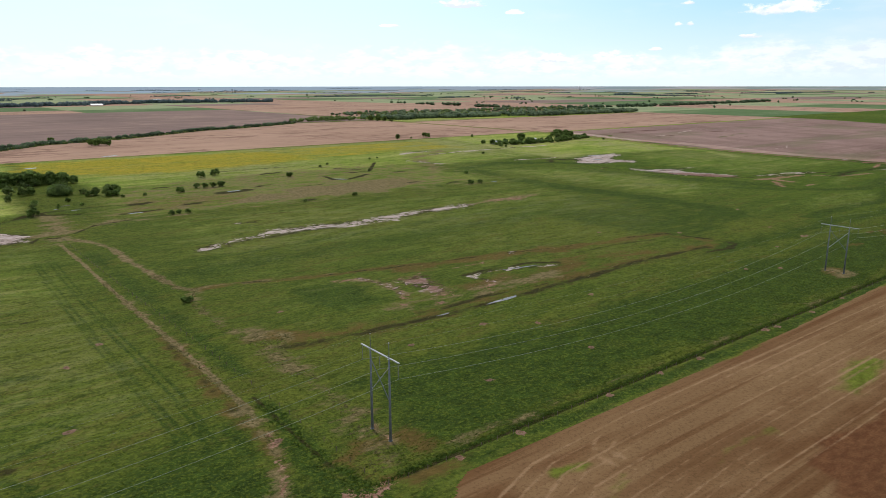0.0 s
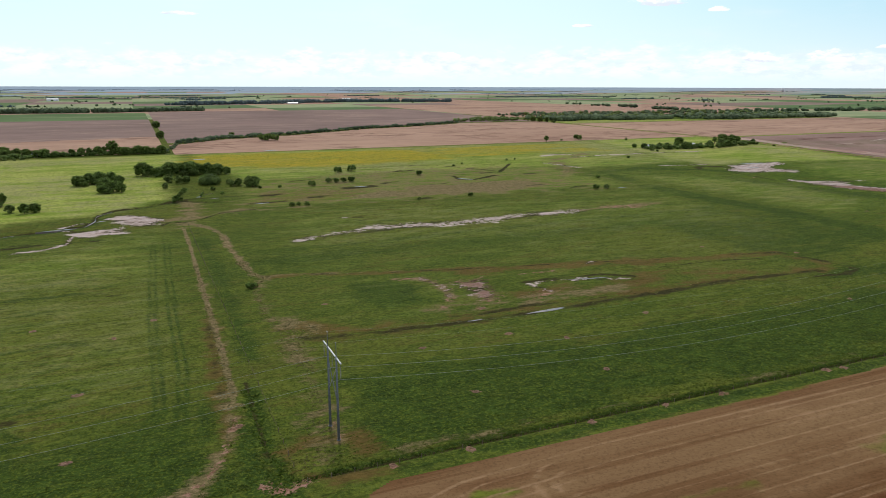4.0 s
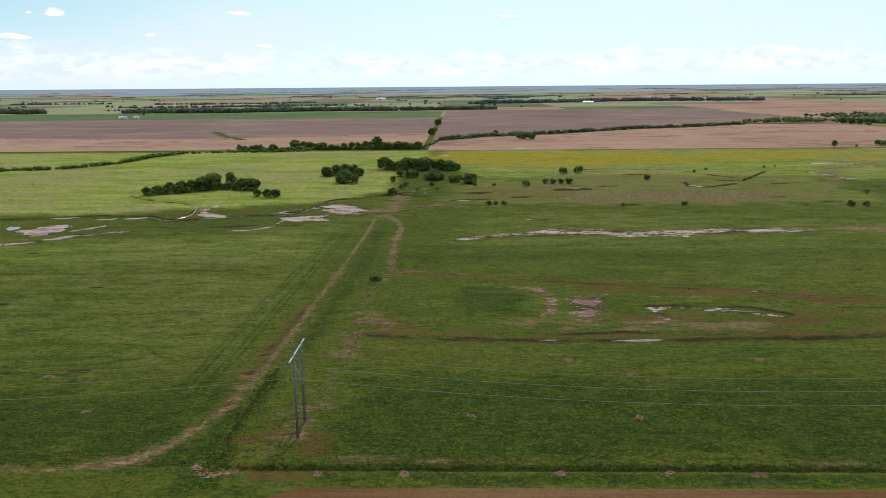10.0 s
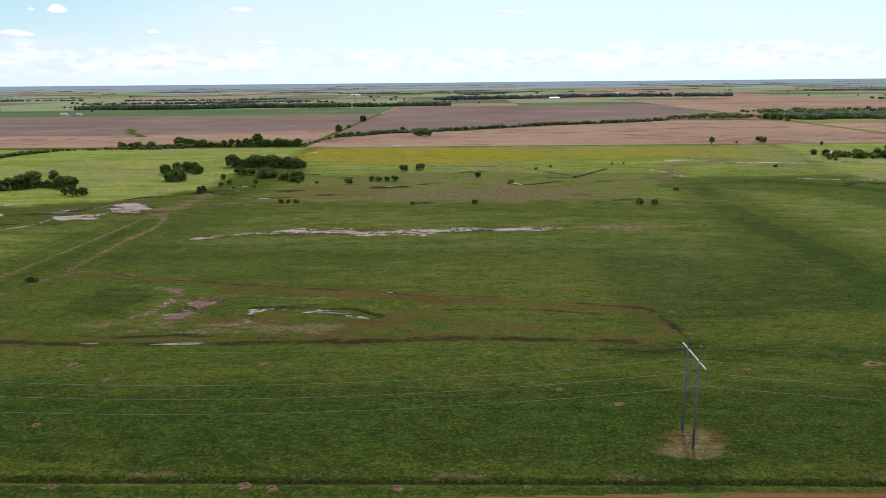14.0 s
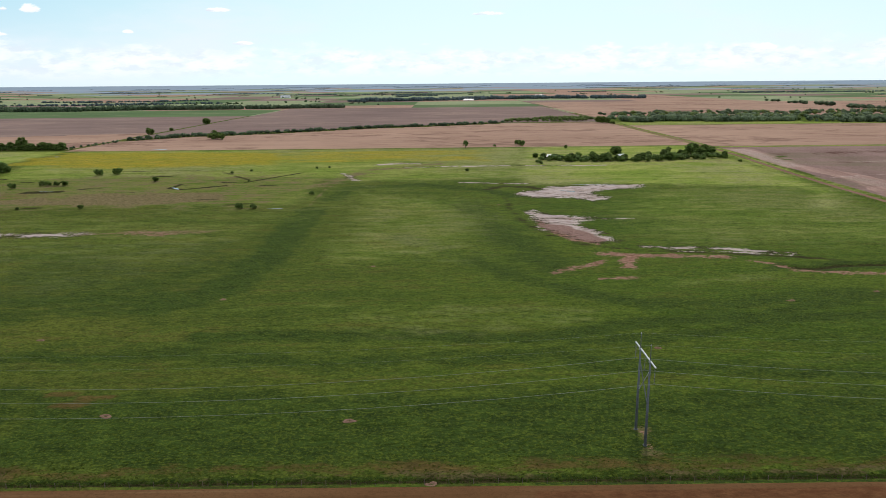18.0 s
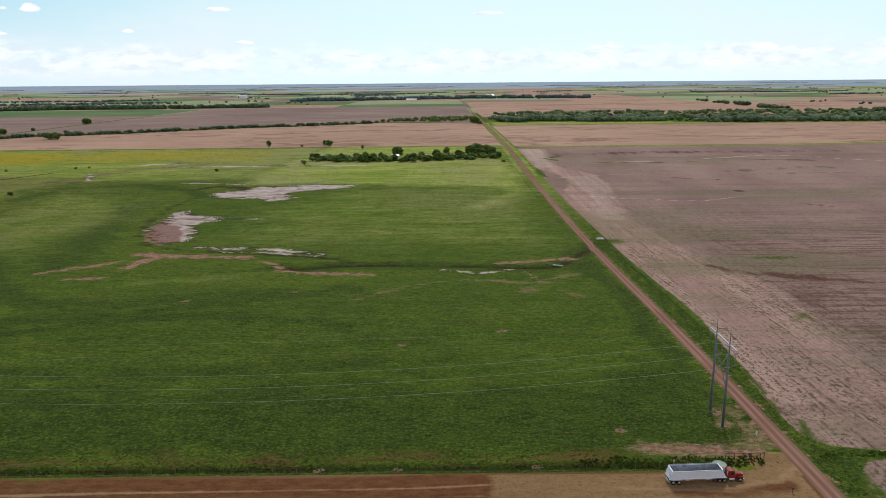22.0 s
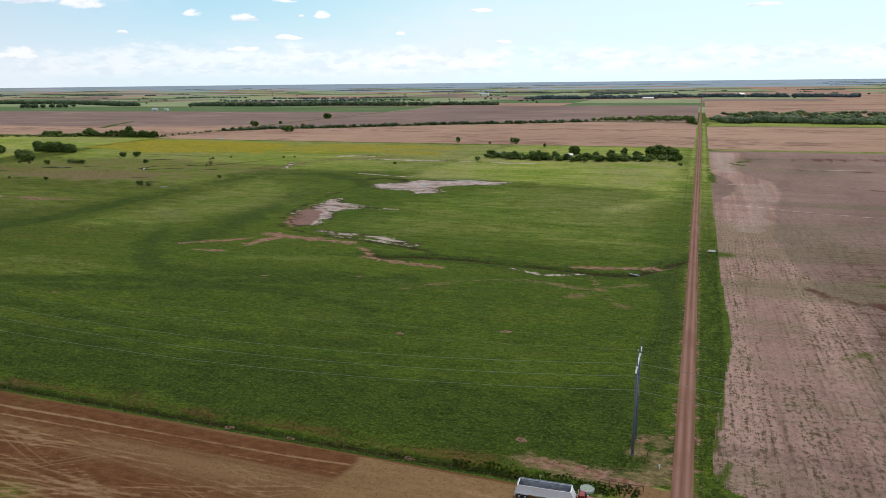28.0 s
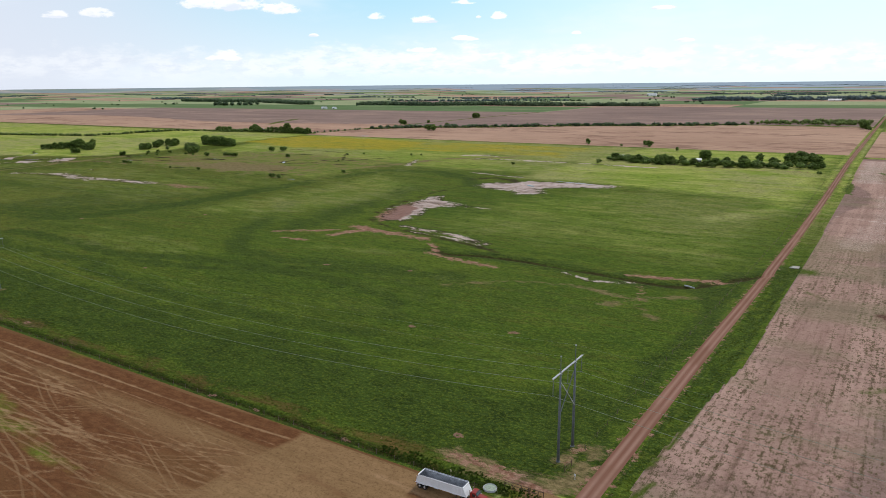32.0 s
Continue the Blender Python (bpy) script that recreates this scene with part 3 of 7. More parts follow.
RUST = plain("rusty_pipe", (0.13, 0.075, 0.05), 0.8, vary=0.3)


def water_material():
    m, t, p = material("pond_water", 0.08, 0.5)
    g = position(t)
    c = blend(t, soft(t, grain(t, g, 1 / 6, 3), 0.4, 0.65), (0.16, 0.14, 0.12), (0.30, 0.25, 0.22))
    t.links.new(c, p.inputs["Base Color"])
    relief(t, p, grain(t, g, 1 / 1.5, 3), 0.15, 0.03)
    return m


WATER = water_material()

# ---- lie of the land ----
KY = [-500, 0, 120, 200, 300, 420, 560, 640, 750, 900, 1500, 2500, 40000]
KZ = [0, 0, 0, 0, -2.3, -2.8, -0.8, 1.5, 5.5, 6.5, 8.5, 10, 10]
CX, CY, NEAR_R, FAR_R, EYE_Z = 450.0, -15.0, 4200.0, 7600.0, 83.0


def dist_line(x, y, pts):
    """Distance of each place from a line through pts."""
    d = np.full(np.shape(x), 1e9)
    for (ax, ay), (bx, by) in zip(pts[:-1], pts[1:]):
        ux, uy = bx - ax, by - ay
        s = np.clip(((x - ax) * ux + (y - ay) * uy) / (ux * ux + uy * uy + 1e-9), 0, 1)
        d = np.minimum(d, np.hypot(x - ax - s * ux, y - ay - s * uy))
    return d


WASH = [(699, 297), (710, 291), (727, 297), (748, 298), (770, 296), (788, 294), (801, 292), (814, 290), (824, 290), (832, 294), (848, 322), (864, 345)]
CREEK = [(-330, 420), (-200, 436), (-163, 441), (-126, 450), (-89, 447), (-73, 434), (-58, 431), (-46, 438), (-22, 447), (-3, 449), (13, 460), (18, 476), (19, 494), (28, 507), (45, 515), (60, 525), (72, 534), (85, 526), (98, 521)]
CURL = [(-70, 433), (-67, 437), (-62, 451), (-66, 473), (-75, 489), (-85, 498), (-99, 504), (-112, 510), (-129, 521), (-141, 532)]
FENCE_Y = 113.0


def ease_z(y):
    a = np.interp(y, KY, KZ)
    return (a + np.interp(y - 30, KY, KZ) + np.interp(y + 30, KY, KZ)) / 3


def height(x, y):
    """Ground level before the far plain is drawn in."""
    x, y = np.asarray(x, float), np.asarray(y, float)
    z = ease_z(y) + 0.0021 * np.clip(x, -2000, 3000)
    z = z - 0.9 * np.exp(-(dist_line(x, y, WASH) / 2.2) ** 2)
    z = z - 1.1 * np.exp(-(np.minimum(dist_line(x, y, CREEK), dist_line(x, y, CURL)) / 2.6) ** 2)
    in_x = np.clip((x - 68) / 8, 0, 1) * np.clip((842 - x) / 8, 0, 1)
    z = z - 0.55 * np.exp(-((y - FENCE_Y - 1.4) / 1.3) ** 2) * in_x
    z = z - 0.5 * np.exp(-((x - 861.0) / 1.8) ** 2) * (y > 60) - 0.3 * np.exp(-((x - 847.5) / 1.8) ** 2) * (y > 135)
    return z


def draw_in(x, y, z):
    """Draws everything past NEAR_R in towards FAR_R, along the lines of sight from the middle of the flight, so that the plain ends at the true horizon."""
    r = np.hypot(x - CX, y - CY)
    far = np.maximum(r - NEAR_R, 0)
    span = FAR_R - NEAR_R
    r2 = np.where(r > NEAR_R, NEAR_R + span * far / (far + span), r)
    k = np.where(r > 1, r2 / np.maximum(r, 1), 1.0)
    return CX + (x - CX) * k, CY + (y - CY) * k, EYE_Z + (z - EYE_Z) * k


def place(x, y):
    """The built place on the ground of a point of the plan, and the scale there."""
    z = float(height(x, y))
    a, b, c = draw_in(np.array(x, float), np.array(y, float), np.array(z))
    k = (EYE_Z - c) / (EYE_Z - z)
    return Vector((float(a), float(b), float(c))), float(k)


def steps(*runs):
    out = [runs[0][0]]
    for a, b, s in runs:
        n = max(1, round((b - a) / s))
        out += [a + (b - a) * (i + 1) / n for i in range(n)]
    return out


def grow(a, b, s, q):
    out = [a]
    while out[-1] < b:
        out.append(out[-1] + s)
        s *= q
    return out[1:]


FIELD_X = [78.0, 98.0, 784.0, 851.9, 856.2, 864.0]
FIELD_Y = [106.5, 121.0, 806.0, 822.0, 838.0, 862.0]
xs = steps((-200, -40, 2.2), (-40, 62, 1.2), (62, 100, 0.9), (100, 845, 2.0), (845, 870, 0.65), (870, 1010, 2.2))
xs = sorted([-v for v in grow(200, 40000, 4, 1.07)]) + xs + grow(1010, 40000, 4, 1.07)
ys = steps((20, 60, 1.6), (60, 104, 0.55), (104, 124, 0.5), (124, 330, 1.4), (330, 620, 2.6), (620, 900, 4.0))
ys = sorted([-v for v in grow(-20, 3000, 6, 1.15)]) + ys + grow(900, 60000, 6, 1.032)


def snap(vals, marks):
    v = np.array(vals)
    for m in marks:
        v[np.argmin(np.abs(v - m))] = m
    return np.sort(v)


xs, ys = snap(xs, FIELD_X), snap(ys, FIELD_Y)
GX, GY = np.meshgrid(xs, ys)
NX, NY = len(xs), len(ys)
GZ = height(GX, GY)
MASK = {k: np.zeros(GX.shape, np.float32) for k in ("mud", "dry", "flower", "lush_and_shade", "pale", "red", "wet_dark", "tint", "track")}


def wobble(x, y, s):
    """A cheap smooth noise from -1 to 1, for frayed borders."""
    return (np.sin(x / s + 1.7 * np.sin(y / s * 0.8 + 1.0)) + np.sin(y / s * 1.3 - 2.0 * np.cos(x / s * 0.6)) + np.sin((x + y) / s * 2.1 + 3.0)) / 3


def paint(kind, pts, radius, strength=1.0, edge=0.95, rough=0.0):
    """Lays a kind of cover along a line; a closed line of three or more points given as a tuple is filled."""
    pad = radius * 2.2 + 12
    px, py = [p[0] for p in pts], [p[1] for p in pts]
    i0, i1 = np.searchsorted(xs, [min(px) - pad, max(px) + pad])
    j0, j1 = np.searchsorted(ys, [min(py) - pad, max(py) + pad])
    x, y = GX[j0:j1, i0:i1], GY[j0:j1, i0:i1]
    if x.size == 0:
        return
    rough = rough or (min(radius * 0.35, 3.0) if not isinstance(pts, tuple) else min(radius * 0.7, 5.0))
    gx, gy = x, y
    if radius > 1.2:
        x, y = x + rough * wobble(x, y, rough * 2.2), y + rough * wobble(y + 50, x, rough * 2.2)
    if isinstance(pts, tuple):
        inside = np.zeros(x.shape, bool)
        for (ax, ay), (bx, by) in zip(pts, pts[1:] + pts[:1]):
            cross = ((ay > y) != (by > y)) & (x < (bx - ax) * (y - ay) / (by - ay + 1e-9) + ax)
            inside ^= cross
        d = dist_line(x, y, list(pts) + [pts[0]])
        d = np.where(inside, -d, d)
        v = np.clip(0.5 - d / (2 * max(radius, 0.1)), 0, 1)
    else:
        d = dist_line(x, y, pts)
        v = np.clip((radius * (1 + edge) - d) / (2 * radius * edge + 1e-6), 0, 1)
    if radius > 1.8 and not isinstance(pts, tuple):
        v = v * (0.92 + 0.20 * wobble(gx, gy, 9.0 + radius))
    MASK[kind][j0:j1, i0:i1] = np.maximum(MASK[kind][j0:j1, i0:i1], (strength * v).astype(np.float32))


def spot(kind, x, y, r, strength=1.0):
    paint(kind, [(x, y), (x + 0.1, y)], r, strength, 0.7)


# cover west of the lane
paint("red", [(64, 150), (61, 138), (58, 130), (54, 122), (48, 116.5), (36, 113.5), (20, 113), (-60, 110)], 1.1, 0.52)
paint("dry", [(64, 165), (62, 142), (57, 128), (50, 118), (36, 114), (-60, 111)], 2.4, 0.56)
paint("tint", [(59, 132), (62, 150), (63, 172), (63, 195), (65, 216), (66, 240)], 3.0, 0.52)
paint("wet_dark", [(62, 168), (63, 190), (64, 216), (65, 232)], 1.6, 0.34)
paint("dry", [(65, 160), (66, 200), (67, 260), (68, 320), (69, 375), (69, 426)], 0.9, 0.95)
paint("dry", [(66, 190), (67, 260), (68, 340)], 2.4, 0.36)
paint("red", [(66.5, 190), (67.4, 250), (68.4, 330), (69, 420)], 0.6, 0.34)
paint("lush_and_shade", [(66, 108), (64, 130), (65.5, 142)], 3.2, 0.72)
paint("lush_and_shade", [(70, 108), (69, 125), (69, 150), (70, 165)], 2.2, 0.66)
paint("red", [(65, 116), (69, 111), (74, 114)], 1.8, 0.62)
paint("tint", [(72, 119), (80, 112), (90, 110)], 2.6, 0.5)
paint("lush_and_shade", [(74, 190), (75, 250), (77, 330), (76, 395)], 4.0, 0.46)
paint("wet_dark", [(68, 122), (68.6, 150), (69.4, 172)], 0.6, 0.5)
# wheel tracks curving round the field corner
for dx in (0.0, 2.6, 7.0, 9.4):
    paint("lush_and_shade", [(-40 - dx, 122 + dx * 2.2), (8, 124 + dx * 2.2), (30, 126 + dx * 2.0), (44 - dx * 0.4, 134 + dx * 1.5), (52 - dx * 0.7, 152 + dx), (55 - dx, 190), (55 - dx, 250), (57 - dx, 330), (59 - dx, 390)], 0.6, 0.60, rough=0.3)
paint("lush_and_shade", [(-20, 118), (30, 119), (46, 124), (55, 138), (58, 158)], 2.6, 0.55)
paint("lush_and_shade", [(10, 132), (34, 138), (44, 152)], 5.0, 0.42)
for k in range(11):
    paint("lush_and_shade", [(-190, 170 + k * 23), (-60, 176 + k * 23), (14 + 6 * (k % 4), 181 + k * 23)], 1.2 + 0.5 * (k % 3), 0.44 + 0.06 * (k % 3), rough=2.6)
for x0, y0, r in ((20, 182, 16), (8, 158, 14), (-30, 210, 22)):
    paint("lush_and_shade", [(x0 - 60, y0 - r * 0.7), (x0 - 10, y0 - r * 0.5), (x0 + r * 0.5, y0), (x0, y0 + r * 0.6), (x0 - 50, y0 + r * 0.8)], 0.9, 0.58, rough=1.2)
# lane that winds north, and the dry ground round it
paint("dry", [(95, 291), (91, 300), (90, 320), (89, 340), (88, 365), (89, 395), (86, 418), (78, 436), (70, 446)], 1.9, 0.86, rough=0.4)
paint("red", [(91, 302), (89.5, 330), (88.4, 365), (89, 395)], 0.7, 0.40)
paint("dry", [(94, 291), (88, 270), (86, 240), (87, 212)], 3.0, 0.42)
paint("dry", [(86, 150), (88, 175), (87, 197), (92, 222)], 4.5, 0.50)
paint("dry", [(98, 212), (92, 205), (86, 190)], 4.0, 0.46)
paint("dry", [(78, 118), (82, 132), (86, 150)], 5.0, 0.42)
paint("dry", [(70, 440), (76, 455), (82, 462), (96, 472), (120, 478)], 4.0, 0.60)
paint("dry", [(72, 440), (75, 470), (80, 500), (78, 530)], 8.0, 0.62)
paint("dry", [(92, 118), (200, 117), (420, 116.5), (700, 117)], 2.0, 0.30)
paint("tint", [(440, 118), (560, 119.5), (820, 118)], 3.0, 0.38)
paint("tint", [(72, 127), (78, 131), (88, 128), (90, 122)], 4.0, 0.52)
for x, y in ((392, 152), (396, 150), (440, 152), (446, 157), (436, 160)):
    paint("tint", [(x - 3, y), (x + 4, y + 0.5)], 1.6, 0.5)
# the low ground with old washes
BROWN = [(95, 292), (104, 293), (115, 290), (126, 284), (147, 278), (181, 269), (210, 263), (241, 256), (281, 245), (300, 239), (321, 239), (344, 233)]
paint("tint", BROWN, 3.0, 0.66)
paint("wet_dark", BROWN[2:9], 1.0, 0.52)
paint("tint", [(181, 262), (223, 258), (241, 252), (281, 243)], 5.5, 0.62)
paint("dry", [(95, 293), (104, 294), (126, 285), (160, 276)], 1.8, 0.50)
paint("wet_dark", [(321, 239), (344, 233), (347, 221), (349, 206), (349, 192), (336, 188), (311, 192)], 1.8, 0.52, rough=0.6)
paint("tint", [(300, 238), (340, 230), (346, 206), (330, 196)], 4.0, 0.46)
paint("wet_dark", [(92, 202), (112, 198), (133, 197), (159, 195), (191, 195), (214, 197), (242, 197), (260, 199), (293, 200), (330, 196)], 2.4, 0.56)
paint("wet_dark", [(148, 202), (160, 201), (179, 204), (192, 202), (215, 201)], 1.8, 0.50)
paint("tint", [(95, 203), (140, 199), (200, 200), (260, 202), (320, 200)], 6.0, 0.46)
paint("tint", [(255, 222), (275, 216), (300, 210)], 8.0, 0.40)
paint("wet_dark", [(268, 232), (300, 232), (326, 226)], 1.2, 0.5)
paint("lush_and_shade", ((122, 246), (128, 264), (145, 262), (153, 248), (144, 226), (129, 222)), 5, 0.80)
paint("dry", [(150, 213), (175, 208), (205, 212), (232, 214)], 6.0, 0.56)
paint("tint", [(185, 220), (215, 216), (245, 214)], 7.0, 0.52)
paint("tint", [(92, 215), (108, 205)], 6, 0.55)
STRIP = [(147, 264), (158, 261), (161, 248), (161, 236), (158, 227), (155, 222)]
paint("dry", STRIP, 3.0, 0.56)
paint("red", STRIP, 2.0, 0.56)
paint("mud", STRIP[1:5], 1.2, 0.42)
paint("red", ((168, 250), (184, 250), (181, 232), (176, 214), (166, 214), (168, 232)), 4.0, 0.56, rough=1.5)
paint("mud", ((169, 246), (182, 247), (179, 232), (174, 218), (168, 218), (169, 232)), 4.0, 0.52, rough=1.5)
paint("dry", [(174, 246), (175, 232), (171, 215)], 6.0, 0.50)
paint("mud", [(197, 231), (204, 233), (216, 232), (226, 230)], 1.4, 0.50)
paint("mud", [(218, 229.5), (233, 226), (243, 220)], 1.3, 0.58)
paint("wet_dark", [(196, 235), (216, 235), (236, 232), (246, 224)], 1.6, 0.62)
paint("mud", [(197, 231), (198, 225), (199, 219)], 1.5, 0.46)
paint("red", [(188, 211), (196, 215), (199, 220)], 2.4, 0.52)
paint("red", [(201, 249), (210, 248.4), (220, 248)], 1.2, 0.56)
paint("lush_and_shade", [(96, 110), (240, 109.5), (330, 112)], 2.4, 0.55)
spot("mud", 245, 255, 2.6, 0.66)
spot("red", 150, 215, 1.6, 0.66)
spot("red", 161, 208, 1.9, 0.70)
# the long pan half-way
paint("mud", [(127, 368), (136, 373), (146, 374), (154, 376)], 4.0, 0.56)
paint("mud", [(150, 378), (162, 380), (180, 387), (193, 385)], 4.0, 0.54)
paint("mud", [(180, 388), (206, 384), (229, 381), (256, 383), (279, 386), (326, 388)], 6.5, 0.56)
paint("mud", [(226, 381), (256, 382), (279, 386), (326, 388)], 2.8, 0.66)
paint("mud", [(216, 372), (238, 376), (254, 371)], 1.6, 0.54)
paint("wet_dark", [(127, 364), (169, 375), (216, 379), (326, 384)], 6.0, 0.36)
paint("mud", [(169, 425), (180, 423)], 2.0, 0.62)
paint("dry", [(326, 388), (354, 389), (381, 391), (402, 392)], 4.5, 0.62)
paint("red", ((343, 393), (359, 399), (393, 388), (373, 377)), 4.0, 0.50)
paint("dry", ((187, 495), (214, 519), (281, 543), (370, 540), (378, 500), (307, 480)), 10, 0.74)
paint("dry", [(110, 480), (150, 500), (190, 520)], 14, 0.42)
paint("wet_dark", [(206, 548), (228, 550)], 4.5, 0.9)
paint("wet_dark", [(318, 580), (316, 562), (328, 555), (344, 564), (358, 573)], 2.0, 0.95)
paint("wet_dark", [(371, 589), (392, 616), (411, 641)], 1.6, 0.85)
paint("wet_dark", [(232, 660), (270, 662), (330, 655), (372, 600)], 1.8, 0.5)
paint("wet_dark", [(120, 500), (145, 505)], 3.0, 0.6)
paint("dry", [(82, 460), (124, 473), (185, 478), (264, 468), (343, 469), (447, 466), (447, 533), (449, 615)], 1.0, 0.55)
# dark swaths and lit bands across the big pasture: growth and painted undulation shading
paint("lush_and_shade", [(452, 462), (450, 405), (453, 340), (450, 290), (446, 262), (432, 240)], 8, 0.95)
paint("lush_and_shade", [(440, 262), (400, 250), (360, 252)], 7, 0.60)
paint("lush_and_shade", [(458, 500), (467, 556), (522, 566), (575, 540), (596, 510)], 8, 0.62)
paint("lush_and_shade", [(519, 372), (548, 330), (578, 280), (606, 246), (644, 234), (690, 246), (735, 258)], 8, 0.50)
paint("lush_and_shade", [(552, 480), (566, 420), (580, 360), (592, 300)], 14, 0.50)
paint("lush_and_shade", [(460, 204), (515, 206), (574, 200), (607, 214), (652, 221), (701, 243), (739, 255)], 5.0, 0.70)
paint("lush_and_shade", [(547, 181), (587, 195), (632, 204), (666, 219), (700, 222), (735, 212), (752, 194)], 4.5, 0.62)
paint("lush_and_shade", [(468, 187), (507, 179), (547, 186), (592, 178), (640, 170), (704, 168), (755, 174)], 5.5, 0.55)
paint("lush_and_shade", [(619, 138), (657, 153), (704, 150), (740, 156)], 7, 0.46)
paint("pale", ((484, 222), (520, 244), (572, 240), (604, 233), (600, 217), (558, 204), (524, 198)), 4, 0.26)
paint("pale", [(438, 232), (490, 240), (546, 238), (599, 230)], 4.0, 0.26)
paint("pale", [(592, 158), (632, 176), (685, 184), (727, 198), (751, 199)], 5.0, 0.20)
paint("pale", ((759, 204), (793, 196), (822, 186), (812, 162), (791, 166)), 6, 0.20)
paint("lush_and_shade", [(330, 190), (400, 186), (460, 190)], 8, 0.5)
# cloud shade over the near pasture, painted as darker grass
paint("lush_and_shade", ((96, 118), (430, 118), (430, 165), (96, 165)), 8, 0.50)
paint("lush_and_shade", [(110, 320), (200, 325), (300, 330), (420, 340)], 14, 0.40)
paint("lush_and_shade", [(120, 345), (240, 352), (420, 360)], 5, 0.46)
paint("lush_and_shade", ((740, 150), (842, 145), (844, 230), (800, 262), (742, 232)), 16, 0.16)
# the wash and its pans in the east
paint("mud", [(556, 577), (586, 571), (612, 567)], 1.8, 0.72)
PAN_N = ((599, 516), (601, 529), (621, 536), (629, 549), (652, 556), (680, 558), (708, 557), (693, 541), (668, 531), (657, 518), (665, 495), (650, 484), (637, 501), (621, 500), (608, 500))
paint("mud", PAN_N, 6.0, 0.74, rough=3.0)
paint("mud", [(626, 542), (652, 550), (690, 553)], 3.0, 0.8)
paint("wet_dark", [(578, 540), (591, 554), (610, 550), (622, 540)], 5.0, 0.60)
PAN_M = ((599, 430), (599, 446), (604, 452), (608, 437), (625, 429), (643, 421), (627, 414), (624, 400), (631, 384), (632, 368), (637, 354), (626, 349), (614, 360), (602, 392), (599, 413))
paint("mud", PAN_M, 6.0, 0.76, rough=3.0)
paint("mud", [(640, 421), (662, 420)], 2.0, 0.54)
paint("red", ((599, 425), (605, 408), (614, 400), (624, 384), (630, 358), (626, 346), (612, 358), (600, 392)), 3.0, 1.0)
paint("wet_dark", [(588, 500), (588, 450), (592, 410), (603, 372), (620, 345)], 3.0, 0.42)
paint("red", [(606, 298), (614, 304), (620, 311)], 2.4, 0.80)
paint("red", [(628, 297), (631, 312), (637, 321)], 3.4, 0.92)
paint("red", [(622, 326), (637, 321), (660, 319), (680, 316)], 3.6, 0.95)
paint("red", [(610, 277), (626, 278)], 2.2, 0.7)
paint("mud", [(647, 342), (659, 337), (677, 337), (694, 331), (716, 322)], 2.6, 0.66)
paint("mud", [(660, 330), (690, 326), (712, 319)], 1.5, 0.58)
paint("wet_dark", [(624, 343), (644, 332), (665, 328), (688, 321), (712, 315), (730, 308)], 2.2, 0.58)
paint("red", [(606, 301), (592, 288)], 2.6, 0.70)
paint("red", [(688, 308), (697, 301), (701, 295)], 1.6, 0.85)
paint("red", [(701, 289), (712, 285), (726, 282), (744, 280)], 2.4, 0.82)
paint("pale", [(640, 270), (670, 274), (690, 282)], 8.0, 0.3)
paint("wet_dark", WASH, 1.7, 0.64)
paint("lush_and_shade", WASH, 7.0, 0.72)
paint("lush_and_shade", ((822, 290), (836, 279), (853, 288), (846, 306)), 5.0, 0.75)
paint("mud", [(776, 287), (786, 283), (791, 280), (799, 282), (809, 287)], 1.5, 0.40)
paint("red", [(803, 299), (815, 301), (829, 305), (841, 309)], 2.4, 0.78)
paint("red", [(812, 286), (818, 268), (820, 256)], 1.8, 0.46)
paint("dry", [(742, 240), (764, 262), (790, 270), (815, 262), (832, 240)], 2.2, 0.48)
paint("dry", [(810, 252), (822, 268), (835, 280)], 3.5, 0.5)
paint("lush_and_shade", [(831, 301), (842, 276), (850, 247), (848, 220), (843, 195)], 3.5, 0.66)
paint("lush_and_shade", [(846, 140), (846, 290), (844, 330)], 3.0, 0.6)
for k in range(14):
    paint("lush_and_shade", [(842 - k * 9, 640 - k * 3), (842 - k * 8.4, 540), (842 - k * 8, 430 - k * 2)], 0.7, 0.34, rough=0.5)
# rough creek pasture in the north
# the sunlit flats are painted brighter with the pale cover
paint("pale", ((-1200, 475), (-140, 450), (-60, 470), (30, 500), (66, 540), (70, 640), (92, 700), (96, 838), (-200, 838), (-1200, 850)), 12, 0.88)
paint("pale", ((-40, 500), (20, 530), (40, 560), (40, 640), (-20, 640), (-50, 560)), 12, 0.95)
paint("pale", ((440, 585), (560, 590), (720, 600), (845, 560), (846, 690), (640, 690), (470, 660)), 16, 0.60)
paint("pale", [(800, 450), (835, 520), (838, 640)], 18, 0.72)
paint("pale", ((130, 610), (300, 615), (460, 600), (640, 690), (640, 830), (100, 836), (110, 690)), 12, 0.66)
paint("pale", ((110, 480), (440, 474), (446, 560), (440, 640), (250, 650), (120, 610)), 14, 0.46)
paint("flower", ((90, 705), (198, 676), (311, 684), (380, 700), (360, 800), (95, 822)), 14, 0.60)
paint("flower", ((300, 690), (426, 694), (583, 706), (600, 812), (300, 822)), 16, 0.40)
paint("dry", [(430, 560), (455, 600), (470, 650), (540, 690)], 14, 0.48)
paint("mud", [(448, 634), (458, 618), (460, 604), (466, 594)], 3.0, 0.66)
paint("mud", [(478, 686), (504, 695), (520, 690)], 3.0, 0.85)
paint("mud", [(506, 668), (534, 669), (556, 672)], 2.0, 0.85)
paint("mud", [(560, 670), (620, 672), (700, 668)], 2.0, 0.72)
paint("red", [(700, 690), (780, 684), (836, 690)], 4.0, 0.42)
paint("dry", ((100, 470), (200, 480), (420, 470), (445, 560), (430, 640), (250, 640), (120, 600)), 20, 0.34)
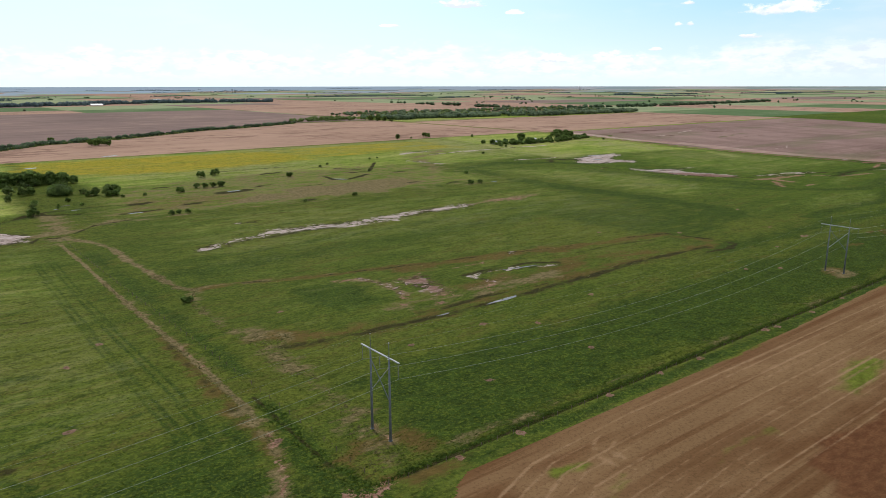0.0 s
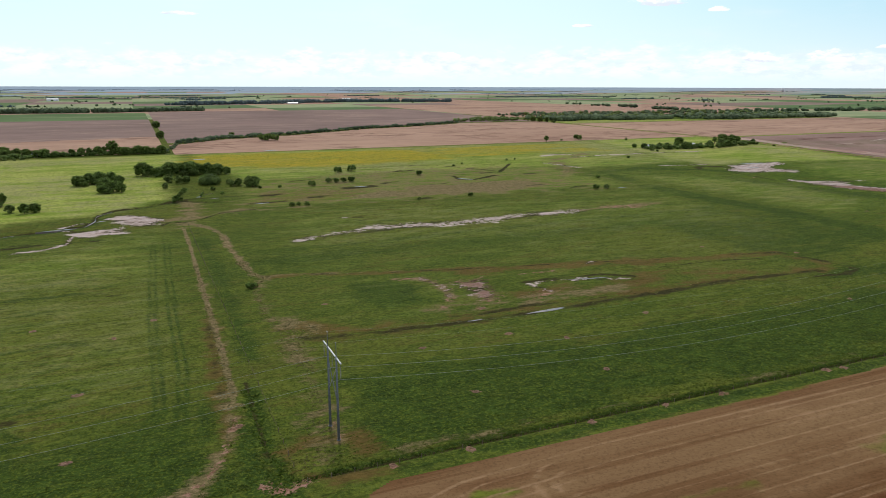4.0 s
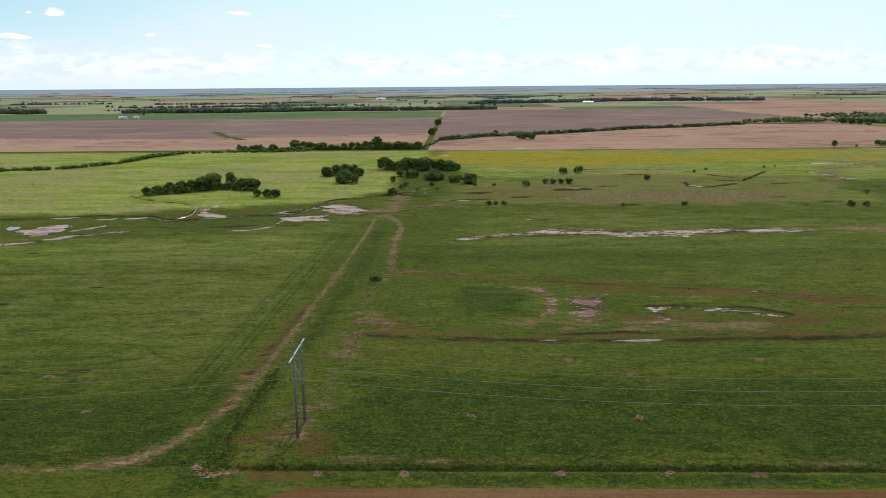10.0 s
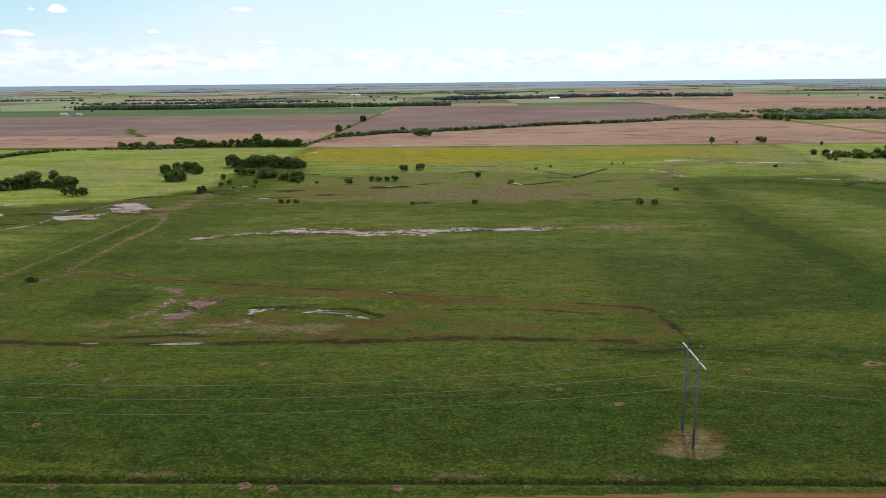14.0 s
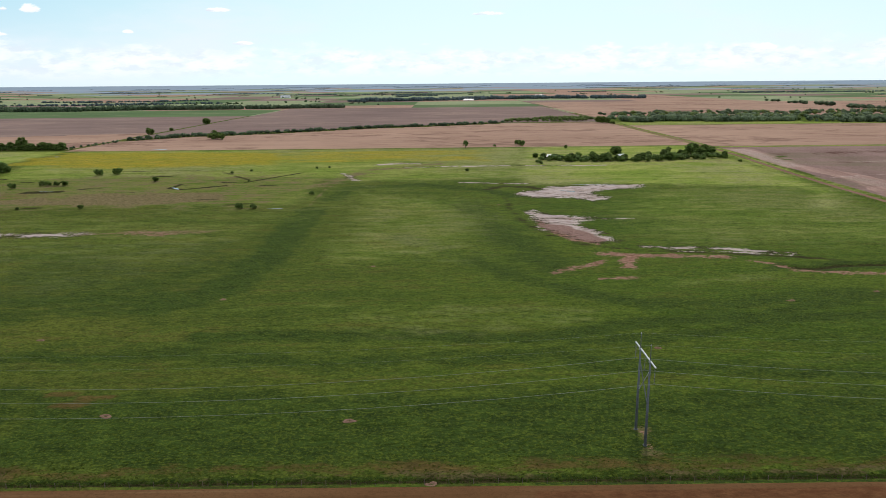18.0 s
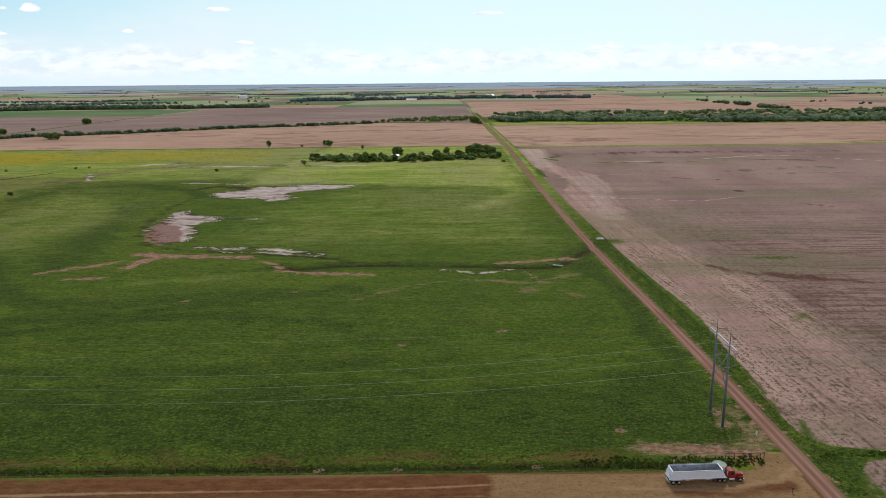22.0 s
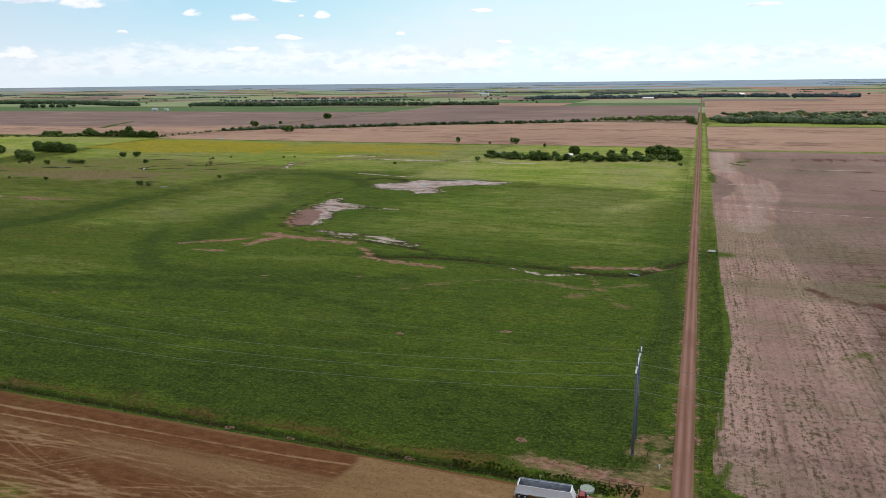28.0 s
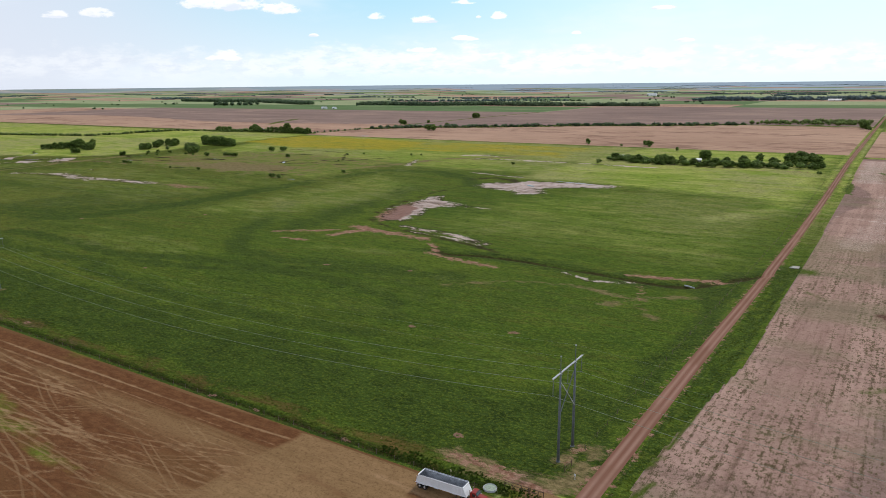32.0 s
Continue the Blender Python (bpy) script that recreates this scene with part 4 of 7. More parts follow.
paint("tint", ((110, 480), (220, 500), (230, 545), (130, 560)), 12, 0.36)
for k in range(26):
    a, b = 100 + (k * 73) % 330, 470 + (k * 47) % 170
    paint("wet_dark" if k % 3 else "lush_and_shade", [(a, b), (a + 8 + k % 9, b + 2 * (k % 3) - 2)], 1.6 + (k % 4) * 0.5, 0.62)
for k in range(40):
    a, b = -180 + (k * 61) % 230, 150 + (k * 37) % 270
    paint("wet_dark" if k % 2 else "lush_and_shade", [(a, b), (a + 3 + k % 5, b + 0.6)], 1.0 + (k % 3) * 0.4, 0.55)
# creek flats in the west
paint("mud", ((25, 479), (32, 487), (42, 486), (58, 469), (56, 449), (47, 444), (35, 455)), 5.0, 0.70, rough=2.6)
paint("mud", ((3, 449), (11, 441), (30, 442), (35, 446), (35, 427), (16, 423), (6, 431)), 5.0, 0.68, rough=2.6)
paint("mud", [(-17, 393), (-4, 396), (7, 407), (8, 425)], 1.5, 0.66)
paint("mud", ((-57, 451), (-56, 463), (-43, 451), (-33, 444), (-39, 441), (-47, 441)), 2.0, 0.72, rough=1.2)
paint("mud", [(-59, 462), (-55, 472), (-54, 486)], 1.4, 0.62)
paint("mud", [(-1, 456), (8, 465), (18, 471)], 1.2, 0.66)
paint("mud", [(-153, 439), (-134, 441)], 2.4, 0.85)
paint("mud", [(-116, 433), (-107, 436)], 2.0, 0.90)
paint("mud", [(-98, 436), (-88, 439)], 1.6, 0.85)
paint("mud", ((-150, 398), (-136, 412), (-130, 416), (-123, 406), (-122, 388), (-130, 380)), 4.5, 0.95, rough=2.4)
paint("mud", [(-115, 396), (-110, 402), (-103, 411)], 1.9, 0.88)
paint("mud", [(-150, 352), (-125, 360), (-111, 374), (-105, 382), (-94, 387), (-80, 393)], 2.6, 0.86)
paint("wet_dark", CREEK, 2.2, 0.74)
paint("wet_dark", CURL, 1.6, 0.6)
paint("tint", [(-70, 430), (-61, 439), (-57, 447)], 4.5, 0.8)
paint("lush_and_shade", [(p[0], p[1] - 6) for p in CREEK], 3.6, 0.5)
paint("wet_dark", [(-60, 405), (-40, 402), (-22, 405), (-2, 412)], 1.8, 0.55)
paint("wet_dark", [(57, 442), (62, 452), (70, 447), (82, 455), (96, 472), (120, 478)], 1.2, 0.6)
paint("dry", [(60, 455), (72, 470), (80, 500)], 7, 0.55)
paint("wet_dark", [(66, 534), (85, 538), (110, 540), (140, 536)], 2.0, 0.6)
paint("wet_dark", [(78, 114.3), (330, 114.5), (842, 114.4)], 0.55, 0.62, rough=0.15)
paint("lush_and_shade", [(78, 115.2), (330, 115.4), (842, 115.3)], 0.8, 0.7)
# worn rings dug into the pasture
SPOTS = [(64, 145), (26, 142), (3, 165), (-44, 246), (47, 244), (34, 228), (8, 248), (26, 181), (126, 177), (158, 178), (174, 167), (170, 139), (216, 178), (109, 238), (163, 208), (127, 140),
         (320, 260), (352, 228), (302, 160), (316, 151), (396, 178), (406, 203), (454, 146), (358, 174), (453, 250), (508, 304), (592, 287), (517, 142), (609, 190), (643, 119), (622, 418), (581, 472), (676, 240),
         (716, 252), (763, 188), (796, 201), (818, 130)]
EDGE_SPOTS = [(93, 113), (112, 112.6), (146, 113), (170, 113.4), (189, 113), (230, 113.6), (236, 112.4), (262, 112.6), (289, 113), (538, 113.6), (749, 115), (766, 115), (796, 115.5)]
for x, y in SPOTS:
    spot("red", x, y, 1.3, 0.6)
for x, y in EDGE_SPOTS:
    spot("red", x, y - 1.0, 1.0, 0.7)
for x, y in ((85, 132), (328, 132), (588, 131), (844, 136)):
    paint("dry", [(x, y - 5), (x + 1, y + 5)], 2.2, 0.52)
    paint("red", [(x + 0.5, y - 4), (x + 1, y + 4)], 1.2, 0.46)
    if x > 300:
        paint("lush_and_shade", [(x - 4, y - 8), (x + 6, y - 6), (x + 8, y + 5), (x - 5, y + 9), (x - 9, y)], 4.5, 0.95)
paint("dry", [(325, 128), (331, 130), (330, 136)], 4.0, 0.66)
paint("tint", [(324, 130), (332, 134)], 4.5, 0.56)
paint("lush_and_shade", [(868, 118.6), (884, 118.4), (906, 118.0)], 2.0, 0.8)
paint("lush_and_shade", [(560, 112.9), (700, 113.0), (842, 113.2)], 0.9, 0.72, rough=0.2)
# middle distance in full sun, put into the colour as paler grass
paint("pale", ((-400, 260), (60, 300), (60, 430), (-20, 390), (-400, 350)), 30, 0.42)
paint("pale", ((-400, 160), (60, 170), (60, 300), (-400, 330)), 20, 0.30)
paint("pale", ((110, 330), (420, 300), (440, 420), (300, 460), (120, 470)), 26, 0.30)
paint("pale", ((480, 300), (560, 320), (580, 420), (560, 500), (470, 540)), 22, 0.40)
paint("pale", ((650, 345), (840, 330), (842, 560), (700, 540), (650, 450)), 24, 0.40)
paint("lush_and_shade", ((330, 205), (438, 222), (440, 330), (330, 330)), 14, 0.36)
paint("lush_and_shade", ((640, 440), (760, 420), (800, 350), (660, 350)), 16, 0.30)
paint("pale", ((612, 560), (700, 556), (846, 530), (846, 640), (600, 620)), 14, 0.76)
paint("pale", [(860, 420), (861, 520), (860, 620)], 3.0, 0.45)
paint("pale", ((650, 150), (800, 190), (846, 200), (846, 330), (700, 260)), 22, 0.13)
paint("pale", ((600, 610), (846, 600), (846, 835), (640, 835)), 16, 0.85)
# near strip under cloud, its shade painted into the grass colour
paint("lush_and_shade", ((-190, 117), (60, 117), (60, 150), (-190, 170)), 14, 0.50)
paint("lush_and_shade", ((430, 118), (840, 118), (840, 158), (430, 160)), 10, 0.54)
paint("pale", [(848.5, 620), (849, 900), (848.5, 1310)], 4, 0.8)
paint("pale", [(860, 600), (860, 900), (860, 1300)], 4, 0.8)
paint("pale", [(858.5, 150), (859, 260), (859, 420)], 1.2, 0.22)
paint("pale", ((866, 1214), (1660, 1214), (1660, 1245), (1240, 1245), (1180, 1290), (866, 1330)), 6, 0.8)
paint("pale", ((866, 806), (1660, 806), (1660, 822), (866, 822)), 3, 0.7)
paint("red", [(851.3, 60), (851.5, 300), (851.2, 600), (851.4, 1000)], 0.8, 0.40)
paint("red", [(856.9, 60), (856.7, 300), (857.0, 600), (856.8, 1000)], 0.8, 0.38)
paint("lush_and_shade", ((822, 123), (848, 124), (849, 165), (835, 172), (812, 150), (800, 124)), 6, 0.5)
for k in range(24):
    yy = 92 + k * 11
    paint("lush_and_shade", [(858.2 + (k * 5) % 4, yy), (859.6 + (k * 3) % 5, yy + 6 + k % 5)], 1.3 + 0.3 * (k % 3), 0.60)
paint("lush_and_shade", [(862, 150), (863.5, 190), (863.6, 260), (863, 330)], 0.9, 0.62)
paint("lush_and_shade", [(862, 92), (863, 112), (866, 118), (874, 119.6)], 3.2, 0.72)
paint("lush_and_shade", [(857.4, 96), (857.6, 150), (857.5, 240)], 0.7, 0.55)
paint("dry", [(848.5, 124), (849, 134), (848, 142)], 2.2, 0.6)
# yard at the road corner
paint("red", [(822, 121.5), (839, 121), (847, 117)], 2.2, 0.75)
paint("dry", [(822, 122), (846, 119), (850, 128)], 3.4, 0.7)
spot("lush_and_shade", 848, 177, 3.0, 1.0)
# cropped field in the south
paint("pale", ((784, 40), (851, 40), (851, 111), (784, 111.5)), 0.5, 0.9)
paint("pale", ((838, 110), (851.9, 110), (851.9, 119.5), (838, 119.5)), 0.5, 0.9)
paint("pale", ((80, 62), (330, 60), (330, 104), (90, 104)), 8, 0.50)
# darker tone over the eastern stubble
paint("wet_dark", ((430, 40), (783, 40), (783, 106), (430, 106)), 30, 0.52)
paint("wet_dark", [(824, 104), (836, 103), (846, 106)], 2.2, 0.5)
paint("wet_dark", [(800, 98), (812, 96)], 3.0, 0.4)
paint("track", [(812, 106), (830, 104.5), (846, 108), (853, 114)], 0.8, 0.6)
paint("wet_dark", ((560, 101.5), (785, 101.5), (786, 111.6), (560, 110)), 1.2, 0.62, rough=0.3)
paint("track", [(600, 104), (670, 105), (714, 106), (767, 106.4), (786, 107.5)], 0.4, 0.75)
paint("track", [(600, 101), (684, 101.6), (746, 102.5), (784, 103.5)], 0.34, 0.6)
paint("pale", ((600, 92), (684, 96), (746, 98), (782, 99), (782, 101), (600, 100)), 1.5, 0.66)
paint("lush_and_shade", [(700, 80), (721, 74), (736, 72), (755, 74)], 3.5, 0.40)
paint("wet_dark", ((690, 84), (760, 80), (770, 90), (700, 95)), 3.0, 0.5)
paint("wet_dark", ((640, 70), (720, 66), (730, 76), (650, 82)), 3.0, 0.6)
for k in range(6):
    yy = 102.0 - k * 7.4
    paint("track", [(84 + k * 5, yy - 9), (104 + k * 2, yy - 2), (140, yy), (300, yy - 1), (470, yy + 0.5)], 0.40, 0.66, rough=0.1)
    paint("track", [(86 + k * 5, yy - 12), (108 + k * 2, yy - 4.6), (142, yy - 2.6), (300, yy - 3.4), (430, yy - 2)], 0.34, 0.50, rough=0.1)
for x0, y0, x1, y1 in ((640, 98, 786, 88), (650, 86, 784, 97), (690, 60, 780, 95), (720, 56, 784, 90), (600, 92, 770, 78), (660, 70, 784, 84), (640, 80, 780, 70), (742, 54, 770, 98), (700, 96, 782, 62)):
    for off in (0.0, 2.2):
        paint("track", [(x0 + off * 0.3, y0 + off), ((x0 + x1) / 2, (y0 + y1) / 2 + off + 1.5), (x1 + off * 0.3, y1 + off)], 0.34, 0.60, rough=0.1)
for r in (5, 9):
    paint("track", [(118 + 9 - r * math.cos(radians(a)), 90 + r * math.sin(radians(a))) for a in range(-60, 91, 15)], 0.5, 0.7)
paint("wet_dark", ((100, 30), (330, 20), (330, 52), (190, 56), (150, 58)), 5.0, 0.55)
paint("lush_and_shade", [(136, 75), (147, 76), (161, 75)], 3, 0.62)
paint("lush_and_shade", [(105, 94), (114, 92)], 1.6, 0.45)
paint("wet_dark", ((150, 62), (165, 64), (200, 61), (330, 62), (330, 40), (150, 40)), 3, 0.66)
paint("lush_and_shade", [(200, 72), (230, 78)], 4, 0.4)
paint("lush_and_shade", [(104, 78), (116, 84)], 3, 0.4)
paint("lush_and_shade", [(690, 76), (700, 70)], 5, 0.5)
# ploughed field in the east
paint("pale", ((858, 118), (893, 112), (895, 132), (901, 174), (911, 246), (911, 273), (903, 294), (900, 330), (895, 390), (904, 485), (913, 541), (912, 601), (890, 645), (890, 710), (896, 792), (862, 796), (863, 644), (880, 600), (882, 560), (866, 500), (860, 300)), 2.5, 0.85)
# broad paler tone over the farther parts of the strip
paint("track", ((866, 640), (888, 645), (886, 700), (892, 790), (864, 790)), 4.0, 0.50)
paint("track", ((868, 400), (895, 398), (904, 485), (912, 545), (908, 598), (882, 596), (884, 500)), 6.0, 0.44)
paint("track", ((878, 300), (897, 300), (894, 390), (872, 390)), 8.0, 0.26)
paint("track", [(867, 498), (889, 490), (923, 477), (960, 468), (994, 485)], 1.0, 0.80)
paint("track", [(874, 582), (911, 594), (941, 599), (971, 582)], 1.2, 0.70)
paint("wet_dark", [(941, 597), (971, 580), (1004, 563), (1048, 592), (1100, 598), (1146, 593), (1200, 560)], 2.0, 0.42)
paint("wet_dark", [(996, 469), (1030, 451), (1056, 427), (1100, 405)], 1.4, 0.44)
paint("track", [(947, 675), (986, 677)], 2.0, 0.80)
paint("track", [(1040, 690), (1066, 699), (1112, 713), (1147, 703), (1181, 681), (1240, 650)], 2.4, 0.80)
paint("wet_dark", [(926, 672), (1000, 668), (1080, 684), (1160, 672), (1230, 636)], 4.0, 0.40)
paint("lush_and_shade", [(893, 690), (880, 706), (897, 716)], 4, 0.6)
paint("lush_and_shade", [(860, 695), (864, 640), (866, 595), (872, 580)], 3.0, 0.7)
paint("lush_and_shade", [(1034, 610), (1113, 630), (1160, 620)], 8, 0.36)
paint("wet_dark", [(905, 735), (960, 742), (1030, 745), (1200, 740)], 14, 0.36)
paint("wet_dark", [(900, 288), (912, 275), (929, 268), (947, 261), (967, 255), (1000, 250)], 4.5, 0.56)
paint("wet_dark", ((916, 258), (980, 250), (970, 130), (910, 120), (908, 180)), 8, 0.22)
paint("wet_dark", ((864, 30), (1100, 30), (1100, 117), (864, 117)), 4, 0.5)
paint("lush_and_shade", [(922, 305), (944, 304)], 3.5, 0.50)
paint("lush_and_shade", [(884, 299), (872, 310)], 3, 0.35)
paint("lush_and_shade", [(898, 208), (904, 214)], 3, 0.45)
spot("wet_dark", 1003, 509, 4.0, 0.8)

# darker tone over the near eastern pasture
paint("lush_and_shade", ((640, 118), (790, 118), (800, 260), (640, 270)), 14, 0.24)
paint("pale", ((330, 400), (450, 400), (540, 560), (440, 600), (330, 540)), 20, 0.24)
paint("lush_and_shade", [(300, 88), (360, 92), (420, 90)], 2.2, 0.5)
paint("lush_and_shade", [(240, 60), (300, 66), (340, 64)], 2.5, 0.6)
paint("lush_and_shade", [(560, 74), (600, 70), (640, 62)], 4.0, 0.6)
paint("wet_dark", [(330, 106), (420, 106.5), (520, 106)], 1.6, 0.4)
paint("pale", ((100, 170), (300, 170), (430, 300), (430, 420), (110, 420), (100, 300)), 20, 0.20)
# the grassed verge between road and worked field
EDGE_G = np.interp(GY, [60, 105, 118, 122, 128, 140, 169, 214, 300, 806], [861.6, 861.6, 880, 864, 860.5, 860, 862.6, 867, 865.5, 864])
VERGE = (GX > 856) & (GX < EDGE_G + 0.3) & (GY > 60) & (GY < 600)
MASK["pale"][VERGE] = np.where(GY[VERGE] > 300, np.clip(0.10 + (GY[VERGE] - 300) / 500, 0.10, 0.5), np.minimum(MASK["pale"][VERGE], 0.10))
MASK["wet_dark"][VERGE] = 0

# ---- ground, cut along the field borders ----
BX, BY, BZ = draw_in(GX, GY, GZ)
COORD = np.stack([BX, BY, BZ], -1).reshape(-1, 3)
QX, QY = (GX[:-1, :-1] + GX[1:, 1:]) / 2, (GY[:-1, :-1] + GY[1:, 1:]) / 2
CREEK_N = [(95, 986), (163, 1060), (234, 1085), (313, 1133), (426, 1212), (535, 1251), (654, 1318), (760, 1330), (850, 1325)]
CREEK_LINE = np.interp(QX, [p[0] for p in CREEK_N], [p[1] for p in CREEK_N])
LABELS = ["ground", "stubble_field", "ploughed_field", "dirt_road", "field_wheat", "field_fallow", "field_crop", "field_grass", "plain_far"]
WHICH = np.zeros(QX.shape, int)
cell = (np.floor((QX - 854) / 805).astype(int) * 7 + np.floor((QY - 14) / 402).astype(int) * 13 + np.floor((QX - 854) / 402).astype(int) * np.floor(QY / 805).astype(int)) % 9
PATCH = np.array([4, 7, 6, 7, 4, 7, 5, 7, 6])[cell]
outer = (QY > 1720) | ((QY > 860) & (QX > 1660)) | ((QY > 1720) & (QX < 78)) | ((QX < -1100) & (QY > 862))
WHICH[outer] = PATCH[outer]
ragged = (np.floor((QX - 854) / 1610).astype(int) * 37 + np.floor((QY - 14) / 805).astype(int) * 53) % 11
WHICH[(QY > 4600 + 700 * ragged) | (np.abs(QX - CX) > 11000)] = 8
WHICH[(QX < 78) & (QY > 862) & (QY < 1715) & (QX > -1500)] = 4
WHICH[(QX < 78) & (QY > 1120 + 60 * np.sin(QX / 210)) & (QY < 1715) & (QX > -1500)] = 5
WHICH[(QX < 78) & (QY > 1722) & (QY < 2120) & (QX > -2200)] = 6
WHICH[(dist_line(QX, QY, [(-304, 1217), (-250, 1110), (-198, 1029)]) < 7)] = 0
WHICH[(QX > 86) & (QX < 849) & (QY > CREEK_LINE + 14) & (QY < 2150)] = 5
WHICH[(QX > 86) & (QX < 849) & (QY > 838) & (QY < CREEK_LINE - 12)] = 4
WHICH[(QX > 864) & (QX < 1660) & (QY > 822) & (QY < 1214)] = 4
WHICH[(QX > 864) & (QX < 1660) & (QY > 1480) & (QY < 2600)] = 4
WHICH[(QX > 664) & (QX < 1660) & (QY > 1214) & (QY < 1480) & (QX > 864)] = 0
WEST_EDGE = np.interp(QY, [120, 122, 128, 140, 169, 214, 300, 806], [874, 864, 860.5, 860, 862.6, 867, 865.5, 864])
WHICH[(QX > WEST_EDGE) & (QX < 1660) & (QY > np.interp(QX, [874, 887], [120, 119])) & (QY < 806)] = 2
WHICH[(QX > 861.6) & (QX < 1660) & (QY < np.interp(QX, [862, 868, 873, 886], [107, 115, 116, 117]))] = 2
round_off = (QX > 92) | ((QX > 74) & (np.hypot(QX - 98, QY - 88) < 20))
SOUTH_EDGE = np.interp(QX, [74, 230, 330, 400, 851], [106.4, 106.8, 110.8, 111.9, 112.0])
WHICH[round_off & (QX > 74) & (QX < 851.9) & (QY < SOUTH_EDGE) & (QY > -400)] = 1
WHICH[(QX > 784) & (QX < 851.9) & (QY < 112) & (QY > 60)] = 1
WHICH[(QX > 838) & (QX < 851.9) & (QY < 119) & (QY > 60)] = 1
WHICH[(QX > 851.9) & (QX < 856.2) & (QY > -400) & (QY < 4200)] = 3


GAIN = {"tint": 1.5, "wet_dark": 1.45, "dry": 1.2, "lush_and_shade": 1.3, "flower": 1.3, "mud": 1.1}


def sheet(name, which, mat, label, category):
    jj, ii = np.nonzero(WHICH == which)
    quads = np.stack([jj * NX + ii, jj * NX + ii + 1, (jj + 1) * NX + ii + 1, (jj + 1) * NX + ii], -1)
    used, flat = np.unique(quads, return_inverse=True)
    me = bpy.data.meshes.new(name)
    me.vertices.add(len(used))
    me.vertices.foreach_set("co", COORD[used].astype(np.float32).ravel())
    me.loops.add(flat.size)
    me.loops.foreach_set("vertex_index", flat.ravel().astype(np.int32))
    me.polygons.add(len(quads))
    me.polygons.foreach_set("loop_start", np.arange(0, flat.size, 4, dtype=np.int32))
    me.update(calc_edges=True)
    me.polygons.foreach_set("use_smooth", np.ones(len(quads), bool))
    if which < 3:
        for layer, kinds in (("cover_a", ("mud", "dry", "flower")), ("cover_b", ("lush_and_shade", "pale", "red")), ("cover_c", ("wet_dark", "tint", "track"))):
            a = me.attributes.new(layer, "FLOAT_COLOR", "POINT")
            col = np.ones((len(used), 4), np.float32)
            for c, k in enumerate(kinds):
                col[:, c] = np.clip(MASK[k].ravel()[used] * GAIN.get(k, 1.0), 0, 1)
            a.data.foreach_set("color", col.ravel())
    me.materials.append(mat)
    return tagged(new(name, me), label, category, kind="structure")


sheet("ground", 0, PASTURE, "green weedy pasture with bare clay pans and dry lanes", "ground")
sheet("stubble_field", 1, STUBBLE, "tan harvested stubble field with wheel tracks", "field")
sheet("ploughed_field", 2, PLOUGH, "pinkish brown worked soil with faint rows", "field")
sheet("dirt_road", 3, ROAD, "straight red dirt road with two pale wheel ruts", "road")
sheet("wheat_field", 4, PINK, "pinkish tan wheat stubble on the plain", "field")
sheet("fallow_field", 5, PURPLE, "dull purple brown fallow field on the plain", "field")
sheet("crop_field", 6, FARGREEN, "dark green crop field far off", "field")
sheet("grass_field", 7, FARTAN, "pale green and straw grassland far off", "field")
sheet("backdrop_plain", 8, DISTANCE, "farmland with grey-blue haze painted in, out to the horizon", "distance")

# ---- building helpers ----


def mesh_of(name, bm, mat, smooth=False):
    me = bpy.data.meshes.new(name)
    bm.to_mesh(me)
    bm.free()
    for m in mat if isinstance(mat, (list, tuple)) else (mat,):
        me.materials.append(m)
    if smooth:
        me.polygons.foreach_set("use_smooth", np.ones(len(me.polygons), bool))
    return me


def part(name, bm, mat, parent, label="", smooth=False):
    ob = new(name, mesh_of(name, bm, mat, smooth) if isinstance(bm, bmesh.types.BMesh) else bm)
    ob.parent = parent
    return tagged(ob, label)


def thing(name, label, category, group="", at=(0, 0, 0), turn=0.0, kind=""):
    ob = new(name)
    ob.empty_display_size = 0.5
    ob.matrix_basis = Matrix.Translation(at) @ Matrix.Rotation(radians(turn), 4, "Z")
    return tagged(ob, label, category, group, kind)


def box(bm, lo, hi, bevel=0.0):
    c = [(a + b) / 2 for a, b in zip(lo, hi)]
    s = [b - a for a, b in zip(lo, hi)]
    r = bmesh.ops.create_cube(bm, size=1.0, matrix=Matrix.Translation(c) @ Matrix.Diagonal((*s, 1)))
    if bevel:
        es = list({e for v in r["verts"] for e in v.link_edges})
        bmesh.ops.bevel(bm, geom=es, offset=bevel, segments=2, affect="EDGES", profile=0.6)
    return bm


def rod(bm, a, b, r0, r1=None, n=8):
    a, b = Vector(a), Vector(b)
    d = b - a
    m = Matrix.Translation((a + b) / 2) @ d.to_track_quat("Z", "Y").to_matrix().to_4x4()
    bmesh.ops.create_cone(bm, cap_ends=True, segments=n, radius1=r0, radius2=r0 if r1 is None else r1, depth=d.length, matrix=m)
    return bm


def prism(bm, outline, y0, y1):
    """An outline in x and z, drawn out along y."""
    a = [bm.verts.new((x, y0, z)) for x, z in outline]
    b = [bm.verts.new((x, y1, z)) for x, z in outline]
    bm.faces.new(a)
    bm.faces.new(b[::-1])
    for i in range(len(outline)):
        j = (i + 1) % len(outline)
        bm.faces.new((a[j], a[i], b[i], b[j]))
    return bm


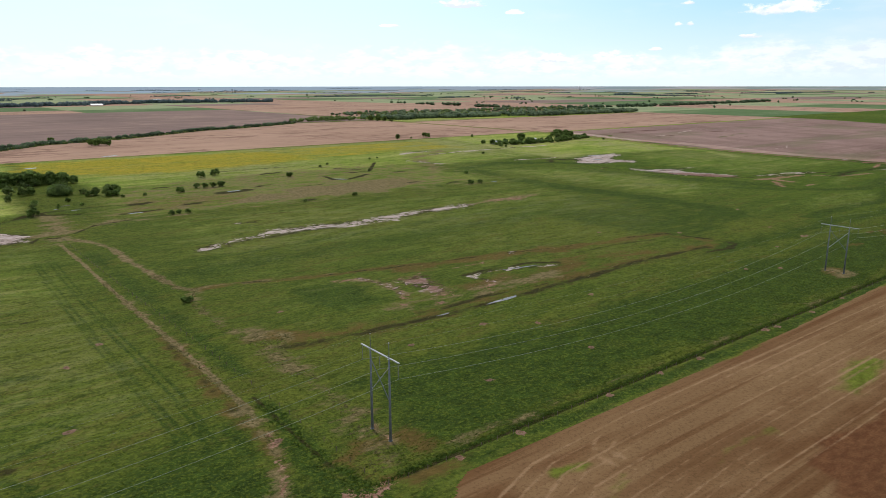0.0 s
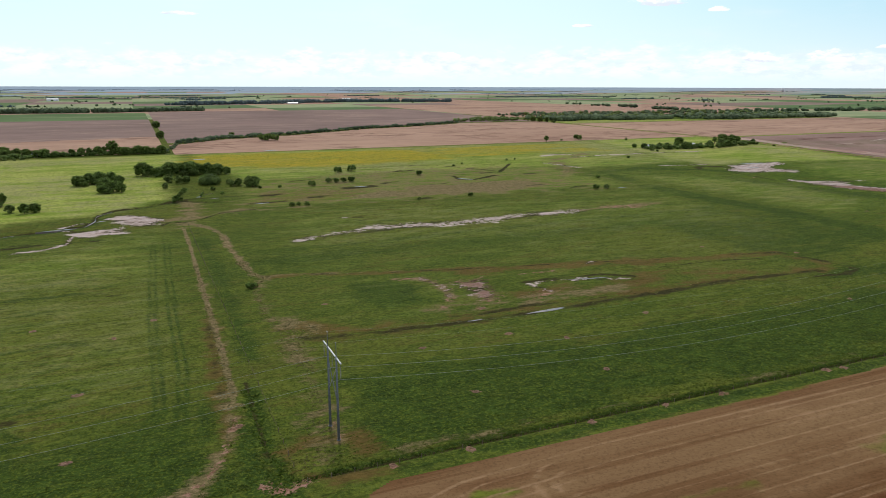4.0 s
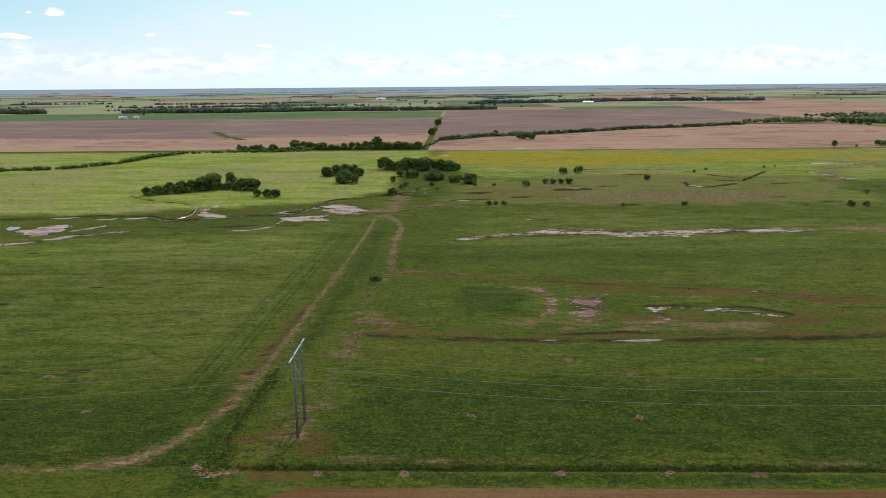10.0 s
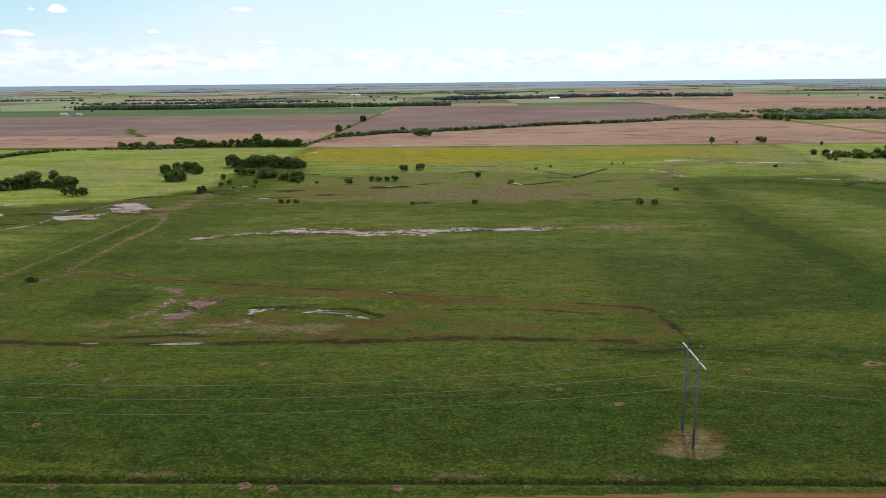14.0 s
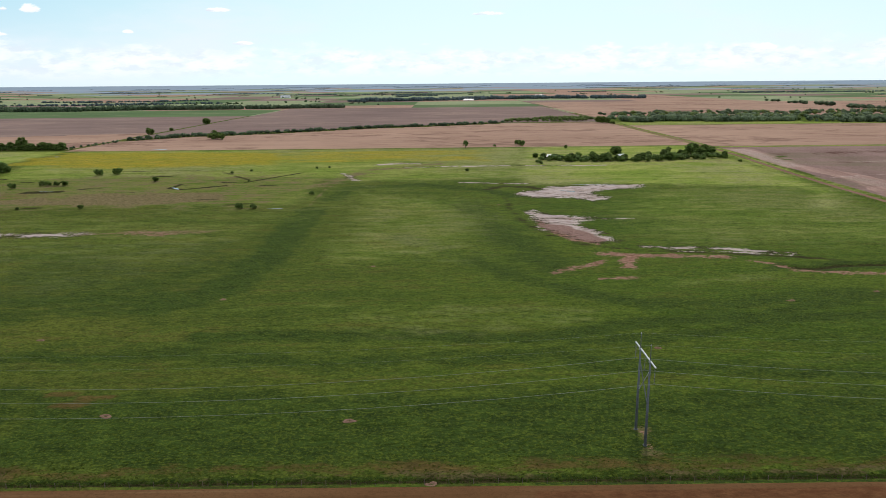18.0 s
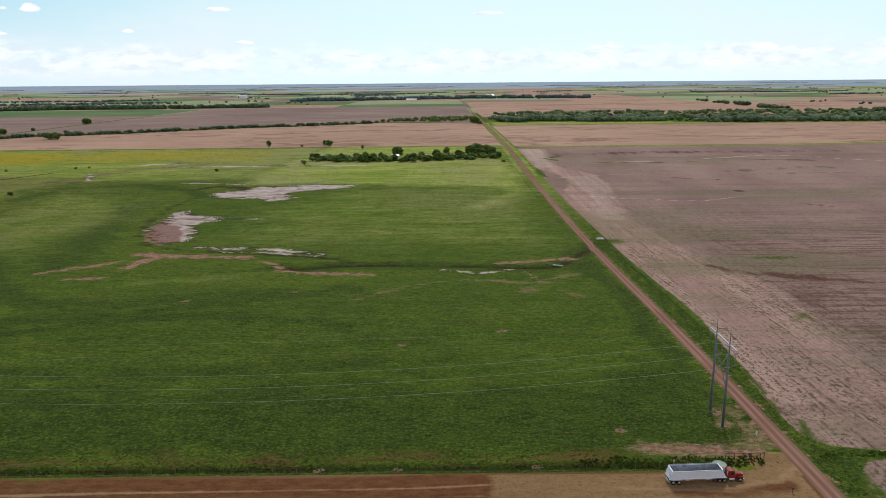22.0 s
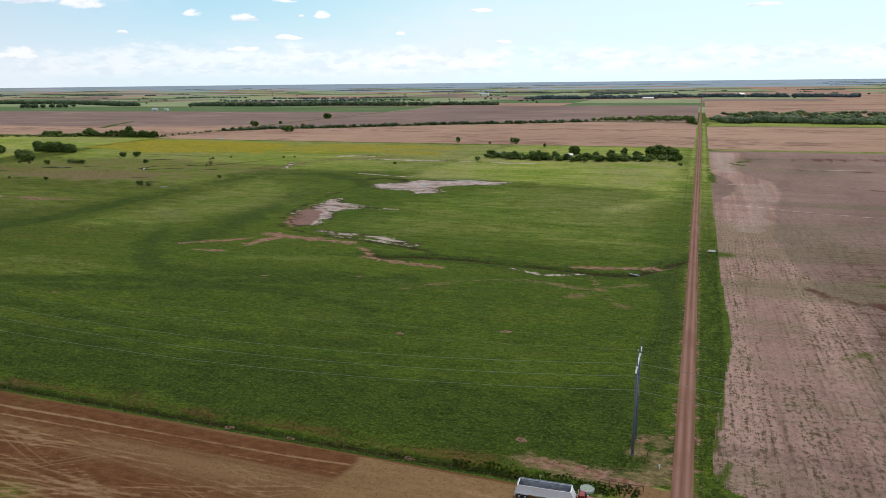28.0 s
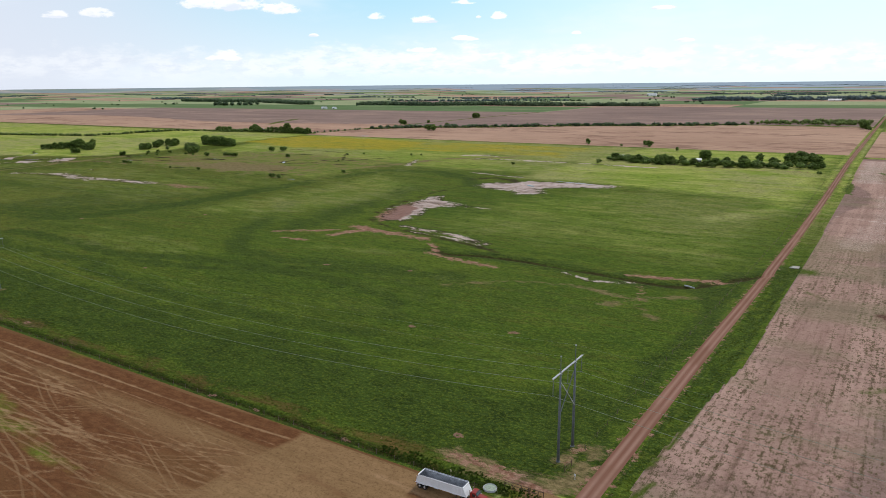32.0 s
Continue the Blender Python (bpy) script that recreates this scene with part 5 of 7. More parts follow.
def quads_mesh(name, corners, mats, index=None):
    """One mesh of many loose quads: corners is n x 4 x 3."""
    n = len(corners)
    me = bpy.data.meshes.new(name)
    me.vertices.add(n * 4)
    me.vertices.foreach_set("co", corners.astype(np.float32).ravel())
    me.loops.add(n * 4)
    me.loops.foreach_set("vertex_index", np.arange(n * 4, dtype=np.int32))
    me.polygons.add(n)
    me.polygons.foreach_set("loop_start", np.arange(0, n * 4, 4, dtype=np.int32))
    for m in mats:
        me.materials.append(m)
    if index is not None:
        me.polygons.foreach_set("material_index", index.astype(np.int32))
    me.update(calc_edges=True)
    return me


RNG = np.random.default_rng(7)


def leaf_quads(centres, size, up=0.35):
    """Bent leaf sprays at the centres, turned at random."""
    n = len(centres)
    a = RNG.normal(size=(n, 3))
    a /= np.linalg.norm(a, axis=1)[:, None]
    b = RNG.normal(size=(n, 3)) + np.array([0, 0, up])
    b -= (a * b).sum(1)[:, None] * a
    b /= np.linalg.norm(b, axis=1)[:, None]
    s = (size * RNG.uniform(0.6, 1.35, n))[:, None]
    a, b = a * s * 0.5, b * s * 0.62
    j = lambda: RNG.uniform(0.6, 1.1, (n, 1))
    return np.stack([centres - a * j() - b * 0.3, centres - b * j(), centres + a * j() + b * 0.2, centres + b * j()], 1)


def crown_points(blobs, count, shell=0.55):
    """Places in the outer part of a heap of balls (x, y, z, r)."""
    w = np.array([b[3] ** 2 for b in blobs])
    pick = RNG.choice(len(blobs), count, p=w / w.sum())
    d = RNG.normal(size=(count, 3))
    d /= np.linalg.norm(d, axis=1)[:, None]
    r = RNG.uniform(shell, 1.08, count) * (1 + 0.12 * np.sin(d[:, 0] * 7 + d[:, 2] * 5))
    B = np.array(blobs)[pick]
    return B[:, :3] + d * (r * B[:, 3])[:, None] * np.array([1, 1, 0.85])

# ---- trees and bushes ----


def blob_core(blobs):
    """Lumpy inner bodies of a crown, as a bmesh."""
    bm = bmesh.new()
    for x, y, z, r in blobs:
        res = bmesh.ops.create_icosphere(bm, subdivisions=2, radius=r * 0.74, matrix=Matrix.Translation((x, y, z)) @ Matrix.Diagonal((1, 1, 0.85, 1)))
        for v in res["verts"]:
            v.co += Vector((noise.noise(v.co * 0.9), noise.noise(v.co * 0.9 + Vector((9, 0, 0))), noise.noise(v.co * 0.9 + Vector((0, 9, 0))))) * r * 0.28
    return bm


def crown_mesh(name, blobs, count, size, mat):
    """A core of lumps with leaf sprays all over it, as one mesh."""
    bm = blob_core(blobs)
    core = bpy.data.meshes.new("core")
    bm.to_mesh(core)
    bm.free()
    cv = np.empty(len(core.vertices) * 3, np.float32)
    core.vertices.foreach_get("co", cv)
    tri = np.empty(len(core.polygons) * 3, np.int32)
    core.polygons.foreach_get("vertices", tri)
    bpy.data.meshes.remove(core)
    q = leaf_quads(crown_points(blobs, count), size)
    nc, nt, nq = len(cv) // 3, len(tri) // 3, len(q)
    me = bpy.data.meshes.new(name)
    me.vertices.add(nc + nq * 4)
    me.vertices.foreach_set("co", np.concatenate([cv, q.astype(np.float32).ravel()]))
    me.loops.add(nt * 3 + nq * 4)
    me.loops.foreach_set("vertex_index", np.concatenate([tri, np.arange(nq * 4, dtype=np.int32) + nc]))
    me.polygons.add(nt + nq)
    me.polygons.foreach_set("loop_start", np.concatenate([np.arange(nt) * 3, nt * 3 + np.arange(nq) * 4]).astype(np.int32))
    me.materials.append(mat)
    me.update(calc_edges=True)
    return me


def limbs(bm, h, spread, n, seed):
    rnd = random.Random(seed)
    rod(bm, (0, 0, -0.4), (0.05 * h * 0.2, 0, h * 0.3), h * 0.03, h * 0.022, 8)
    rod(bm, (0.01 * h, 0, h * 0.29), (0.02 * h, 0.02 * h, h * 0.62), h * 0.022, h * 0.010, 7)
    for i in range(n):
        a = i * 6.283 / n + rnd.uniform(-0.4, 0.4)
        z0 = h * rnd.uniform(0.2, 0.36)
        rod(bm, (0.01 * h, 0, z0), (math.cos(a) * spread * 0.65, math.sin(a) * spread * 0.65, z0 + h * rnd.uniform(0.2, 0.34)), h * 0.013, h * 0.005, 6)
    return bm


def tree_kind(name, seed, label, category, h=10.0, spread=5.0, lumps=9, leaves=1500, size=0.75, mat=None, low=0.25, bush=False, heap=()):
    """A tree of nominal height h standing at the origin; place copies by scale."""
    rnd = random.Random(seed)
    blobs = [(0, 0, h * (0.50 if bush else 0.60), min(spread * 0.62, h * 0.36))]
    floor_z = max(low, 0.0)
    mid_z, half_z = h * (1 + floor_z) / 2, h * (1 - floor_z) / 2
    for i in range(lumps):
        up = -0.95 + 1.85 * (i + rnd.random()) / lumps
        a, out = i * 2.4 + rnd.uniform(-0.5, 0.5), math.sqrt(1 - up * up) if up > 0 else 1 - 0.22 * up * up
        r = min(spread, h * 0.6) * rnd.uniform(0.24, 0.40)
        d = max(0.0, spread * rnd.uniform(0.80, 1.0) * out - r * 0.8)
        z = min(max(mid_z + up * (half_z - r * 0.75), r * 0.7), h - r * 0.85)
        blobs.append((math.cos(a) * d, math.sin(a) * d, z, r))
    blobs = list(heap) or blobs
    ob = thing(name, label, category)
    part("crown", crown_mesh("crown", blobs, leaves, size, mat), mat, ob)
    bm = bmesh.new()
    if bush:
        for i in range(5):
            a = i * 1.3 + 0.3
            rod(bm, (0.1 * math.cos(a), 0.1 * math.sin(a), -0.3), (math.cos(a) * spread * 0.4, math.sin(a) * spread * 0.4, h * 0.55), h * 0.016, h * 0.008, 6)
    else:
        limbs(bm, h, spread, 6, seed)
    part("trunk", bm, BARK, ob)
    return ob


KINDS = {
    "oak": tree_kind("tree", 1, "dark green broad-crowned tree in the creek pasture", "tree", 10, 5.4, 20, 5200, 0.50, LEAF, -0.05),
    "elm": tree_kind("tree", 2, "dark green rounded tree with a lumpy crown", "tree", 10, 4.8, 18, 4600, 0.48, LEAF, -0.05),
    "tall": tree_kind("tree", 3, "tall dark green tree with an open crown", "tree", 10, 3.4, 12, 2600, 0.45, LEAF, 0.22),
    "willow": tree_kind("tree", 4, "pale green willow with a loose crown", "tree", 10, 5.0, 10, 4200, 0.50, LEAF_PALE, -0.05),
    "bush": tree_kind("bush", 5, "dark green bush low on the grass", "bush", 4, 2.7, 10, 2200, 0.30, LEAF, 0.0, True),
    "scrub": tree_kind("bush", 6, "pale green scrubby bush by the creek", "bush", 4, 2.6, 9, 1800, 0.30, LEAF_PALE, 0.0, True),
    "dome": tree_kind("thicket", 8, "dense dark green dome of thicket", "thicket", 10, 11.0, 30, 9000, 0.50, LEAF_THICKET, 0.0, True,
                      [(0, 0, 4.0, 6.0)] + [(5.2 * math.cos(i * 0.9), 4.2 * math.sin(i * 0.9), 3.0, 4.6) for i in range(7)]),
}
TREE_RND = random.Random(21)
FIRST_USE = set()


def plant(kind, x, y, h, wide=1.0, group=""):
    src = KINDS[kind]
    p, k = place(x, y)
    nominal = 4.0 if kind in ("bush", "scrub") else 10.0
    s = h / nominal * k
    m = Matrix.Translation(p - Vector((0, 0, 0.05))) @ Matrix.Rotation(TREE_RND.uniform(0, 6.28), 4, "Z") @ Matrix.Diagonal((s * wide, s * wide * TREE_RND.uniform(0.9, 1.1), s, 1))
    if kind in FIRST_USE:
        ob = copy_thing(src, Matrix())
        ob.matrix_basis = m
    else:
        FIRST_USE.add(kind)
        ob = src
        ob.matrix_basis = m
    return tagged(ob, group=group)


def row_of(kinds, pts, step, h, jitter, group):
    for (ax, ay), (bx, by) in zip(pts[:-1], pts[1:]):
        n = max(1, round(math.hypot(bx - ax, by - ay) / step))
        for i in range(n):
            f = (i + TREE_RND.uniform(0.2, 0.8)) / n
            plant(TREE_RND.choice(kinds), ax + (bx - ax) * f + TREE_RND.uniform(-jitter, jitter), ay + (by - ay) * f + TREE_RND.uniform(-jitter, jitter), h * TREE_RND.uniform(0.7, 1.15), TREE_RND.uniform(1.1, 1.4), group)


# grove on the sunny flat
for k, x, y, h in (("elm", -128, 533, 7.5), ("oak", -120, 536, 8.5), ("elm", -112, 541, 9.5), ("oak", -104, 546, 10), ("elm", -98, 551, 10.5), ("oak", -90, 556, 11), ("oak", -83, 560, 14.5),
                   ("tall", -72, 573, 14), ("willow", -70, 560, 7), ("elm", -66, 566, 9), ("elm", -58, 558, 9.5), ("oak", -50, 556, 10), ("tall", -44, 554, 10.5), ("willow", -35, 523, 5.5), ("elm", -26, 518, 7), ("oak", -20, 521, 7.5)):
    plant(k, x, y, h * TREE_RND.uniform(0.92, 1.16), TREE_RND.uniform(1.05, 1.3), "grove on the flat")
for k, x, y, h in (("oak", 0, 632, 9), ("elm", 8, 640, 10), ("oak", 16, 645, 10.5), ("elm", 25, 640, 10), ("oak", 31, 632, 8.5), ("oak", 20, 612, 9), ("elm", 27, 594, 9), ("oak", 20, 590, 8), ("elm", 33, 588, 7)):
    plant(k, x, y, h * TREE_RND.uniform(0.92, 1.16), TREE_RND.uniform(1.05, 1.3), "grove by the bend")
for k, x, y, h in (("oak", 50, 672, 12), ("elm", 57, 668, 10), ("oak", 64, 665, 10), ("oak", 74, 668, 12), ("elm", 82, 664, 11.5), ("oak", 90, 666, 12), ("elm", 98, 668, 10), ("oak", 106, 668, 10.5), ("oak", 114, 664, 9.5), ("elm", 122, 660, 7),
                   ("willow", 70, 626, 7.5), ("willow", 78, 618, 8), ("elm", 84, 620, 7), ("willow", 66, 596, 5), ("willow", 124, 592, 7), ("willow", 131, 584, 9), ("elm", 136, 585, 8), ("scrub", 118, 604, 5)):
    plant(k, x, y, h * TREE_RND.uniform(0.92, 1.16), TREE_RND.uniform(1.05, 1.3), "grove at the creek")
plant("dome", 102, 608, 11.0, 1.0, "grove at the creek")
UNDER = [(-124, 530), (-114, 536), (-106, 541), (-99, 546), (-92, 551), (-85, 554), (-76, 562), (-62, 556), (-52, 552), (-46, 550), (4, 628), (12, 636), (22, 636), (30, 628), (24, 586), (54, 667), (62, 661), (72, 662), (84, 659), (94, 661), (104, 663), (114, 659), (120, 590), (134, 580),
         (650, 700), (672, 694), (698, 692), (712, 696), (724, 696), (736, 690), (748, 690), (760, 694), (774, 696), (786, 700), (808, 722), (818, 718), (828, 722)]
for i, (x, y) in enumerate(UNDER):
    plant("bush" if i % 3 else "scrub", x, y, 4.2 + (i % 4) * 0.5, 1.35, "undergrowth of the groves")
for k, x, y, h in (("bush", 71, 527, 6.5), ("scrub", 76, 560, 4), ("bush", 79, 572, 4), ("bush", 101, 574, 3.5), ("bush", 90, 548, 2.2), ("bush", 106, 552, 2.4), ("bush", 92, 560, 1.6),
                   ("bush", 181, 568, 5.3), ("scrub", 199, 582, 5), ("bush", 205, 580, 4.8), ("bush", 212, 580, 4.6), ("bush", 219, 580, 5.2), ("bush", 222, 636, 6.5), ("bush", 237, 642, 7),
                   ("bush", 290, 597, 5), ("bush", 285, 474, 3.4), ("scrub", 241, 472, 2.4), ("bush", 399, 468, 4.6), ("scrub", 409, 467, 4.2), ("bush", 440, 523, 3.4),
                   ("bush", 146, 480, 3.6), ("bush", 151, 481, 3.2), ("bush", 157, 480, 3.4), ("bush", 138, 570, 2.6), ("bush", 154, 569, 2.6), ("scrub", 373, 592, 2.0), ("bush", 86, 275, 2.9), ("bush", 88, 276, 2.4),
                   ("tall", 570, 827, 10), ("tall", 633, 851, 8), ("bush", 638, 850, 8), ("scrub", 606, 845, 3), ("scrub", 345, 640, 2.6), ("scrub", 360, 652, 2.4), ("scrub", 420, 665, 2.4), ("scrub", 432, 668, 2.2),
                   ("bush", 212, 1003, 10), ("bush", 220, 1003, 11), ("bush", 228, 996, 10), ("bush", 183, 1108, 7), ("bush", 565, 640, 3), ("scrub", 640, 680, 3.2)):
    plant(k, x, y, h, 1.05, "bushes of the rough pasture")
# hedge round the homestead and along the far lanes
row_of(["oak", "elm", "willow"], [(-150, 862), (-100, 838)], 8, 8.5, 6, "hedge by the homestead")
row_of(["oak", "elm"], [(-96, 890), (-70, 872), (-36, 858)], 7, 9.5, 6, "hedge by the homestead")
row_of(["oak", "elm", "tall"], [(-20, 860), (10, 868), (28, 866)], 7, 9.5, 6, "hedge by the homestead")
row_of(["oak", "elm"], [(30, 856), (79, 858)], 7, 10, 3, "hedge by the homestead")
plant("tall", 22, 862, 17, 1.2, "hedge by the homestead")
for k, x, y, h in (("tall", 82, 1100, 12), ("oak", 81, 1112, 10), ("oak", 84, 1375, 13), ("elm", 82, 1390, 11), ("oak", 85, 1190, 6)):
    plant(k, x, y, h, 1.2, "trees on the far lane")
# trees round the old yard by the road
for k, x, y, h in (("oak", 643, 720, 9), ("elm", 650, 704, 8), ("oak", 668, 698, 9), ("elm", 676, 700, 9), ("tall", 684, 792, 10), ("bush", 686, 720, 6), ("oak", 694, 696, 9), ("elm", 700, 712, 12), ("oak", 708, 700, 9.5), ("willow", 714, 716, 9),
                   ("elm", 720, 702, 9), ("oak", 727, 742, 12), ("willow", 731, 698, 8), ("elm", 738, 694, 9), ("willow", 744, 704, 11), ("oak", 750, 694, 9.5), ("willow", 757, 706, 12), ("elm", 763, 698, 10), ("willow", 770, 708, 12),
                   ("oak", 776, 700, 10), ("tall", 781, 720, 14), ("elm", 786, 704, 9), ("willow", 794, 716, 8), ("bush", 800, 716, 7), ("elm", 806, 728, 12), ("oak", 812, 740, 14), ("oak", 818, 724, 12), ("elm", 824, 738, 13),
                   ("oak", 830, 728, 12), ("elm", 836, 716, 9), ("bush", 834, 700, 5.5), ("bush", 836, 682, 4.5), ("bush", 700, 690, 3.5), ("scrub", 638, 690, 5)):
    plant(k, x + TREE_RND.uniform(-3, 3), y + TREE_RND.uniform(-4, 14), h * TREE_RND.uniform(0.55, 0.92), TREE_RND.uniform(1.05, 1.4), "trees round the old yard")
for k, x, y, h in (("oak", 838, 1290, 13), ("elm", 842, 1270, 11), ("bush", 846, 1250, 7), ("oak", 836, 1316, 12)):
    plant(k, x, y, h, 1.1, "trees on the far lane")


def woods(name, label, spots, mat, leaves, size, lumps=3):
    """Far woods as one heap of crowns: spots are (x, y, h, r) of the plan."""
    allq, balls = [], []
    ball = bmesh.new()
    bmesh.ops.create_icosphere(ball, subdivisions=1, radius=1.0)
    bv = np.array([v.co[:] for v in ball.verts])
    bf = np.array([[v.index for v in f.verts] for f in ball.faces])
    ball.free()
    for x, y, h, r in spots:
        p, k = place(x, y)
        r, h = r * k, h * k
        bl = [(p.x, p.y, p.z + h - r * 0.8, r), (p.x + r * 0.7, p.y - r * 0.3, p.z + h * 0.5, r * 0.75), (p.x - r * 0.7, p.y - r * 0.2, p.z + h * 0.55, r * 0.7), (p.x, p.y - r * 0.5, p.z + h * 0.35, r * 0.7)]
        d = RNG.normal(size=(leaves, 3))
        d /= np.linalg.norm(d, axis=1)[:, None]
        B = np.array(bl)[RNG.integers(0, 4, leaves)]
        for q in bl[:lumps]:
            balls.append((bv * (1 + RNG.uniform(-0.16, 0.16, (len(bv), 1))) * q[3] * np.array([0.95, 0.95, 0.85])) + np.array(q[:3]))
        allq.append(leaf_quads(B[:, :3] + d * (B[:, 3] * RNG.uniform(0.55, 1.05, leaves))[:, None], size * k))
    q = np.concatenate(allq)
    bvs = np.concatenate(balls)
    tri = (np.arange(len(balls))[:, None, None] * len(bv) + bf[None]).reshape(-1, 3)
    nb, nt, nq = len(bvs), len(tri), len(q)
    me = bpy.data.meshes.new(name)
    me.vertices.add(nb + nq * 4)
    me.vertices.foreach_set("co", np.concatenate([bvs.ravel(), q.ravel()]).astype(np.float32))
    me.loops.add(nt * 3 + nq * 4)
    me.loops.foreach_set("vertex_index", np.concatenate([tri.ravel(), np.arange(nq * 4) + nb]).astype(np.int32))
    me.polygons.add(nt + nq)
    me.polygons.foreach_set("loop_start", np.concatenate([np.arange(nt) * 3, nt * 3 + np.arange(nq) * 4]).astype(np.int32))
    me.materials.append(mat)
    me.update(calc_edges=True)
    return tagged(new(name, me), label, "woods", kind="stuff")


def scatter(n, poly, h0, h1, fill=1.0):
    """Random spots (x, y, h, r) in a polygon of the plan."""
    out, rnd = [], random.Random(len(poly) * 31 + n)
    px, py = [p[0] for p in poly], [p[1] for p in poly]
    while len(out) < n:
        x, y = rnd.uniform(min(px), max(px)), rnd.uniform(min(py), max(py))
        c = False
        for (ax, ay), (bx, by) in zip(poly, poly[1:] + poly[:1]):
            if (ay > y) != (by > y) and x < (bx - ax) * (y - ay) / (by - ay) + ax:
                c = not c
        if c:
            h = rnd.uniform(h0, h1)
            out.append((x, y, h, h * rnd.uniform(0.36, 0.52) * fill))
    return out


def along(pts, step, h0, h1, jitter, seed, fat=1.0):
    rnd, out = random.Random(seed), []
    for (ax, ay), (bx, by) in zip(pts[:-1], pts[1:]):
        n = max(1, round(math.hypot(bx - ax, by - ay) / step))
        for i in range(n):
            f = (i + rnd.random()) / n
            h = rnd.uniform(h0, h1)
            out.append((ax + (bx - ax) * f + rnd.uniform(-jitter, jitter), ay + (by - ay) * f + rnd.uniform(-jitter, jitter), h, h * rnd.uniform(0.4, 0.6) * fat))
    return out


woods("woods", "dark green wood along the creek beyond the wheat stubble", scatter(430, [(866, 1390), (884, 1378), (950, 1335), (1030, 1300), (1190, 1290), (1250, 1245), (1400, 1238), (1700, 1240), (1700, 1420), (1300, 1440), (1000, 1470), (890, 1450)], 4, 10, 1.35) + along([(884, 1340), (905, 1300), (928, 1300)], 4, 9, 12, 4, 1, 1.3) + along([(949, 1330), (1015, 1318)], 4, 9, 13, 4, 2, 1.3) + along([(1030, 1298), (1188, 1290)], 5, 7, 11, 4, 3, 1.3) + along([(1250, 1246), (1384, 1238), (1640, 1240)], 7, 6, 12, 6, 4, 1.3), LEAF_FAR, 150, 1.2, 4)
woods("woods", "grey-green scrub wood behind the creek", scatter(300, [(890, 1480), (1200, 1500), (1500, 1470), (1850, 1500), (1800, 1640), (1520, 1690), (1270, 1600), (1220, 1690), (1020, 1675), (900, 1640)], 3, 8, 1.3), LEAF_FAR, 100, 1.5)
woods("woods", "paler green thicket inside the creek wood", scatter(170, [(900, 1400), (1050, 1340), (1250, 1300), (1640, 1270), (1700, 1600), (1300, 1600), (920, 1600)], 4, 10, 1.3), LEAF_PALE, 110, 1.4)
woods("woods", "pale green scrub where the creek meets the lane", scatter(110, [(660, 1330), (760, 1345), (842, 1330), (842, 1480), (760, 1440), (680, 1390)], 4, 8), LEAF_PALE, 170, 1.1)
woods("creek_hedge", "low green hedge along the creek", along(CREEK_N[:7], 3.0, 1.2, 6.4, 6, 5, 1.25), LEAF_HEDGE, 130, 1.0)
woods("creek_hedge", "low continuous scrub along the creek", along(CREEK_N[:7], 1.7, 0.8, 2.8, 9, 15, 1.6), LEAF_PALE, 30, 1.0, 2)
woods("creek_hedge", "low scrub between the hedge trees", along([(-150, 862), (-100, 842), (-60, 862), (-20, 860), (28, 866), (79, 858)], 1.9, 1.5, 5.5, 6, 16, 1.3), LEAF, 60, 0.9)
woods("yard_scrub", "mixed green scrub between the yard trees", along([(646, 712), (690, 700), (730, 702), (780, 706), (836, 716)], 2.2, 2.0, 6.0, 8, 17, 1.2), LEAF, 70, 0.9)
woods("drain_scrub", "pale green scrub all along the pasture drain", along([(-520, 640), (-340, 676), (-278, 689), (-242, 722), (-226, 782), (-205, 822)], 2.4, 1.6, 4.6, 3, 31, 1.3) + along([(-205, 822), (-150, 832), (-60, 836)], 4, 1.4, 3.6, 4, 32, 1.3), LEAF_PALE, 110, 0.8)
woods("creek_hedge", "sparse scrub along the field lane", along([(95, 975), (84, 900), (82, 862)], 9, 2.0, 4.0, 4, 6), LEAF_FAR, 60, 1.1)
woods("far_hedge", "dark line of trees across the far plain", along([(-900, 2160), (-560, 2140), (-340, 2200), (-80, 2180)], 3.2, 7, 14, 16, 7, 1.9) + along([(-40, 2180), (60, 2200), (240, 2220)], 4, 5, 12, 10, 8, 1.9), LEAF_HEDGE, 44, 4.2)
woods("far_hedge", "dark belt of trees on the far plain", along([(-2400, 2500), (-1700, 2420), (-1180, 2160)], 3.6, 7, 15, 24, 9, 1.9) + along([(-1500, 1960), (-1300, 2000)], 12, 12, 18, 10, 10), LEAF_HEDGE, 44, 4.2)
woods("far_hedge", "dark clumps of trees beyond the fallow land", along([(180, 2900), (420, 2960), (560, 3000), (760, 3120), (1000, 3150), (1400, 3050)], 8, 5, 16, 30, 11, 1.9), LEAF_HAZE, 40, 4.5)
woods("far_hedge", "scattered trees over the wheat stubble", along([(1606, 1700), (1604, 1780), (1608, 1870)], 7, 6, 12, 6, 12, 1.2) + along([(1628, 1975), (1640, 2080)], 12, 8, 14, 6, 14, 1.2) + along([(1634, 2130), (1642, 2250)], 16, 6, 11, 6, 15, 1.2) + along([(1648, 2330), (1650, 2440)], 26, 8, 13, 6, 16) + along([(1700, 1560), (2100, 1500), (3000, 1560)], 7, 5, 12, 22, 13, 1.3), LEAF_HEDGE, 60, 2.4)
belts = []
belt_rnd = random.Random(5)
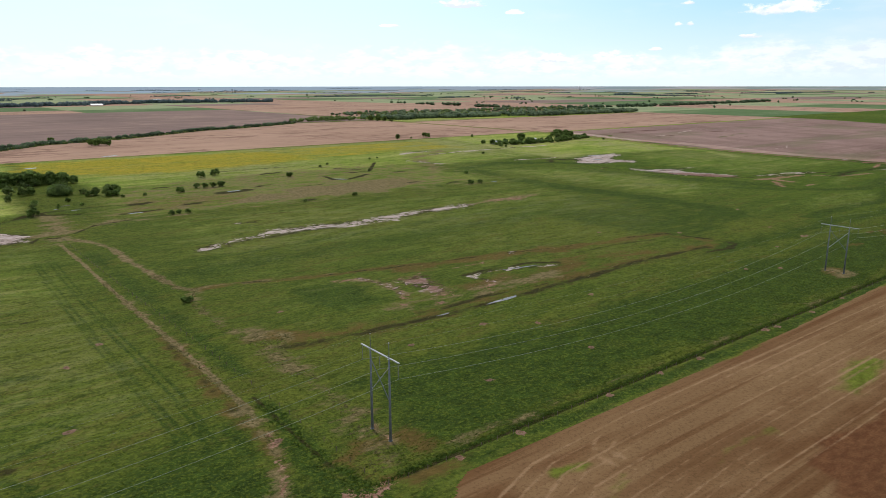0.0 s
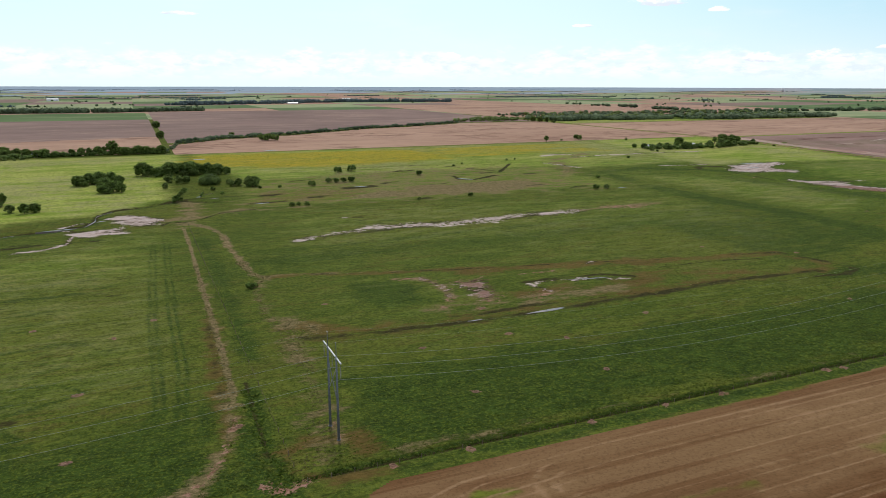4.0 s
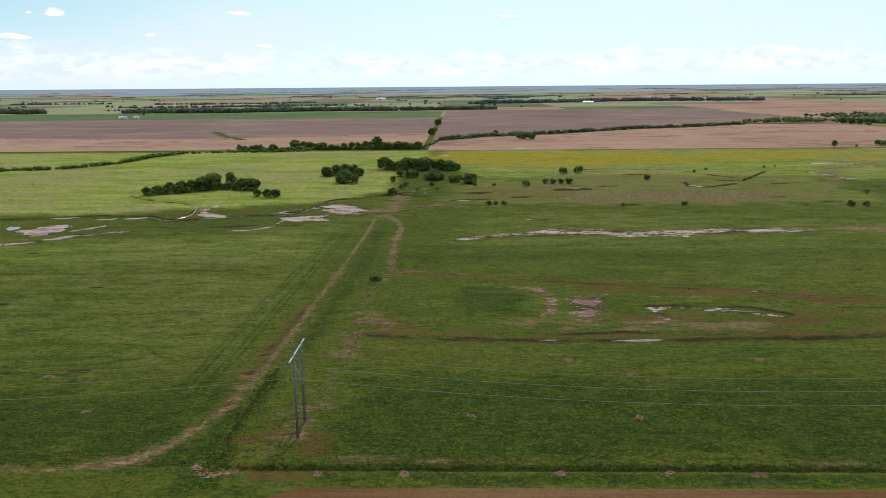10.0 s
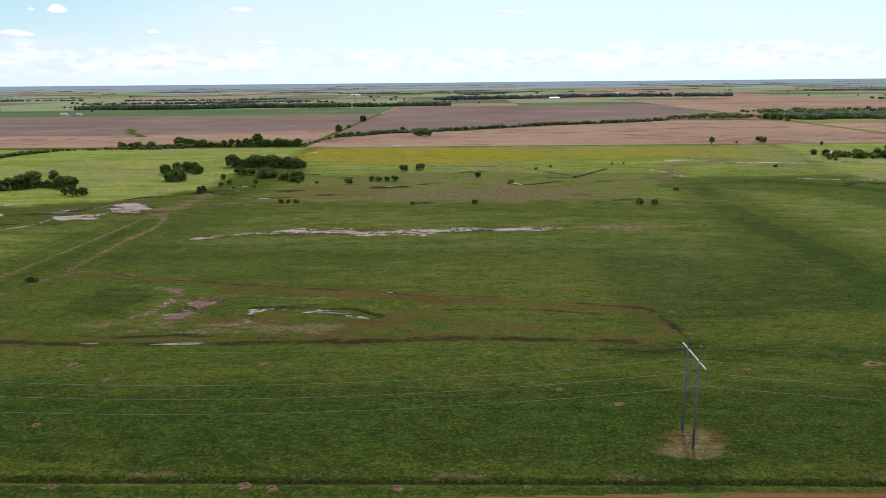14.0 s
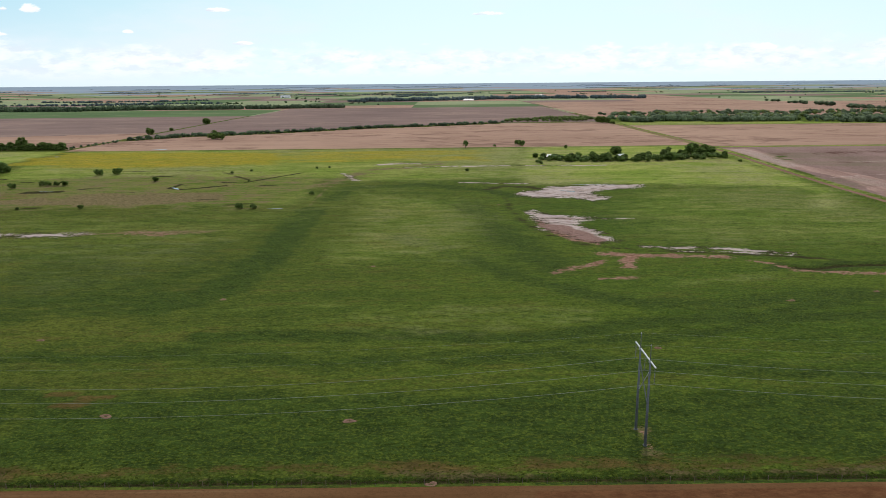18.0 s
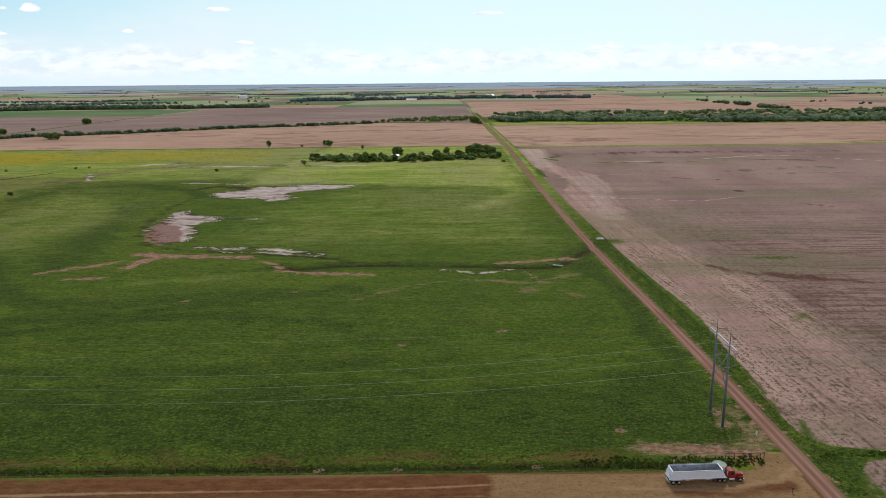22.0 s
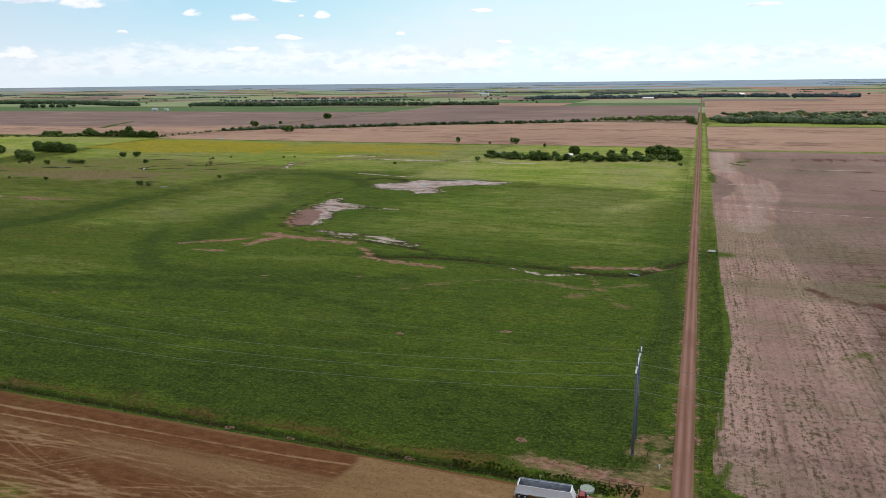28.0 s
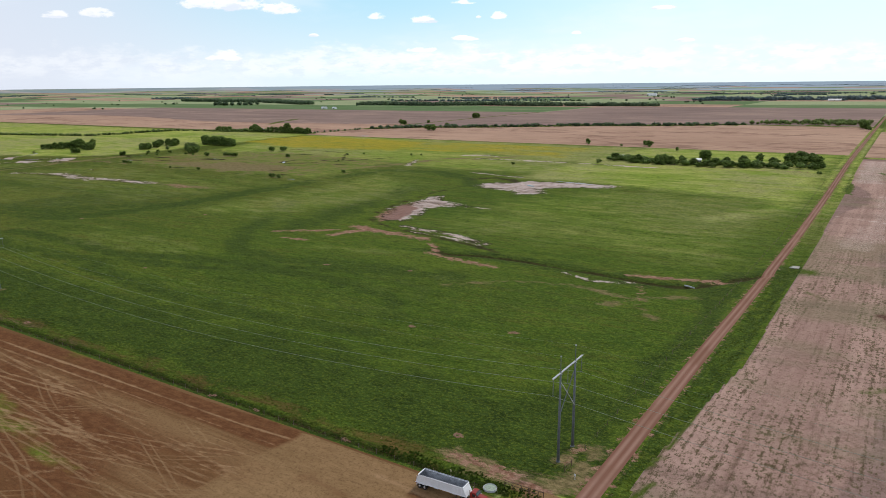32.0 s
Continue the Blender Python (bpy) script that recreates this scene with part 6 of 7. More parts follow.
for i in range(150):
    bx, by = belt_rnd.uniform(-7000, 8500), 2700 + 13000 * belt_rnd.random() ** 1.6
    ln = belt_rnd.uniform(40, 420) if i % 4 else belt_rnd.uniform(400, 900)
    belts += along([(bx, by), (bx + ln, by + belt_rnd.uniform(-80, 80))], 9 if by > 6000 else 5.0, 2.5, 9, 16, i, 1.5)
woods("far_hedge", "thin broken shelter belts out to the horizon", belts, LEAF_HAZE, 2, 6.0, 1)

dots = []
dot_rnd = random.Random(12)
for i in range(260):
    dx, dy = dot_rnd.uniform(-3200, 4400), 1250 + 4600 * dot_rnd.random() ** 1.2
    if dy > 2200 or dx > 1650 or dx < -1500 or (dx < -700 and dy > 1750):
        for k in range(1 + (i % 5) * (i % 2)):
            dots.append((dx + dot_rnd.uniform(-30, 30), dy + dot_rnd.uniform(-14, 14), dot_rnd.uniform(3.5, 10), dot_rnd.uniform(2.0, 4.5)))
woods("far_trees", "single trees dotted over the far farmland", dots, LEAF_HEDGE, 40, 3.0)

# ---- power line ----


def h_frame():
    ob = thing("power_pole", "grey steel H-frame power pole with a pale cross-arm", "power pole", "H-frame power poles")
    for y in (-4.0, 4.0):
        shaft = rod(rod(bmesh.new(), (0, y, -1.0), (0, y, 21.3), 0.36, 0.19, 12), (0, y, 21.2), (0, y, 24.6), 0.10, 0.06, 8)
        pole = part("pole", shaft, STEEL, ob, smooth=True)
        part("cap", rod(bmesh.new(), (0, y, 24.6), (0, y, 24.85), 0.16, 0.10, 10), GALV, pole, "pale cap")
        part("footing", rod(bmesh.new(), (0, y, -0.6), (0, y, 0.15), 0.52, 0.50, 12), STEEL, pole, "grey concrete collar")
    arm = part("cross_arm", box(bmesh.new(), (-0.17, -8.1, 20.82), (0.17, 8.1, 21.08), 0.04), GALV, ob, "pale galvanised beam")
    for y in (-4.0, 4.0):
        part("bracket", box(bmesh.new(), (-0.36, y - 0.12, 20.62), (0.36, y + 0.12, 20.8), 0.02), GALV, arm)
    part("brace", rod(bmesh.new(), (0.15, -3.8, 18.6), (0.15, 3.8, 10.6), 0.11, None, 8), GALV, ob, "pale diagonal brace")
    part("brace", rod(bmesh.new(), (-0.15, 3.8, 18.6), (-0.15, -3.8, 10.6), 0.11, None, 8), STEEL, ob)
    for y in (-7.7, 0.0, 7.7):
        bm = bmesh.new()
        rod(bm, (0, y, 20.8), (0, y, 17.1), 0.03, None, 6)
        for i in range(14):
            rod(bm, (0, y, 20.3 - i * 0.21), (0, y, 20.22 - i * 0.21), 0.13, 0.05, 8)
        ins = part("insulator", bm, GLASSY, ob, "grey string of disc insulators")
        part("clamp", box(bmesh.new(), (-0.22, y - 0.05, 16.98), (0.22, y + 0.05, 17.15), 0.02), STEEL, ins)
    return ob


LINE = [(-172, 132.3), (85, 132.3), (328, 132.5), (587.5, 132.2), (843.2, 135.6), (1100, 139.5)]
first = h_frame()
for i, (x, y) in enumerate(LINE):
    m = Matrix.Translation((x, y, float(height(x, y))))
    if i == 0:
        first.matrix_basis = m
    else:
        copy_thing(first, m)


def span(name, a, b, sag, radius, label):
    cu = bpy.data.curves.new(name, "CURVE")
    cu.dimensions, cu.bevel_depth, cu.bevel_resolution = "3D", radius, 1
    sp = cu.splines.new("POLY")
    n = 25
    sp.points.add(n - 1)
    for i in range(n):
        f = i / (n - 1)
        q = Vector(a).lerp(Vector(b), f)
        sp.points[i].co = (q.x, q.y, q.z - sag * 4 * f * (1 - f), 1)
    dg_ob = bpy.data.objects.new(name, cu)
    me = bpy.data.meshes.new_from_object(dg_ob)
    bpy.data.objects.remove(dg_ob)
    me.materials.append(WIRE)
    return tagged(new(name, me), label, "power cable", "power cables")


for (ax, ay), (bx, by) in zip(LINE[:-1], LINE[1:]):
    za, zb = float(height(ax, ay)), float(height(bx, by))
    for dy in (-7.7, 0.0, 7.7):
        span("power_cable", (ax, ay + dy, za + 17.0), (bx, by + dy, zb + 17.0), 6.9, 0.033, "grey aluminium power cable sagging between poles")
    for dy in (-4.0, 4.0):
        span("shield_wire", (ax, ay + dy, za + 24.75), (bx, by + dy, zb + 24.75), 4.6, 0.010, "thin steel shield wire along the pole tops")

# ---- fences, gate, signs ----


def fence(name, label, a, b, step, tall=1.3):
    ob = thing(name, label, "fence", at=(*a, float(height(*a))))
    n = max(1, round(math.hypot(b[0] - a[0], b[1] - a[1]) / step))
    rnd = random.Random(n)
    post_me = mesh_of("post", rod(bmesh.new(), (0, 0, -0.5), (0, 0, tall), 0.075, 0.065, 6), POST)
    for i in range(n + 1):
        f = i / n
        x, y = a[0] + (b[0] - a[0]) * f, a[1] + (b[1] - a[1]) * f
        p = part("post", post_me, POST, ob)
        p.matrix_basis = Matrix.Translation((x - a[0], y - a[1], float(height(x, y)) - float(height(*a)))) @ Matrix.Rotation(rnd.uniform(-0.06, 0.06), 4, "X") @ Matrix.Rotation(rnd.uniform(-0.06, 0.06), 4, "Y")
    for z in (0.4, 0.8, 1.2):
        bm = bmesh.new()
        for i in range(0, n, 4):
            j = min(n, i + 4)
            q = [(a[0] + (b[0] - a[0]) * k / n, a[1] + (b[1] - a[1]) * k / n) for k in (i, j)]
            rod(bm, *[(x - a[0], y - a[1], float(height(x, y)) - float(height(*a)) + z) for x, y in q], 0.008, None, 4)
        part("wire", bm, RUST, ob)
    return ob


fence("fence", "old wire fence with thin wooden posts in the weeds", (74, FENCE_Y - 0.2), (838, FENCE_Y + 0.2), 5.2)
fence("fence", "old wire fence with wooden posts beside the ditch", (846.2, 140), (846.2, 640), 7.0)
fence("fence", "sagging wire fence along the grass lane", (72.5, 120), (72.5, 438), 6.0)


def gate_brace(x, y, turn, label):
    ob = thing("fence_brace", label, "fence", at=(x, y, float(height(x, y))), turn=turn)
    for dx in (-1.6, 1.6):
        part("post", rod(bmesh.new(), (dx, 0, -0.5), (dx, 0, 1.5), 0.09, None, 8), RUST, ob)
    part("rail", rod(bmesh.new(), (-1.6, 0, 1.35), (1.6, 0, 1.35), 0.06, None, 8), RUST, ob)
    part("rail", rod(bmesh.new(), (-1.6, 0, 0.2), (1.6, 0, 1.3), 0.05, None, 8), RUST, ob)


gate_brace(845.0, 116.8, 4, "rusty pipe fence brace grown over with weeds")
gate_brace(846.3, 130.0, 86, "rusty pipe fence brace beside the road ditch")


def marker(x, y, mat, label, h=1.6):
    ob = thing("marker_post", label, "marker", at=(x, y, float(height(x, y))))
    part("post", rod(bmesh.new(), (0, 0, -0.4), (0, 0, h), 0.06, None, 8), mat, ob)
    part("plate", box(bmesh.new(), (-0.22, -0.09, h - 0.5), (0.22, -0.06, h), 0.01), mat, ob)


marker(849.2, 126.8, WHITE, "white marker post in the road corner grass", 1.3)
marker(826.0, 114.6, plain("faded_yellow", (0.55, 0.50, 0.28), 0.6), "faded yellow marker post in the weeds", 1.8)
marker(846.4, 103.5, RUST, "rusty stub post at the field entrance", 1.2)


# culvert under the lane
CONCRETE = plain("old_concrete", (0.36, 0.335, 0.30), 0.9, vary=0.2)
culvert = thing("culvert", "pale concrete culvert end at the ditch", "culvert", at=(862.6, 352.0, float(height(862.6, 352.0))))
part("pipe", rod(bmesh.new(), (-2.4, 0, -0.2), (2.0, 0, -0.2), 0.5, None, 14), CONCRETE, culvert)
part("slab", box(bmesh.new(), (-1.6, -2.2, 0.20), (1.6, 2.2, 0.42), 0.05), CONCRETE, culvert)
part("headwall", box(bmesh.new(), (1.3, -2.2, -0.7), (1.65, 2.2, 0.19), 0.04), CONCRETE, culvert)
drain = thing("drain_pipe", "pale pipe lying in the wash", "pipe", at=(830.0, 293.6, float(height(830.0, 293.6)) + 0.5), turn=-24)
part("pipe", rod(bmesh.new(), (-2.4, 0, 0.3), (2.4, 0, 0.3), 0.3, None, 12), GALV, drain)

# ---- water ----


def pool(x, y, rx, ry, turn, seed, label):
    """A shallow pool with an uneven shore, following the ground."""
    bm = bmesh.new()
    rnd = random.Random(seed)
    ph = [rnd.uniform(0, 6.28) for _ in range(4)]
    n = 40
    rim = []
    zc = float(height(x, y))
    for i in range(n):
        a = i * 2 * math.pi / n
        r = 1 + 0.16 * math.sin(2 * a + ph[0]) + 0.14 * math.sin(3 * a + ph[1]) + 0.09 * math.sin(5 * a + ph[2]) + 0.06 * math.sin(9 * a + ph[3])
        lx, ly = rx * r * math.cos(a), ry * r * math.sin(a)
        t = radians(turn)
        rim.append((lx * math.cos(t) - ly * math.sin(t), lx * math.sin(t) + ly * math.cos(t)))
    low = max(float(height(x + a, y + b)) for a, b in rim)
    top = [bm.verts.new((a, b, low - zc + 0.05)) for a, b in rim]
    bot = [bm.verts.new((a * 1.02, b * 1.02, low - zc - 1.2)) for a, b in rim]
    bm.faces.new(top)
    for i in range(n):
        bm.faces.new((top[i], bot[i], bot[(i + 1) % n], top[(i + 1) % n]))
    ob = new("pond", mesh_of("pond", bm, WATER))
    ob.location = (x, y, zc)
    return tagged(ob, label, "pond", "pools of water", kind="structure")


for i, (x, y, rx, ry, tn) in enumerate(((184, 195.2, 9, 0.9, 2), (154, 195.5, 2.6, 0.5, 0), (226, 228.4, 9, 0.5, -12), (321, 560, 6, 1.6, -50), (218, 551, 5, 1.4, 0), (197, 850, 9, 3.2, 15), (108, 776, 7, 2.2, 5), (-158, 405, 3.4, 7, 25),
                                        (88, 545, 2, 1.2, 40), (96, 557, 3, 1.2, 20), (98, 535, 3, 0.8, 0), (128, 500, 5, 1.0, 5), (22, 470, 2.6, 0.9, 30), (0, 451, 9, 0.7, 10), (-40, 436, 7, 0.7, 12), (-72, 494, 4, 0.9, -20),
                                        (-60, 482, 3.6, 0.7, -60), (425, 467, 5, 0.7, 4), (668, 557, 16, 1.2, -8), (640, 528, 7, 1.5, -30))):
    pool(x, y, rx, ry, tn, i, "shallow muddy pool with an uneven shore")


def stream(name, label, pts, width, lift):
    """A winding ribbon of water lying in the bed of a creek."""
    bm, rows = bmesh.new(), []
    for i in range(len(pts) - 1):
        p0, p1, p2, p3 = [Vector(pts[min(max(i + k, 0), len(pts) - 1)]) for k in (-1, 0, 1, 2)]
        for s in range(10):
            f = s / 10
            c = 0.5 * (2 * p1 + (p2 - p0) * f + (2 * p0 - 5 * p1 + 4 * p2 - p3) * f * f + (3 * p1 - p0 - 3 * p2 + p3) * f ** 3)
            d = ((p2 - p0) * (1 - f) + (p3 - p1) * f).normalized()
            w = width * (0.45 + 0.55 * abs(math.sin(i * 1.9 + f * 2.3) * math.cos(i * 0.7 + f)))
            z = float(height(c.x, c.y)) + lift
            rows.append([bm.verts.new((c.x - d.y * w * k, c.y + d.x * w * k, z - 0.25 * abs(k) ** 3)) for k in (-1, -0.4, 0.4, 1)])
    for a, b in zip(rows[:-1], rows[1:]):
        for k in range(3):
            bm.faces.new((a[k], b[k], b[k + 1], a[k + 1]))
    return tagged(new(name, mesh_of(name, bm, WATER)), label, "creek", kind="structure")


stream("creek_water", "narrow winding creek of muddy water between grass banks", CREEK[4:9], 0.5, 0.35)
stream("creek_water", "narrow reach of muddy creek below the grove", CREEK[10:14], 0.42, 0.30)
stream("creek_water", "shallow loop of an old creek bed with muddy water", CURL[1:6], 0.8, 0.5)

# ---- buildings on the plain ----


def farm_building(x, y, w, d, h, turn, wall, roof, label):
    p, k = place(x, y)
    ob = thing("farm_building", label, "building", at=p, turn=turn)
    ob.scale = (k, k, k)
    part("wall", box(bmesh.new(), (-w / 2, -d / 2, -0.5), (w / 2, d / 2, h), 0.03), wall, ob)
    bm = bmesh.new()
    a, b, t = d / 2 + 0.5, h + d * 0.28, 0.18
    for s in (-1, 1):
        v = [bm.verts.new(c) for c in ((-w / 2 - 0.5, s * a, h - 0.1), (w / 2 + 0.5, s * a, h - 0.1), (w / 2 + 0.5, 0, b), (-w / 2 - 0.5, 0, b))]
        u = [bm.verts.new(c.co + Vector((0, 0, t))) for c in v]
        bm.faces.new(u)
        bm.faces.new(v[::-1])
        for i in range(4):
            bm.faces.new((v[i], v[(i + 1) % 4], u[(i + 1) % 4], u[i]))
    part("roof", bm, roof, ob)
    for s in (-1, 1):
        gab = bmesh.new()
        gab.faces.new([gab.verts.new((s * (w / 2 - 0.05), yy, zz)) for yy, zz in ((-d / 2, h - 0.02), (d / 2, h - 0.02), (0, b - 0.05))])
        part("gable", gab, wall, ob)
    part("door", box(bmesh.new(), (-1.2, -d / 2 - 0.06, 0), (1.2, -d / 2 - 0.02, min(2.6, h * 0.8)), 0.01), BLACK, ob)
    for wx in (-w * 0.32, w * 0.32):
        part("window", box(bmesh.new(), (wx - 0.6, -d / 2 - 0.05, h * 0.4), (wx + 0.6, -d / 2 - 0.02, h * 0.4 + 1.1), 0.01), GLASS, ob)
    return ob


farm_building(-52, 868, 13, 8, 3.2, 5, WHITE, TIN, "small white farmhouse with a pale tin roof among trees")
farm_building(-722, 1764, 18, 11, 4.0, 8, TIN, TIN, "long pale metal shed on the far stubble")
farm_building(-696, 1784, 13, 9, 3.2, 8, WHITE, TIN, "white metal shed beside the long shed")
farm_building(655, 716, 12, 6, 2.6, -12, TIN, TIN, "low pale metal shed at the old yard")
farm_building(728, 716, 7, 5, 2.8, 20, TIN, TIN, "small grey shed among the trees")
farm_building(656, 2950, 42, 12, 3.0, 0, TIN, TIN, "long bright metal barn far away")
farm_building(1010, 3400, 40, 20, 7, 0, WHITE, TIN, "white barn far away")
farm_building(-300, 3900, 50, 20, 8, 0, WHITE, TIN, "white barn far out on the plain")


def elevator(x, y):
    p, k = place(x, y)
    ob = thing("grain_elevator", "pale grain elevator on the horizon", "grain elevator", at=p)
    ob.scale = (k, k, k)
    for i in range(5):
        part("silo", rod(bmesh.new(), (i * 10 - 20, 0, -5), (i * 10 - 20, 0, 38), 5.2, None, 16), TIN, ob, smooth=True)
    part("headhouse", box(bmesh.new(), (-14, -4, 38), (6, 4, 52), 0.3), TIN, ob)


elevator(8600, 7800)

# ---- grain truck ----


def wheel(parent, x, y, r, w, name="wheel"):
    wh = part(name, rod(bmesh.new(), (x, y - w / 2, r), (x, y + w / 2, r), r, None, 22), RUBBER, parent, smooth=False)
    side = -1 if y < 0 else 1
    part("rim", rod(bmesh.new(), (x, y + side * (w / 2 - 0.02), r), (x, y + side * (w / 2 + 0.03), r), r * 0.58, r * 0.5, 18), CHROME, wh, "bright steel rim")
    part("hub", rod(bmesh.new(), (x, y + side * (w / 2 + 0.02), r), (x, y + side * (w / 2 + 0.14), r), r * 0.2, r * 0.15, 10), CHROME, wh)
    return wh


def trailer_shell(bm, top, low, x0, x1, x0b, x1b, wid, t):
    """The open tub: four walls with real thickness, ends raked."""
    def ring(z, a, b, hw):
        return [(a, -hw, z), (b, -hw, z), (b, hw, z), (a, hw, z)]
    outer = [bm.verts.new(c) for c in ring(low, x0b, x1b, wid)] + [bm.verts.new(c) for c in ring(top, x0, x1, wid)]
    inner = [bm.verts.new(c) for c in ring(low + 0.1, x0b + t, x1b - t, wid - t)] + [bm.verts.new(c) for c in ring(top, x0 + t, x1 - t, wid - t)]
    for i in range(4):
        j = (i + 1) % 4
        bm.faces.new((outer[i], outer[j], outer[4 + j], outer[4 + i]))
        f = bm.faces.new((inner[j], inner[i], inner[4 + i], inner[4 + j]))
        f.material_index = 1
        bm.faces.new((outer[4 + i], outer[4 + j], inner[4 + j], inner[4 + i]))
    bm.faces.new(outer[3::-1])
    f = bm.faces.new(inner[:4])
    f.material_index = 1
    return bm


def grain_truck(at, turn):
    tr = thing("grain_trailer", "white open-topped hopper trailer hitched to the red truck", "trailer", at=at, turn=turn)
    body = part("tub", trailer_shell(bmesh.new(), 3.05, 1.30, -5.6, 4.9, -6.2, 5.75, 1.27, 0.07), [WHITE, TARP], tr)
    for z, a, b in ((3.05, -5.65, 4.95), (1.30, -6.25, 5.8)):
        for y in (-1.3, 1.3):
            part("rail", box(bmesh.new(), (a, y - 0.05, z - 0.07), (b, y + 0.05, z + 0.07), 0.02), WHITE, body)
    for x in (-5.6, 4.9):
        part("end_rail", box(bmesh.new(), (x - 0.12, -1.25, 2.98), (x + 0.12, 1.25, 3.12), 0.02), WHITE, body)
    for i in range(11):
        x = -4.9 + i * 0.95
        for y in (-1.285, 1.285):
            part("side_post", box(bmesh.new(), (x - 0.025, y - 0.015, 1.4), (x + 0.025, y + 0.015, 2.98)), WHITE, body)
    part("tarp_roll", rod(bmesh.new(), (-5.5, 1.34, 3.15), (4.8, 1.34, 3.15), 0.10, None, 10), TARP, tr, "grey tarp rolled along the rim")
    for cx in (-1.9, 2.4):
        bm = bmesh.new()
        top = [bm.verts.new(c) for c in ((cx - 2.0, -1.2, 1.45), (cx + 2.0, -1.2, 1.45), (cx + 2.0, 1.2, 1.45), (cx - 2.0, 1.2, 1.45))]
        bot = [bm.verts.new(c) for c in ((cx - 0.4, -0.4, 0.5), (cx + 0.4, -0.4, 0.5), (cx + 0.4, 0.4, 0.5), (cx - 0.4, 0.4, 0.5))]
        for i in range(4):
            bm.faces.new((top[i], bot[i], bot[(i + 1) % 4], top[(i + 1) % 4]))
        bm.faces.new(bot)
        hop = part("hopper", bm, WHITE, tr, "white sloped discharge hopper")
        part("gate", box(bmesh.new(), (cx - 0.45, -0.45, 0.42), (cx + 0.45, 0.45, 0.5), 0.01), GALV, hop)
    for y in (-0.5, 0.5):
        part("frame_rail", box(bmesh.new(), (-6.0, y - 0.08, 1.05), (5.6, y + 0.08, 1.3), 0.02), BLACK, tr)
    part("bumper", box(bmesh.new(), (-6.25, -1.2, 0.55), (-6.1, 1.2, 0.75), 0.02), WHITE, tr)
    for y in (-0.9, 0.9):
        part("tail_lamp", box(bmesh.new(), (-6.3, y - 0.15, 0.8), (-6.22, y + 0.15, 0.95), 0.02), RED, tr)
        part("ladder", box(box(box(bmesh.new(), (-6.1, y - 0.25, 0.8), (-6.05, y - 0.2, 2.6)), (-6.1, y + 0.2, 0.8), (-6.05, y + 0.25, 2.6)), (-6.1, y - 0.2, 1.6), (-6.05, y + 0.2, 1.66)), GALV, tr)
        part("landing_leg", box(bmesh.new(), (3.1, y - 0.08, 0.3), (3.26, y + 0.08, 1.3), 0.02), BLACK, tr)
    for x in (-5.3, -4.1):
        part("axle", rod(bmesh.new(), (x, -1.0, 0.52), (x, 1.0, 0.52), 0.07, None, 8), BLACK, tr)
        for y in (-1.05, 1.05):
            wheel(tr, x, y, 0.52, 0.52)
    for y in (-1.05, 1.05):
        part("mudguard", box(bmesh.new(), (-5.95, y - 0.3, 1.08), (-3.5, y + 0.3, 1.13), 0.02), WHITE, tr)

    tk = thing("truck", "red day-cab truck with a long bonnet hitched to the trailer", "truck", at=Vector(at) + Vector((math.cos(radians(turn)), math.sin(radians(turn)), 0)) * 0.8, turn=turn)
    tk.scale = (0.86, 0.86, 0.86)
    prof = [(6.45, 0.95), (6.45, 2.75), (6.75, 2.92), (7.75, 2.9), (8.25, 2.1), (10.0, 1.85), (10.22, 1.6), (10.25, 0.75), (8.3, 0.75), (8.1, 0.95)]
    cab = prism(bmesh.new(), prof[:5] + [(8.3, 0.95)], -1.08, 1.08)
    bmesh.ops.bevel(cab, geom=list(cab.edges), offset=0.06, segments=2, affect="EDGES")
    cab_ob = part("cab", cab, RED, tk)
    hood = prism(bmesh.new(), [(8.2, 0.9), (8.2, 2.08), (10.0, 1.84), (10.2, 1.6), (10.22, 0.8)], -0.72, 0.72)
    bmesh.ops.bevel(hood, geom=list(hood.edges), offset=0.07, segments=2, affect="EDGES")
    hood_ob = part("bonnet", hood, RED, tk)
    ws = bmesh.new()
    v = [ws.verts.new(c) for c in ((7.83, -0.95, 2.82), (7.83, 0.95, 2.82), (8.27, 0.95, 2.14), (8.27, -0.95, 2.14))]
    w = [ws.verts.new(c.co + Vector((0.03, 0, 0.03))) for c in v]
    ws.faces.new(w), ws.faces.new(v[::-1])
    for i in range(4):
        ws.faces.new((v[i], v[(i + 1) % 4], w[(i + 1) % 4], w[i]))
    part("windscreen", ws, GLASS, cab_ob, "dark windscreen")
    part("rear_window", box(bmesh.new(), (6.42, -0.6, 2.0), (6.46, 0.6, 2.6), 0.01), GLASS, cab_ob)
    for s in (-1, 1):
        dr = part("door", box(bmesh.new(), (6.95, s * 1.09 - 0.02, 1.05), (8.0, s * 1.09 + 0.02, 2.7), 0.015), RED, tk)
        part("side_window", box(bmesh.new(), (7.05, s * 1.11 - 0.015, 1.95), (7.85, s * 1.11 + 0.015, 2.6), 0.01), GLASS, dr)
        part("fuel_tank", rod(bmesh.new(), (6.7, s * 1.02, 0.72), (7.9, s * 1.02, 0.72), 0.32, None, 16), CHROME, tk, "polished fuel tank")
        part("exhaust_stack", rod(bmesh.new(), (6.32, s * 0.95, 0.9), (6.32, s * 0.95, 3.25), 0.085, None, 10), CHROME, tk, "chrome exhaust stack")
        fd = prism(bmesh.new(), [(8.75, 0.95), (8.95, 1.3), (9.9, 1.35), (10.2, 1.1), (10.2, 0.95), (9.95, 1.1), (9.05, 1.1)], s * 0.72 - 0.0, s * 1.2)
        part("wing", fd, RED, tk)
